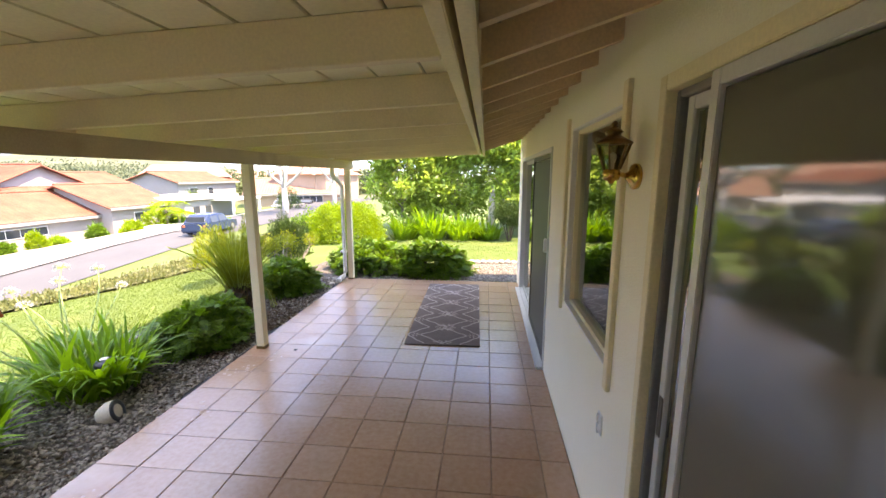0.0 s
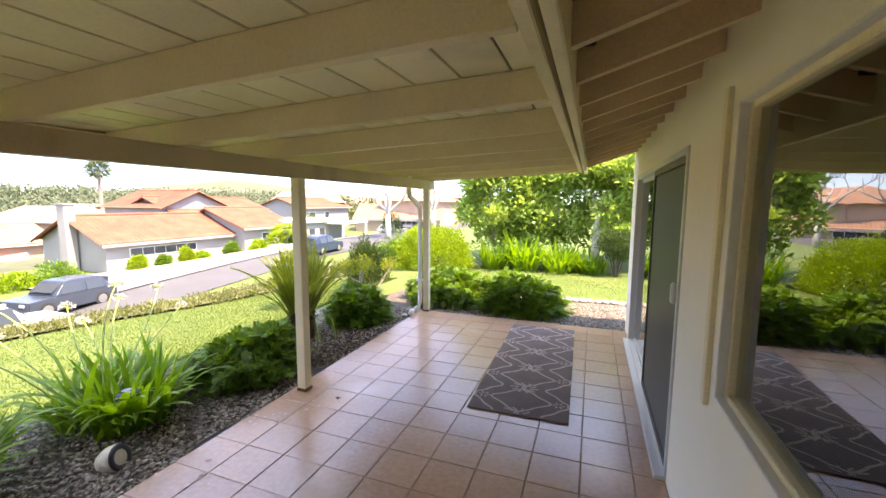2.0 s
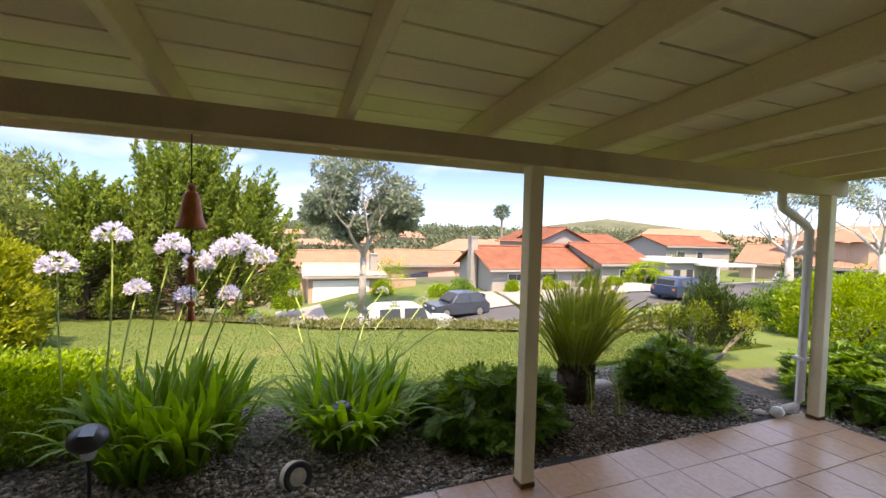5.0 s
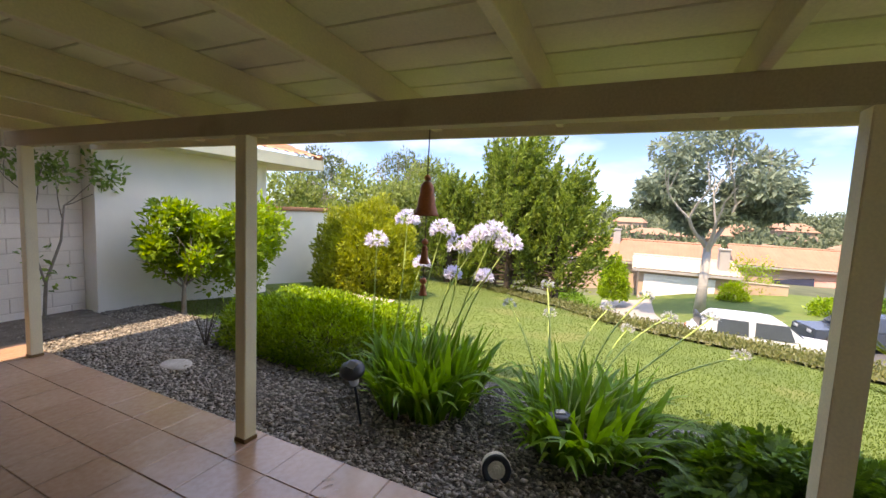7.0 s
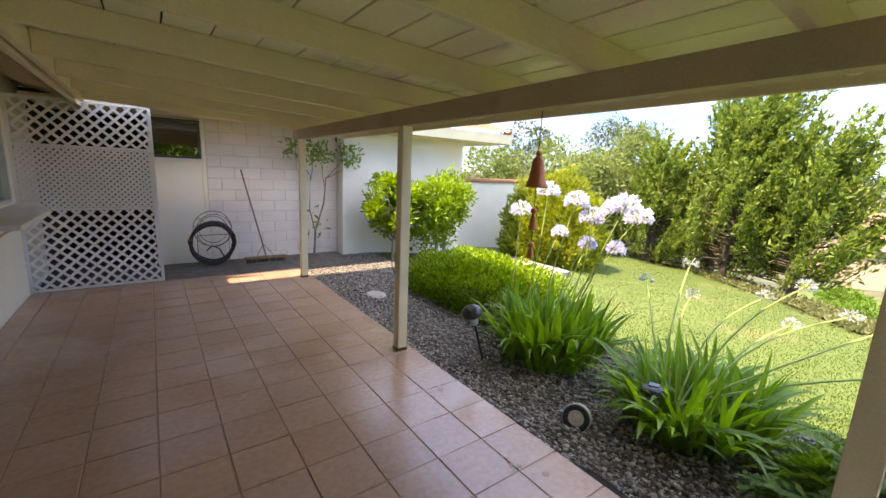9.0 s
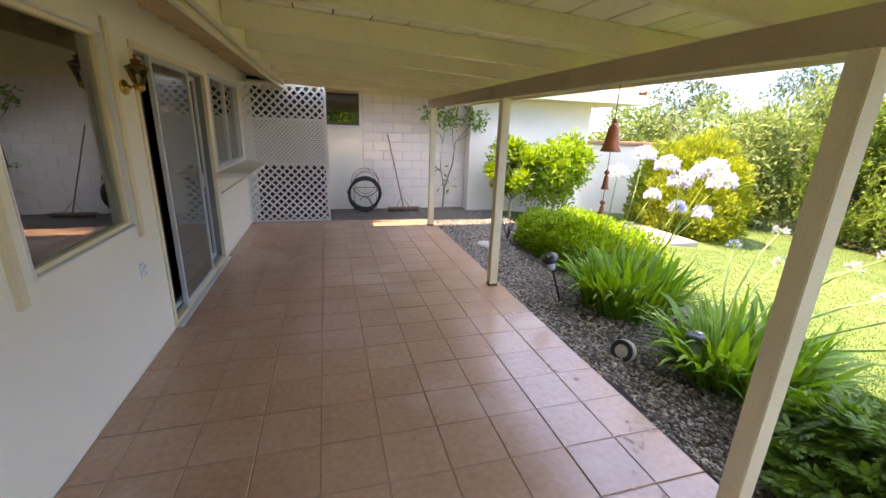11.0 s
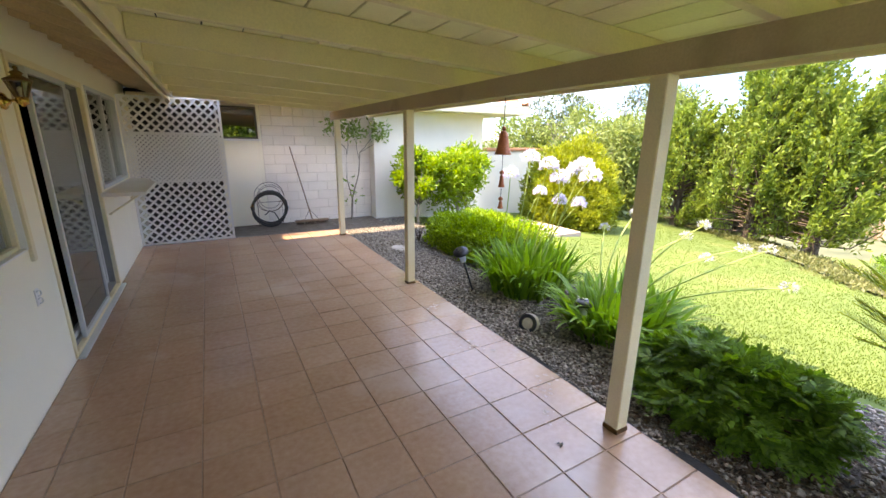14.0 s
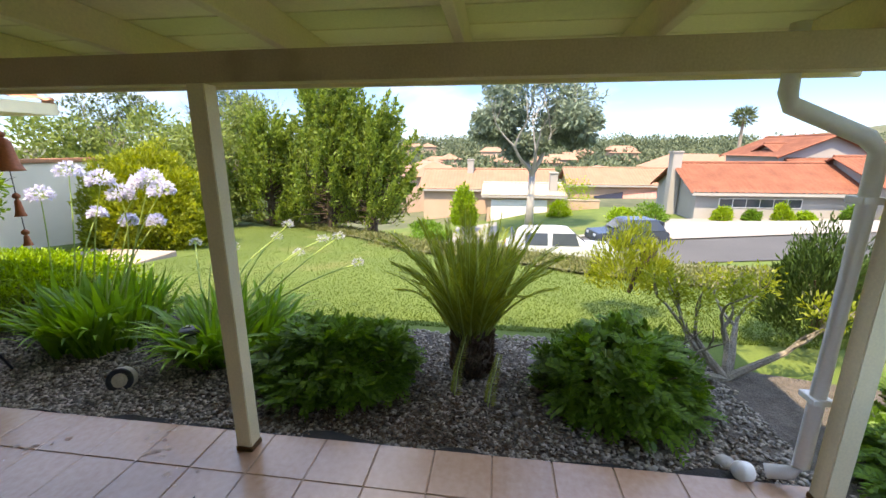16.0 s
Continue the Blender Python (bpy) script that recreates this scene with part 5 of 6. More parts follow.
for x, y, L, a in ((-2.98, 4.98, 0.40, 0.3), (-2.90, 5.22, 0.30, 1.0), (-2.78, 5.9, 0.45, 2.0)):
    e = thing("fallen_frond", "drooping frond bending to the gravel", "frond", "low fronds", (x, y, -0.04))
    b = nb()
    q = [(0.0, 0.0, 0.0), (-0.04, 0.02, L * 0.5), (-0.10, 0.05, L * 0.85), (-0.2, 0.07, L)]
    tube(b, q, [0.006, 0.005, 0.004, 0.002], 5)
    part("stem", b, M_STALK, e)
    v, f = leaf_quads(np.array([(0.0, 0.0, 0.0)]), np.array([(0.3, 0.9, 0.25)]), 0.06 * np.ones(1), 0.012 * np.ones(1), np.array([(1.0, -0.3, 0.0)]))
    leaflet = bpy.data.meshes.new("leaflet")
    leaflet.from_pydata([tuple(c) for c in v], [], [tuple(int(c) for c in w) for w in f])
    leaflet.materials.append(L_FERN)
    for t in np.linspace(0.04, 0.98, 40):
        k = min(int(t * 3), 2)
        p = Vector(q[k]) + (Vector(q[k + 1]) - Vector(q[k])) * (t * 3 - k)
        for turn_z in (0, 148):
            o = new("leaflet", leaflet)
            o.parent = e
            o.matrix_local = pose(p.x, p.y, p.z, 0, 0, turn_z) @ Matrix.Scale(1.15 - 0.6 * t, 4)

# gnarled shrub with bare branches and leafy ends
gn = thing("gnarled_shrub", "gnarled bare-limbed shrub with leafy ends in the bed", "shrub", at=(-3.50, 7.02, -0.06))
bm = nb()
tips = []
rr = random.Random(12)
for w, L in (((-0.3, -1.0, 0.75), 0.46), ((0.1, -0.7, 0.9), 0.40), ((-0.4, 0.2, 1.0), 0.40), ((0.0, 0.9, 0.55), 0.44), ((-0.6, 0.9, 0.9), 0.44), ((0.2, -1.0, 0.35), 0.4)):
    limb_tree(bm, (0, 0, 0.02), w, L, 0.034, 2, rr, tips, 0.75, (2, 2), 0.68)
part("branchwork", bm, M_BARK, gn)
up_tips = [tuple(t) for t in tips if t.z > 0.55]
blob_leaves(up_tips, [0.10] * len(up_tips), 26, (0.05, 0.016), L_YELLOW, gn, 12, up=0.8)
mound("rosemary_shrub", "dark upright needle-leaved shrub beside the gnarled one", "shrub", (-4.05, 7.95, 0.15), (0.40, 0.42, 0.85), 8000, (0.07, 0.014), L_DARK, 44, up=1.4)
mound("rosemary_shrub", "yellow-green upright shrub behind the bed", "shrub", (-4.75, 6.65, 0.25), (0.30, 0.45, 0.62), 2600, (0.08, 0.014), L_YELLOW, 45, up=1.6)

# ---------------------------------------------------------------- the far end of the patio
mound("lime_hedge", "rounded lime-green hedge across the end lawn", "hedge", (-3.95, 11.3, -0.1), (1.12, 0.7, 1.08), 17000, (0.06, 0.03), L_LIME, 51, power=2.6, rough=0.06)
mound("shrub", "low grey-green round shrub by the lime hedge", "shrub", (-5.2, 11.6, -0.1), (0.7, 0.6, 0.75), 5000, (0.07, 0.03), L_GREEN, 52, "end shrubs")
screen = [((-2.6, 12.9, 0), 53), ((-0.9, 13.2, 0), 54), ((0.9, 13.0, 0), 55), ((2.6, 13.4, 0), 56), ((-1.8, 14.8, 0), 57), ((1.2, 15.0, 0), 58)]
for (x, y, z), sd in screen:
    tree("leafy_tree", "tall broad-leaved bright green tree screening the end lawn", (x, y, -0.1), (1.1, 0.06), [((0, 0, 1.6), (1.25, 0.95, 1.25)), ((0.2, -0.1, 2.9), (1.1, 0.9, 0.9))], 30, 100, (0.19, 0.085), L_CITRUS, M_BARK, sd, group="screen trees")
for x, y, h, sd in ((-2.3, 11.9, 0.85, 61), (-1.5, 12.0, 0.95, 62), (-0.6, 11.95, 0.85, 63), (0.15, 12.1, 0.6, 64)):
    strap_clump("strap_leaf_clump", "tall strap-leaved plant under the end trees", (x, y, -0.1), 0.6, h, 200, sd)
topi = thing("topiary_bush", "round clipped dark bush on bare stems in the end lawn", "shrub", at=(0.80, 11.75, -0.08))
bm = nb()
for k in range(6):
    a = k * 1.05
    tube(bm, [(0.03 * math.cos(a), 0.03 * math.sin(a), 0), (0.12 * math.cos(a), 0.12 * math.sin(a), 0.35), (0.2 * math.cos(a), 0.2 * math.sin(a), 0.6)], [0.018, 0.014, 0.01], 6)
part("stems", bm, M_DARKBARK, topi)
blob_leaves([(0, 0, 0.82), (0.12, 0.05, 0.78), (-0.12, -0.03, 0.80)], [0.46, 0.4, 0.4], 3000, (0.05, 0.022), L_DARK, topi, 65)
bm = nb()
lathe(bm, [(0.13, -0.2), (0.11, 0.4), (0.10, 0.9), (0.08, 1.5)], 12)
wt = mesh_ob("tree_trunk", bm, pmat("white_bark", (0.42, 0.39, 0.33), 0.85, 0.2, 10, 40, 0.5), smooth=True)
wt.location = (0.30, 12.45, 0)
tagged(wt, "pale whitewashed trunk among the end trees", "trunk")
rr = random.Random(21)
for k in range(16):
    x = 1.25 - k * 0.13
    bm = nb()
    bmesh.ops.create_icosphere(bm, subdivisions=2, radius=0.07)
    for v in bm.verts:
        v.co *= 1 + 0.25 * noise.noise(v.co * 12 + Vector((k, 0, 0)))
        v.co.z *= 0.7
    s = mesh_ob("edging_stone", bm, M_SLATE, smooth=True)
    s.location = (x, 8.6 + rr.uniform(-0.03, 0.03), -0.01)
    tagged(s, "rounded grey edging stone between gravel and lawn", "stone", "edging stones")

# ---------------------------------------------------------------- garden trees
mound("yellow_bush", "large rounded yellow-green bush at the lawn's side", "shrub", (-8.5, -2.5, -0.5), (1.2, 1.22, 2.05), 30000, (0.10, 0.04), L_YELLOW, 71, rough=0.10)
for x, y, h, sd, mt in ((-14.5, -7.2, 3.0, 72, L_AIRY), (-17.5, -5.6, 3.7, 73, L_AIRY), (-12.2, -8.8, 2.8, 74, L_AIRY), (-11.2, -5.4, 1.9, 75, L_AIRY), (-20.5, -8.5, 4.6, 76, L_FAR), (-16.5, -11.5, 4.0, 77, L_FAR), (-13.4, -4.6, 2.5, 78, L_AIRY)):
    tree("airy_tree", "soft light green tree beyond the lawn", (x, y, -1.3), (h * 0.6, 0.09), [((0, 0, h * 0.62), (1.5, 1.5, 1.2)), ((0.1, 0.2, h), (1.6, 1.7, 1.4))], 26, 110, (0.20, 0.075), mt, M_BARK, sd, group="garden trees")


def plume_tree(label, at, height, radius, seed, plumes=190, lean=0.0):
    """A juniper of many upswept flame-like sprays over a hidden trunk."""
    np.random.seed(seed)
    e = thing("conifer", label, "tree", "conifers", at)
    bm = nb()
    tube(bm, [(0, 0, -0.4), (0.05, 0.03, height * 0.5), (0.0, 0.05, height * 0.9)], [0.16, 0.11, 0.03], 9)
    P, W = [], []
    for k in range(plumes):
        t = np.random.rand() ** 0.8
        prof = radius * (0.55 + 0.75 * math.sin(math.pi * min(t * 1.15 + 0.12, 1)) * 0.75) * (1 - 0.55 * t)
        a = np.random.uniform(0, 6.28)
        o = np.array([math.cos(a), math.sin(a), 0])
        b = o * prof * np.random.uniform(0.45, 1.0) + np.array([lean * t, 0, 0.15 + t * height * 0.82])
        way = o * np.random.uniform(0.2, 0.75) + np.array([lean * 0.3, 0.30, 1.0])
        way /= np.linalg.norm(way)
        L = np.random.uniform(0.8, 1.8) * (0.6 + height * 0.09)
        n = 130
        s = np.random.rand(n)
        w = L * 0.145 * np.sin(np.pi * np.clip(s * 0.85 + 0.15, 0, 1)) ** 0.8 * (1 - 0.55 * s)
        P.append(b + way * (s * L)[:, None] + np.random.normal(size=(n, 3)) * (w * 0.55)[:, None])
        W.append(np.tile(way, (n, 1)) + np.random.normal(size=(n, 3)) * 0.55)
        tube(bm, [(b * np.array([0.1, 0.1, 0.85])).tolist(), b.tolist(), (b + way * L * 0.6).tolist()], [0.025, 0.016, 0.006], 4, False)
    part("trunk", bm, M_DARKBARK, e)
    P, W = np.concatenate(P), np.concatenate(W)
    v, f = leaf_quads(P, W, 0.15 * np.random.uniform(0.6, 1.3, len(P)), 0.055 * np.random.uniform(0.7, 1.2, len(P)))
    raw("crown", v, f, L_CON, e)


plume_tree("tall green upswept juniper tree at the lawn's edge", (-13.6, -0.4, -1.1), 5.0, 1.35, 81, 170)
plume_tree("green upswept juniper tree beside taller ones", (-13.3, 1.15, -1.05), 3.7, 1.15, 82, 130, -0.1)
plume_tree("green upswept juniper tree at the group's edge", (-13.8, -2.7, -1.1), 3.5, 1.05, 83, 120)
plume_tree("dark tall juniper tree behind the group", (-15.4, -1.5, -1.3), 5.0, 1.1, 84, 120)

leaf_ob = thing("dry_leaf", "small dark dry leaf lying on a tile", "leaf", at=(-1.93, 3.80, 0.004))
v, f = leaf_quads(np.array([(0.0, 0, 0.002), (0.02, 0.0, 0.003)]), np.array([(1.0, 0.5, 0.03), (0.9, -0.4, 0.05)]), np.array([0.055, 0.03]), np.array([0.02, 0.012]))
raw("blade", v, f, M_DARKBARK, leaf_ob)

# ---------------------------------------------------------------- across the street
M_SUNWALL = pmat("house_stucco", (0.33, 0.31, 0.285), 0.85, 0.06, 0.8, 20, 0.2)
M_PEACH = pmat("peach_stucco", (0.45, 0.31, 0.22), 0.85, 0.08, 0.8, 20, 0.2)
M_RED = pmat("red_clay_roof", (0.19, 0.062, 0.036), 0.9, 0.2, 0.9, 14, 0.3, tint=(0.30, 0.11, 0.063))
M_PINK = pmat("pink_clay_roof", (0.48, 0.22, 0.18), 0.85, 0.12, 0.9, 14, 0.3)
M_PALEROOF = pmat("weathered_pale_roof", (0.42, 0.34, 0.27), 0.85, 0.15, 0.9, 14, 0.3)
M_PEACHROOF = pmat("faded_clay_roof", (0.32, 0.17, 0.11), 0.85, 0.15, 0.9, 14, 0.3)
M_DARKWIN = pmat("dark_window", (0.05, 0.06, 0.07), 0.12, 0.1, 2, 20, 0)
M_PANEL = pmat("solar_cells", (0.025, 0.03, 0.05), 0.15, 0.1, 2, 20, 0)


def house(label, at, rz, length, depth, wall_h, rise, wall, roof, windows=(), garage=(), over=0.5, group="street houses", chimney=None):
    """A gabled house: walls with gable ends, two tiled slopes, fascia, windows and garage doors on its front (local -y)."""
    e = thing("house", label, "house", group, at)
    e.rotation_euler = (0, 0, radians(rz))
    bm = nb()
    sec = [(0, -0.8), (depth, -0.8), (depth, wall_h), (depth / 2, wall_h + rise), (0, wall_h)]
    a = [bm.verts.new((0, y, z)) for y, z in sec]
    b = [bm.verts.new((length, y, z)) for y, z in sec]
    bm.faces.new(a[::-1])
    bm.faces.new(b)
    for i in range(5):
        bm.faces.new((a[i - 1], b[i - 1], b[i], a[i]))
    bmesh.ops.recalc_face_normals(bm, faces=bm.faces)
    part("wall", bm, wall, e)
    k = rise / (depth / 2)
    tile_roof("roof_slope", length + 2 * over, depth / 2 + over, rise + over * k, e, roof, pose(-over, -over, wall_h - over * k + 0.05), 0.36, 0.5, 0.05)
    tile_roof("roof_slope", length + 2 * over, depth / 2 + over, rise + over * k, e, roof, pose(length + over, depth + over, wall_h - over * k + 0.05, 0, 0, 180), 0.36, 0.5, 0.05)
    bm = nb()
    tube(bm, [(-over, depth / 2, wall_h + rise + 0.1), (length + over, depth / 2, wall_h + rise + 0.1)], 0.13, 8)
    part("ridge", bm, roof, e)
    part("fascia", box(nb(), -over, length + over, -over - 0.03, -over + 0.03, wall_h - over * k - 0.16, wall_h - over * k + 0.05), M_SUNWALL, e)
    for s in (-over, length + over - 0.06):
        for y0, y1, z0, z1 in ((-over, depth / 2, wall_h - over * k, wall_h + rise), (depth + over, depth / 2, wall_h - over * k, wall_h + rise)):
            bm = nb()
            tube(bm, [(s + 0.03, y0, z0), (s + 0.03, y1, z1)], 0.10, 4)
            part("barge_board", bm, roof, e)
    for x0, x1, z0, z1 in windows:
        w = part("window", box(nb(), x0, x1, -0.05, 0.02, z0, z1), M_WHITE, e)
        n = max(1, int((x1 - x0) / 0.9))
        for i in range(n):
            u0 = x0 + 0.06 + (x1 - x0 - 0.06) * i / n
            u1 = x0 + (x1 - x0 - 0.06) * (i + 1) / n
            part("pane", box(nb(), u0, u1, -0.065, -0.052, z0 + 0.06, z1 - 0.06), M_DARKWIN, w)
    for x0, x1, z1 in garage:
        g = part("garage_door", box(nb(), x0, x1, -0.04, 0.02, -0.4, z1), M_WHITE, e, "white panelled garage door")
        for i in range(4):
            part("panel", box(nb(), x0 + 0.08, x1 - 0.08, -0.06, -0.042, 0.06 + i * z1 / 4, (i + 1) * z1 / 4 - 0.05), M_WHITE, g)
    if chimney:
        x, y, h = chimney
        part("chimney", box(nb(), x - 0.35, x + 0.35, y - 0.45, y + 0.45, -0.5, h, 0.03), M_SUNWALL, e)
        part("chimney_cap", box(nb(), x - 0.42, x + 0.42, y - 0.52, y + 0.52, h, h + 0.14, 0.02), M_SUNWALL, e)
    return e


house("low pale house with orange-red clay tile roof and strip windows", (-33.0, 19.9, -3.62), 90, 11.6, 7.6, 2.35, 1.75, M_SUNWALL, M_RED, [(1.6, 7.2, 1.05, 1.75)], chimney=(-0.45, 3.4, 5.0))
house("pale house wing with clay tile roof beyond the entry", (-31.6, 31.2, -3.3), 90, 6.5, 9.0, 2.6, 1.7, M_SUNWALL, M_RED, [(2.2, 3.4, 0.9, 1.9)])
house("taller gabled house with orange-red clay roof", (-42.0, 38.5, -3.5), 180, 9.0, 8.0, 4.6, 1.7, M_SUNWALL, M_RED)
house("gabled pale house end under an orange-red roof", (-41.5, 31.5, -3.5), 90, 13.0, 8.0, 4.1, 1.5, M_SUNWALL, M_RED)
house("two-storey white house with orange roof farther along", (-42.0, 52.0, -3.2), 90, 13.0, 8.0, 4.2, 1.3, M_SUNWALL, M_RED, [(2.0, 3.6, 2.2, 3.3), (6.0, 7.2, 2.2, 3.3)])
# one wide row of dark panes stands in for the carport's shaded opening
house("carport house with faded orange gable roof, its shaded opening painted dark", (-34.0, 55.0, -3.0), 20, 13.0, 10.0, 2.3, 2.0, M_PEACH, M_PEACHROOF, [(4.0, 10.5, -0.2, 1.9)])
house("peach house with white garage doors and pale low roof", (-39.2, 4.2, -5.2), 90, 6.8, 7.0, 2.7, 0.7, M_PEACH, M_PALEROOF, garage=[(0.4, 5.6, 2.2)], chimney=(6.2, 1.2, 4.6))
house("peach house with long faded clay roof behind", (-45.0, -3.0, -5.6), 90, 14.0, 7.0, 3.2, 1.7, M_PEACH, M_PEACHROOF, chimney=(5.0, 3.0, 6.0))
pk = house("low house with pink roof and solar panels", (-51.5, 16.5, -6.5), 75, 6.5, 7.5, 1.9, 2.0, M_SUNWALL, M_PINK)
sol = part("solar_panel", box(nb(), 0.0, 3.2, 0.0, 1.7, 0.0, 0.06, 0.01, pose(0.2, 0.2, 2.35, 29, 0, 0)), M_PANEL, pk, "dark solar panel")
house("far house with clay roof beyond the eucalyptus", (-52.0, 14.0, -6.0), 90, 12.0, 8.0, 3.6, 1.6, M_PEACH, M_PEACHROOF)

yard_wall = thing("yard_wall", "low peach stucco yard wall beside the garage house", "wall", at=(-39.3, 11.1, -5.2))
part("wall", box(nb(), -0.12, 0.12, 0, 3.4, -0.6, 2.2, 0.02), M_PEACH, yard_wall)
part("cap", box(nb(), -0.17, 0.17, 0, 3.45, 2.2, 2.3, 0.02), M_PALEROOF, yard_wall)

flat = thing("flat_garage", "white flat-roofed garage block beside the red-roofed house", "garage", at=(-29.6, 37.2, -3.2))
part("wall", box(nb(), -7.0, 0, 0, 8.0, -0.6, 2.6, 0.02), M_SUNWALL, flat)
part("roof", box(nb(), -7.3, 0.4, -0.4, 8.4, 2.6, 2.9, 0.03), M_WHITE, flat)
part("canopy", box(nb(), 0.0, 2.6, 4.0, 9.5, 2.35, 2.55, 0.02), M_WHITE, flat)
for y in (4.2, 9.3):
    part("canopy_post", box(nb(), 2.3, 2.5, y - 0.1, y + 0.1, -0.6, 2.35), M_WHITE, flat)
for y in (1.2, 3.0):
    part("window", box(nb(), -0.01, 0.04, y, y + 0.9, 1.0, 1.9), M_DARKWIN, flat)
pw = thing("planter_wall", "low white planter walls before the flat garage", "wall", at=(-26.2, 30.0, -3.0))
for k in range(4):
    part("wall", box(nb(), -1.5 + 0.25 * k, -0.2 + 0.25 * k, k * 1.9, k * 1.9 + 1.5, -0.3, 0.75 - 0.06 * k, 0.03), M_WHITE, pw)

# cars
M_TYRE = pmat("tyre", (0.02, 0.02, 0.02), 0.8, 0.2, 10, 60, 0.2)
M_RIM = pmat("alloy_rim", (0.45, 0.45, 0.46), 0.3, 0.1, 10, 60, 0, metal=0.8)


def car_paint(name, c):
    return pmat(name, c, 0.22, 0.05, 2, 30, 0, metal=0.3)


def car(label, at, rz, L, W, H, paint, pickup=False, group="parked cars"):
    """A car from a side profile: lofted body, darker glasshouse, wheels with tyre and rim, lamps."""
    e = thing("car", label, "car", group, at)
    e.rotation_euler = (0, 0, radians(rz))
    hood, belt = H * 0.56, H * 0.60
    lower = [(-L / 2, 0.32), (-L / 2 + 0.06, hood * 0.95), (-L * 0.22, hood + 0.03), (-L * 0.20, belt), (L * 0.44, belt + 0.02), (L / 2, belt * 0.92), (L / 2 + 0.02, 0.36), (L / 2 - 0.1, 0.22), (-L / 2 + 0.1, 0.22)]
    top_end = L * 0.12 if pickup else L * 0.47
    cabin = [(-L * 0.23, belt - 0.02), (-L * 0.09, H - 0.04), (0.0, H), (top_end - L * 0.13, H - 0.02), (top_end, belt)]
    for nm, prof, w0, w1, mat in (("body", lower, W / 2, W / 2, paint), ("roof", cabin, W / 2 - 0.05, W / 2 - 0.2, paint)):
        bm = nb()
        zs = [z for _, z in prof]
        z0, z1 = min(zs), max(zs)
        ww = [w0 + (w1 - w0) * (z - z0) / (z1 - z0) for z in zs]
        a = [bm.verts.new((x, -w, z)) for (x, z), w in zip(prof, ww)]
        b = [bm.verts.new((x, w, z)) for (x, z), w in zip(prof, ww)]
        bm.faces.new(a)
        bm.faces.new(b[::-1])
        for i in range(len(prof)):
            bm.faces.new((a[i - 1], b[i - 1], b[i], a[i]))
        bmesh.ops.recalc_face_normals(bm, faces=bm.faces)
        bmesh.ops.bevel(bm, geom=list(bm.edges), offset=0.05, segments=2, affect="EDGES")
        part(nm, bm, mat, e, smooth=False)
    for s in (-1, 1):
        wd = W / 2 - 0.05
        for x0, x1 in (((-L * 0.15, top_end * 0.20), (top_end * 0.28, top_end * 0.72))):
            bm = nb()
            zb, zt = belt + 0.03, H - 0.12
            q = [(x0, zb), (x1, zb), (x1 - 0.02, zt), (x0 + (0.18 if x0 < 0 else 0.02), zt)]
            vs = [bm.verts.new((x, s * (wd + 0.02 - 0.15 * (z - belt) / (H - belt)), z)) for x, z in q]
            ws = [bm.verts.new((x, s * (wd - 0.06 - 0.15 * (z - belt) / (H - belt)), z)) for x, z in q]
            bm.faces.new(vs)
            bm.faces.new(ws[::-1])
            for i in range(4):
                bm.faces.new((vs[i - 1], vs[i], ws[i], ws[i - 1]))
            bmesh.ops.recalc_face_normals(bm, faces=bm.faces)
            part("side_window", bm, M_DARKWIN, e)
        for x in (-L * 0.31, L * 0.30):
            w = part("wheel", lathe(nb(), [(0.20, -0.11), (0.33, -0.10), (0.345, 0.0), (0.33, 0.10), (0.20, 0.11)], 22, m=pose(x, s * (W / 2 - 0.10), 0.345, 90, 0, 0)), M_TYRE, e)
            part("rim", lathe(nb(), [(0.05, -0.118), (0.21, -0.112), (0.21, 0.112), (0.05, 0.118)], 16, m=pose(x, s * (W / 2 - 0.10), 0.345, 90, 0, 0)), M_RIM, w)
        part("headlight", box(nb(), -L / 2 + 0.01, -L / 2 + 0.10, s * (W / 2 - 0.36) - 0.14, s * (W / 2 - 0.36) + 0.14, hood * 0.72, hood * 0.88, 0.02), M_FROST, e)
        part("tail_light", box(nb(), L / 2 - 0.05, L / 2 + 0.03, s * (W / 2 - 0.2) - 0.1, s * (W / 2 - 0.2) + 0.1, belt * 0.72, belt * 0.9, 0.02), M_CLAY, e)
    if not pickup:
        part("rear_window", box(nb(), L * 0.435, L * 0.45, -W / 2 + 0.28, W / 2 - 0.28, belt + 0.08, H - 0.14, 0.0), M_DARKWIN, e)
    else:
        part("bed_cover", box(nb(), L * 0.14, L * 0.47, -W / 2 + 0.12, W / 2 - 0.12, belt, belt + 0.05, 0.02), M_DARKWIN, e)
    ws = box(nb(), -0.02, 0.02, -W / 2 + 0.25, W / 2 - 0.25, -0.26, 0.26, 0, pose(-L * 0.168, 0, (belt + H) / 2 - 0.01, 0, 52, 0))
    part("windscreen", ws, M_DARKWIN, e)
    return e


def on_street(x, y):
    return (x, y, float(ground_z(x, y)) + 0.05)


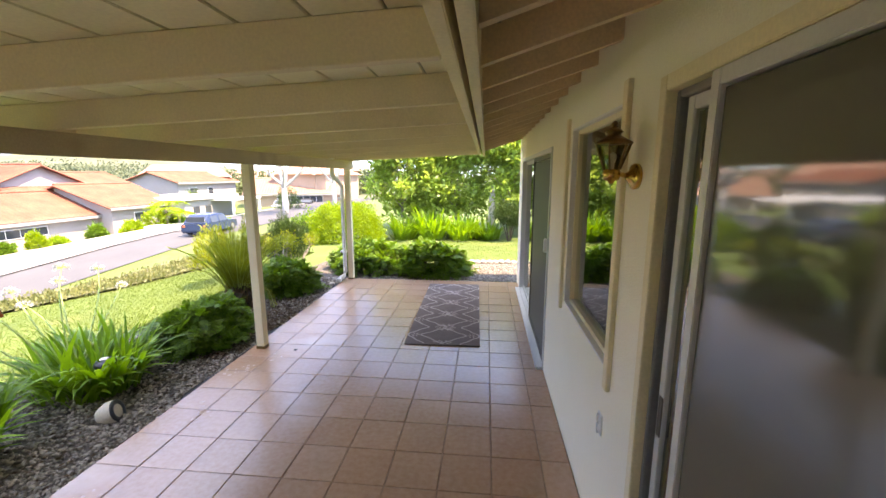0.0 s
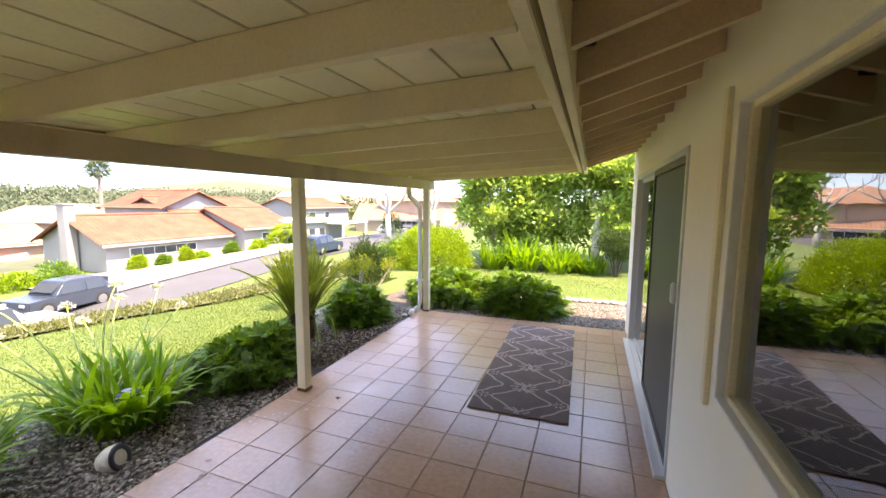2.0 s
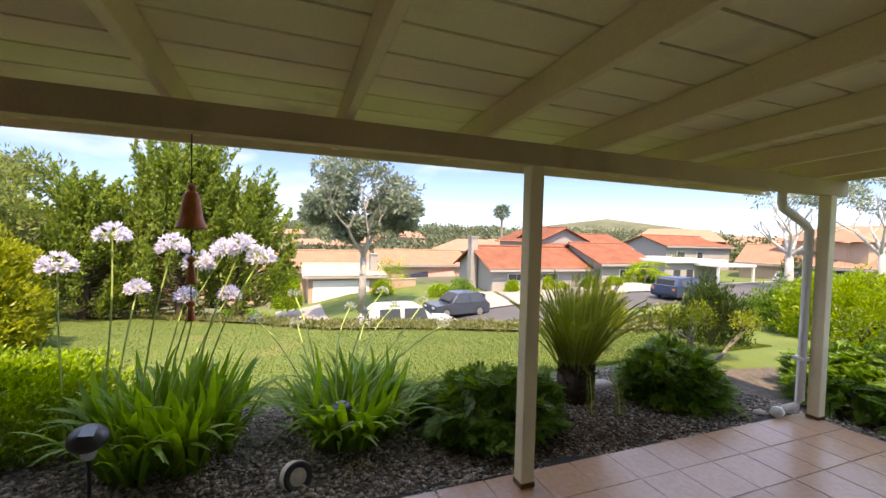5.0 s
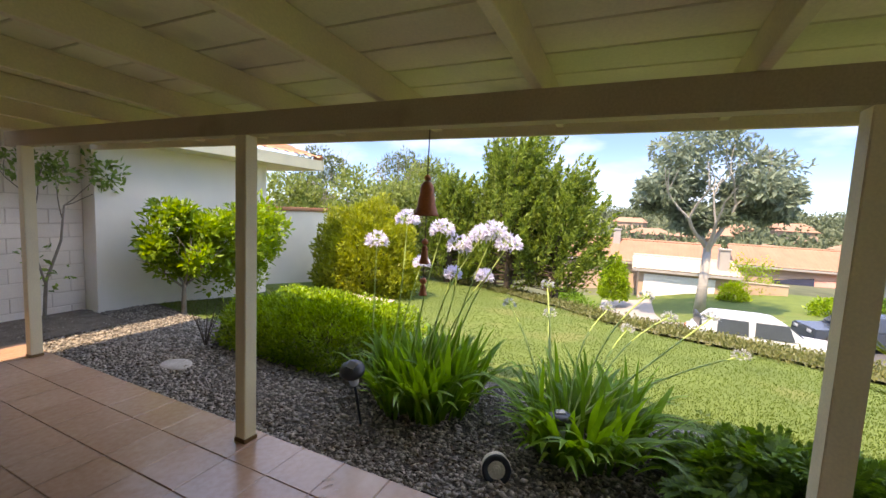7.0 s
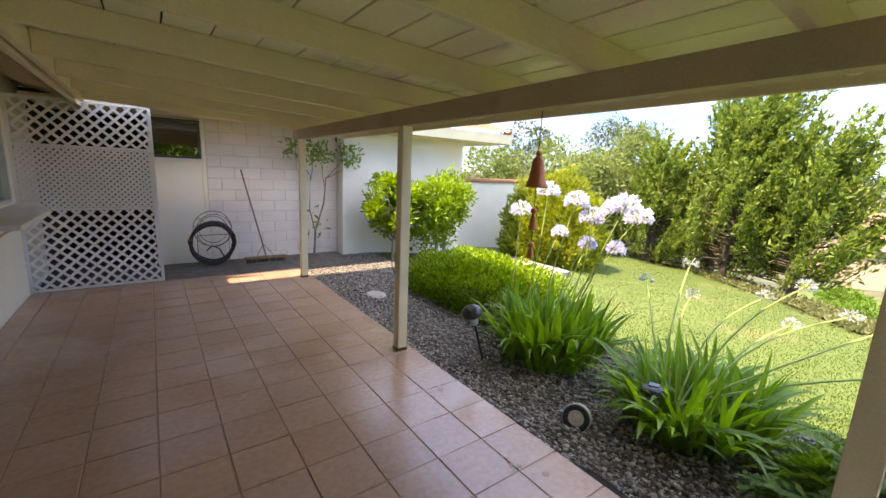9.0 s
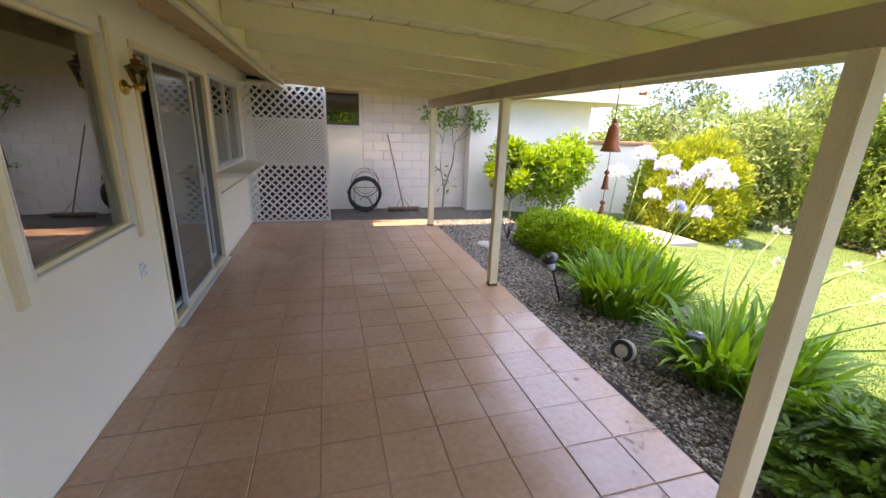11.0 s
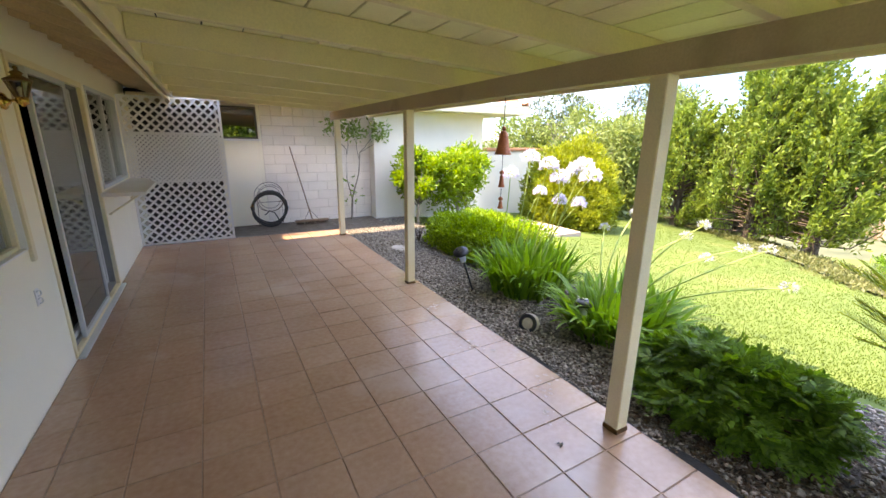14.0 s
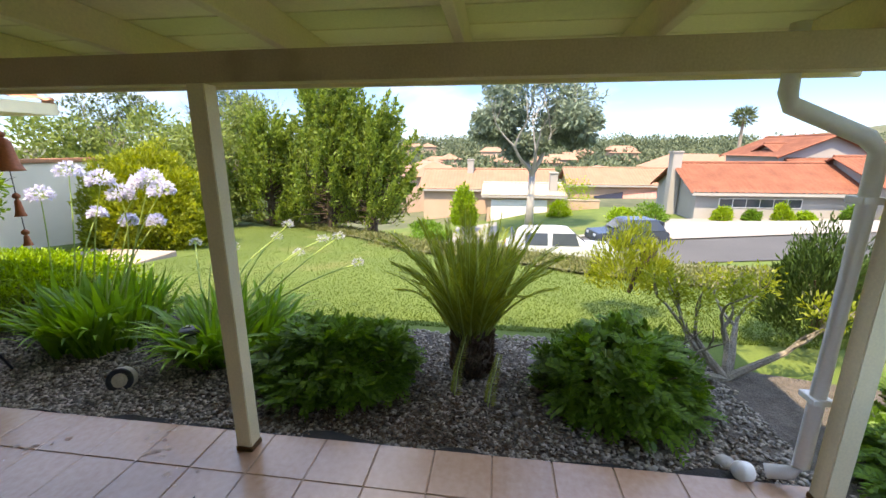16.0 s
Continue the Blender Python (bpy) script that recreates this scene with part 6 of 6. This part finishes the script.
car("dark grey parked hatchback across the street", on_street(-22.6, 12.0), 99, 3.8, 1.7, 1.45, car_paint("grey_car_paint", (0.06, 0.075, 0.10)))
car("white parked truck with camper shell below the lawn bank", on_street(-19.9, 8.2), -88, 5.0, 1.9, 1.75, car_paint("white_car_paint", (0.62, 0.62, 0.62)))
car("dark blue parked sport utility car on the street", on_street(-20.0, 27.6), -82, 4.4, 1.8, 1.45, car_paint("blue_car_paint", (0.03, 0.05, 0.10)))
car("silver car parked under the far carport", (-28.6, 54.4, -3.0), 105, 4.5, 1.8, 1.5, car_paint("silver_car_paint", (0.35, 0.36, 0.38)))
car("dark car parked under the far carport", (-25.4, 55.6, -2.95), 105, 4.5, 1.8, 1.5, car_paint("black_car_paint", (0.03, 0.03, 0.035)))

# street trees and front-garden shrubs
eu = tree("eucalyptus", "tall grey-green eucalyptus with pale forked trunk across the street", (-29.5, 7.45, -3.75), (4.2, 0.30), [((0, 0, 8.6), (3.4, 3.6, 2.9)), ((0, 2.4, 6.8), (1.6, 2.0, 1.3)), ((0, -2.6, 7.4), (1.6, 1.9, 1.4)), ((0, -0.6, 5.8), (1.4, 2.6, 0.9))], 21, 230, (0.42, 0.15), L_EUC, pmat("pale_bark", (0.36, 0.33, 0.29), 0.85, 0.2, 3, 20, 0.3), 91, droop=0.6)
bare = tree("street_tree", "pale thick-limbed street tree beside the road", (-20.6, 40.0, -2.4), (3.2, 0.34), [((0, 0, 8.5), (4.0, 4.0, 1.8))], 16, 90, (0.4, 0.14), L_EUC, pmat("ash_bark", (0.42, 0.40, 0.37), 0.9, 0.2, 3, 20, 0.3), 92)
tree("street_tree", "pale-trunked tree near the carport house", (-18.0, 47.0, -2.3), (3.6, 0.28), [((0, 0, 8.5), (4.0, 4.0, 1.8))], 14, 90, (0.4, 0.14), L_EUC, pmat("pale_grey_bark", (0.42, 0.40, 0.37), 0.9, 0.2, 3, 20, 0.3), 93)
mound("cone_bush", "upright clipped green bush beside the peach garage", "shrub", (-34.5, 2.35, -4.6), (1.15, 1.2, 3.3), 5000, (0.26, 0.10), L_HEDGE, 94)
for i, (x, y, r, h, mt) in enumerate(((-31.6, 16.4, 1.3, 1.3, L_GREEN), (-32.2, 14.6, 1.1, 1.0, L_HEDGE), (-31.9, 21.3, 0.7, 1.1, L_LIME), (-31.7, 23.2, 0.5, 0.8, L_GREEN), (-31.7, 25.2, 0.6, 1.2, L_LIME), (-31.7, 26.7, 0.6, 0.6, L_HEDGE), (-31.3, 29.4, 0.7, 1.1, L_GREEN), (-28.6, 30.0, 0.9, 0.8, L_LIME), (-28.2, 31.8, 1.0, 1.9, L_LIME), (-27.6, 33.6, 0.9, 0.7, L_GREEN), (-36.5, 10.5, 1.0, 1.2, L_LIME), (-41.0, 12.0, 2.4, 2.8, L_LIME), (-38.0, -1.5, 1.6, 0.9, L_GREEN), (-33.0, 0.0, 2.0, 0.8, L_GREEN), (-24.0, 47.5, 1.6, 2.6, L_DARK), (-34.0, 44.5, 1.6, 3.2, L_DARK), (-20.5, 29.5, 0.9, 0.9, L_GREEN))):
    mound("garden_shrub", "small green shrub in a front garden across the street", "shrub", (x, y, float(ground_z(x, y))), (r, r, h), 1500, (0.22, 0.09), mt, 100 + i, "front-garden shrubs")
fan = thing("fan_palm_shrub", "feathery yellow-green palms before the white garage", "palm", at=(-27.4, 32.2, float(ground_z(-27.4, 32.2))))
np.random.seed(7)
bs, ws, ls = [], [], []
bm = nb()
for cx, cy, hh in ((0, 0, 1.5), (-0.6, 1.4, 2.0), (0.5, 0.8, 1.1)):
    tube(bm, [(cx, cy, -0.3), (cx, cy, hh)], 0.10, 7)
    for k in range(26):
        a = np.random.uniform(0, 6.28)
        for t in np.linspace(0.1, 1, 14):
            p = np.array([cx, cy, hh]) + np.array([math.cos(a), math.sin(a), 0]) * t * 1.3 + np.array([0, 0, 0.75 * t - 1.05 * t * t])
            for sg in (-1, 1):
                bs.append(p)
                ws.append((math.cos(a) - sg * 0.9 * math.sin(a), math.sin(a) + sg * 0.9 * math.cos(a), -0.2))
                ls.append(0.42)
part("trunk", bm, M_BARK, fan)
v, f = leaf_quads(np.array(bs), np.array(ws), np.array(ls), 0.06 * np.ones(len(ls)))
raw("fronds", v, f, L_LIME, fan)
fp = thing("fan_palm", "tall distant fan palm standing over the rooftops", "palm", at=(-80.0, 46.8, -8.0))
bm = nb()
tube(bm, [(0, 0, -2), (0.1, 0, 7), (0, 0, 14.8)], [0.35, 0.28, 0.26], 8)
part("trunk", bm, M_BARK, fp)
blob_leaves([(0, 0, 15.0)], [1.3], 420, (1.2, 0.16), L_FAR, fp, 15, "crown")

# distant tree cover and rooftops
np.random.seed(200)
woods = {"near": ([], []), "far": ([], [])}
count = 0
while count < 2500:
    d = 56 + 350 * np.random.rand() ** 1.3
    a = np.random.uniform(-0.75, 1.30)
    x, y = -d * math.cos(a), 5 + d * math.sin(a)
    if x > -24 or (-64 < x and -10 < y < 68):
        continue
    z = float(ground_z(x, y)) + 26 * math.exp(-(((x + 420) / 120) ** 2 + ((y - 400) / 110) ** 2))
    r = np.random.uniform(1.5, 3.2) * (1 + d / 330)
    spot_list = woods["near" if d < 125 else "far"]
    spot_list[0].append((x, y, z + r * np.random.uniform(0.4, 0.95)))
    spot_list[1].append(r * (0.8 if d < 80 else 1.0))
    count += 1
# distance haze is put into the far leaves' greyer, paler colour
L_HAZE = leaf_mat("haze_tinted_leaf", (0.075, 0.105, 0.060), (0.17, 0.205, 0.115), 0.2, 0.8)
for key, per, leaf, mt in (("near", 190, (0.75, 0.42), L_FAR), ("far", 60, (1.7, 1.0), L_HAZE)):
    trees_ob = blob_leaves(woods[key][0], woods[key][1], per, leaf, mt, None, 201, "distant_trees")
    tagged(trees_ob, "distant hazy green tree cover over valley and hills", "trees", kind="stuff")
proto = None
rr = random.Random(77)
for i in range(46):
    d = rr.uniform(62, 240)
    a = rr.uniform(-0.3, 1.2)
    x, y = -d * math.cos(a), 5 + d * math.sin(a)
    m = pose(x, y, float(ground_z(x, y)) + rr.uniform(1.0, 2.5), 0, 0, rr.uniform(0, 180))
    if proto is None:
        proto = thing("distant_house", "small distant house with orange clay roof", "house", "distant houses")
        part("wall", box(nb(), -6, 6, -4, 4, -3, 3), M_PEACH, proto)
        bm = nb()
        q = [(-6.6, -4.6, 2.9), (6.6, -4.6, 2.9), (6.6, 4.6, 2.9), (-6.6, 4.6, 2.9), (-4.5, 0, 4.9), (4.5, 0, 4.9)]
        vs = [bm.verts.new(p) for p in q]
        for fc in ((0, 1, 5, 4), (1, 2, 5), (2, 3, 4, 5), (3, 0, 4), (3, 2, 1, 0)):
            bm.faces.new([vs[j] for j in fc])
        part("roof", bm, M_PEACHROOF, proto)
        proto.matrix_world = m
    else:
        copy_thing(proto, m)

# ---------------------------------------------------------------- ground cover, gravel stones, grass
np.random.seed(300)
n = 5200
yy = np.random.uniform(-8, 22, n)
uu = np.random.rand(n)
xx = -crest_x(yy) - 2.3 * uu + 0.15
zz = ground_z(xx, yy) + 0.05
per = 7
base = np.repeat(np.stack([xx, yy, zz], -1), per, 0) + np.random.normal(size=(n * per, 3)) * np.array([0.10, 0.10, 0.03])
way = np.random.normal(size=(n * per, 3)) * 0.8 + np.array([0, 0, 1.0])
v, f = leaf_quads(base, way, 0.085 * np.random.uniform(0.6, 1.3, n * per), 0.035 * np.ones(n * per))
L_COVER = leaf_mat("cover_leaf", (0.085, 0.12, 0.025), (0.22, 0.215, 0.085), 0.3)
tagged(raw("ground_cover", v, f, L_COVER), "straggling green and rusty ground cover along the bank", "plants", kind="stuff")


def scatter_stones(name, n, inside, seed, lo, hi, label):
    np.random.seed(seed)
    octa = np.array([(1, 0, 0), (-1, 0, 0), (0, 1, 0), (0, -1, 0), (0, 0, 1), (0, 0, -1)], float)
    tri = np.array([(0, 2, 4), (2, 1, 4), (1, 3, 4), (3, 0, 4), (2, 0, 5), (1, 2, 5), (3, 1, 5), (0, 3, 5)])
    pts = inside(n)
    sz = np.random.uniform(lo, hi, (n, 1, 1)) * np.random.uniform(0.6, 1.3, (n, 1, 3)) * np.array([1, 1, 0.6])
    v = octa[None] * sz * np.random.uniform(0.75, 1.25, (n, 6, 1))
    a = np.random.uniform(0, 6.28, n)
    c, s = np.cos(a)[:, None], np.sin(a)[:, None]
    v = np.stack([v[..., 0] * c - v[..., 1] * s, v[..., 0] * s + v[..., 1] * c, v[..., 2]], -1) + pts[:, None]
    f = (tri[None] + 6 * np.arange(n)[:, None, None]).reshape(-1, 3)
    return tagged(raw(name, v.reshape(-1, 3), f, M_STONES), label, "gravel", kind="stuff")


def bed_points(n):
    y = np.random.uniform(-3.5, 7.0, n)
    x = -2.43 - np.abs(np.random.rand(n)) ** 1.2 * 1.6
    k = n // 6
    y[:k] = np.random.uniform(6.95, 8.5, k)
    x[:k] = np.random.uniform(-2.4, 1.25, k)
    return np.stack([x, y, np.full(n, -0.038) + np.random.uniform(0, 0.012, n)], -1)


scatter_stones("gravel", 34000, bed_points, 310, 0.009, 0.024, "loose brown and grey gravel stones in the bed")

# dry brown litter under the shrubs, and a strip of dark weed cloth showing along the tiles
np.random.seed(330)
n = 5200
yy = np.where(np.random.rand(n) < 0.72, np.random.normal(4.75, 0.75, n), np.random.uniform(-2.8, 6.9, n))
xx = np.where(np.random.rand(n) < 0.8, -2.46 - np.abs(np.random.normal(size=n)) * 0.42, -2.44 - np.random.rand(n) * 1.5)
ok = (yy < 6.9) & (yy > -3.0) & (xx > -3.9)
xx, yy = xx[ok], yy[ok]
base = np.stack([xx, yy, np.full(len(xx), -0.026) + np.random.uniform(0, 0.012, len(xx))], -1)
way = np.random.normal(size=(len(xx), 3)) * np.array([1, 1, 0.22])
v, f = leaf_quads(base, way, 0.034 * np.random.uniform(0.5, 1.6, len(xx)), 0.013 * np.random.uniform(0.6, 1.4, len(xx)))
L_LITTER = leaf_mat("dry_litter", (0.045, 0.030, 0.020), (0.17, 0.11, 0.065), 0.1, 0.8)
tagged(raw("leaf_litter", v, f, L_LITTER), "dry brown leaf litter scattered on the gravel", "litter", kind="stuff")
cloth_y = np.linspace(2.2, 6.6, 130)
outer = -2.445 - 0.030 * np.clip(lumps(np.stack([cloth_y * 2.2, cloth_y * 0.7, cloth_y * 5.1], -1), 1.0, 9), -0.6, 1.6)
cv = np.concatenate([np.stack([np.full(130, -2.412), cloth_y, np.full(130, -0.018)], -1), np.stack([outer, cloth_y, -0.016 + 0.012 * np.sin(cloth_y * 9)], -1)])
cf = [(i, i + 1, 131 + i, 130 + i) for i in range(129)]
tagged(raw("weed_cloth", cv, cf, pmat("black_weed_cloth", (0.014, 0.012, 0.010), 0.8, 0.3, 12, 90, 0.5)), "torn black weed cloth along the patio edge", "cloth", kind="structure")

np.random.seed(320)
n = 150000
yy = np.random.uniform(-4, 9.5, n)
far = np.random.rand(n) ** 1.4
xx = -4.15 - far * (crest_x(yy) - 4.2)
k = n // 6
yy[:k] = np.random.uniform(8.65, 12.2, k)
xx[:k] = np.random.uniform(-3.5, 3.0, k)
keep = ~((xx < -5.2) & (xx > -7.8) & (yy < -0.8) & (yy > -3))
xx, yy = xx[keep], yy[keep]
base = np.stack([xx, yy, ground_z(xx, yy) - 0.005], -1)
way = np.random.normal(size=(len(xx), 3)) * 0.45 + np.array([0, 0, 1.0])
v, f = leaf_quads(base, way, 0.024 * np.random.uniform(0.6, 1.4, len(xx)), 0.007 * np.ones(len(xx)))
L_GRASS = leaf_mat("grass_blade", (0.080, 0.132, 0.018), (0.115, 0.167, 0.029), 0.45)
tagged(raw("grass", v, f, L_GRASS), "short mown green lawn grass", "grass", kind="stuff")

# ---------------------------------------------------------------- pieces of walls and floor
rr = random.Random(400)
PITCH, GAP = 0.325, 0.005
TX, TY = -2.10, 2.657
tile_meshes = {}
ix0 = int(math.floor((PX0 - TX) / PITCH)) - 1
iy0 = int(math.floor((PY0 - TY) / PITCH)) - 1
for i in range(ix0, ix0 + 14):
    for j in range(iy0, iy0 + 34):
        x0, x1 = max(TX + i * PITCH + GAP / 2, PX0), min(TX + (i + 1) * PITCH - GAP / 2, PX1 - 0.004)
        y0, y1 = max(TY + j * PITCH + GAP / 2, PY0), min(TY + (j + 1) * PITCH - GAP / 2, PY1)
        if x1 - x0 < 0.03 or y1 - y0 < 0.03:
            continue
        key = (round(x1 - x0, 3), round(y1 - y0, 3))
        if key not in tile_meshes:
            me = bpy.data.meshes.new("tile")
            w, h = key
            bm = nb()
            b = 0.0035
            lo = [bm.verts.new(p) for p in ((0, 0, -0.02), (w, 0, -0.02), (w, h, -0.02), (0, h, -0.02))]
            mid = [bm.verts.new(p) for p in ((0, 0, -0.004), (w, 0, -0.004), (w, h, -0.004), (0, h, -0.004))]
            top = [bm.verts.new(p) for p in ((b, b, 0), (w - b, b, 0), (w - b, h - b, 0), (b, h - b, 0))]
            bm.faces.new(top)
            for q in range(4):
                bm.faces.new((lo[q - 1], lo[q], mid[q], mid[q - 1]))
                bm.faces.new((mid[q - 1], mid[q], top[q], top[q - 1]))
            bm.to_mesh(me)
            bm.free()
            me.materials.append(M_TILE)
            tile_meshes[key] = me
        t = new("tile", tile_meshes[key])
        t.parent = slab
        t.location = (x0, y0, rr.uniform(-0.0012, 0.0012))
        t.rotation_euler = (rr.uniform(-0.002, 0.002), rr.uniform(-0.002, 0.002), 0)

# pale chipped patches where the glaze has worn off the outer tiles
M_CHIP = pmat("worn_bare_clay", (0.42, 0.25, 0.17), 0.6, 0.2, 20, 90, 0.3, tint=(0.53, 0.37, 0.28))
for cx, cy, n_bits, spread, sd in ((-2.22, 3.33, 16, 0.055, 1), (-2.12, 2.62, 8, 0.05, 2), (-2.20, 1.72, 7, 0.05, 3), (-1.98, 3.62, 6, 0.05, 4)):
    r = random.Random(sd)
    bm = nb()
    for k in range(n_bits):
        px, py, q = cx + r.gauss(0, spread), cy + r.gauss(0, spread * 1.2), r.uniform(0.006, 0.024)
        ring = [bm.verts.new((px + q * r.uniform(0.5, 1.2) * math.cos(a), py + q * r.uniform(0.5, 1.2) * math.sin(a), 0.0024)) for a in np.linspace(0, 2 * math.pi, 9, endpoint=False)]
        bm.faces.new(ring)
    part("worn_patch", bm, M_CHIP, slab, "pale chipped patch in the tile glaze")

block_meshes = {}


def block(x0, x1, z0, z1):
    key = (round(x1 - x0, 3), round(z1 - z0, 3))
    if key not in block_meshes:
        w, h = key
        bm = nb()
        b = 0.006
        bk = [bm.verts.new(p) for p in ((0, -0.03, 0), (w, -0.03, 0), (w, -0.03, h), (0, -0.03, h))]
        ed = [bm.verts.new(p) for p in ((0, -0.004, 0), (w, -0.004, 0), (w, -0.004, h), (0, -0.004, h))]
        fr = [bm.verts.new(p) for p in ((b, 0, b), (w - b, 0, b), (w - b, 0, h - b), (b, 0, h - b))]
        bm.faces.new(fr)
        for q in range(4):
            bm.faces.new((bk[q - 1], bk[q], ed[q], ed[q - 1]))
            bm.faces.new((ed[q - 1], ed[q], fr[q], fr[q - 1]))
        me = bpy.data.meshes.new("block")
        bm.to_mesh(me)
        bm.free()
        me.materials.append(M_BLOCK)
        block_meshes[key] = me
    o = new("block", block_meshes[key])
    o.parent = block_wall
    o.location = (x0, BY + rr.uniform(-0.004, 0.004), z0)


z, row = -0.12, 0
while z < 2.0:
    x = -1.295
    first = True
    while x > -3.44:
        w = 0.40 if not (first and row % 2) else 0.20
        first = False
        xa = max(x - w, -3.455)
        if x - xa > 0.04:
            block(xa + 0.005, x - 0.005, z + 0.005, z + 0.178)
        x = xa
    z += 0.183
    row += 1
x = -1.295
while x > -3.44:
    xa = max(x - 0.20, -3.455)
    if x - xa > 0.04:
        block(xa + 0.005, x - 0.005, z + 0.005, 2.47)
    x = xa
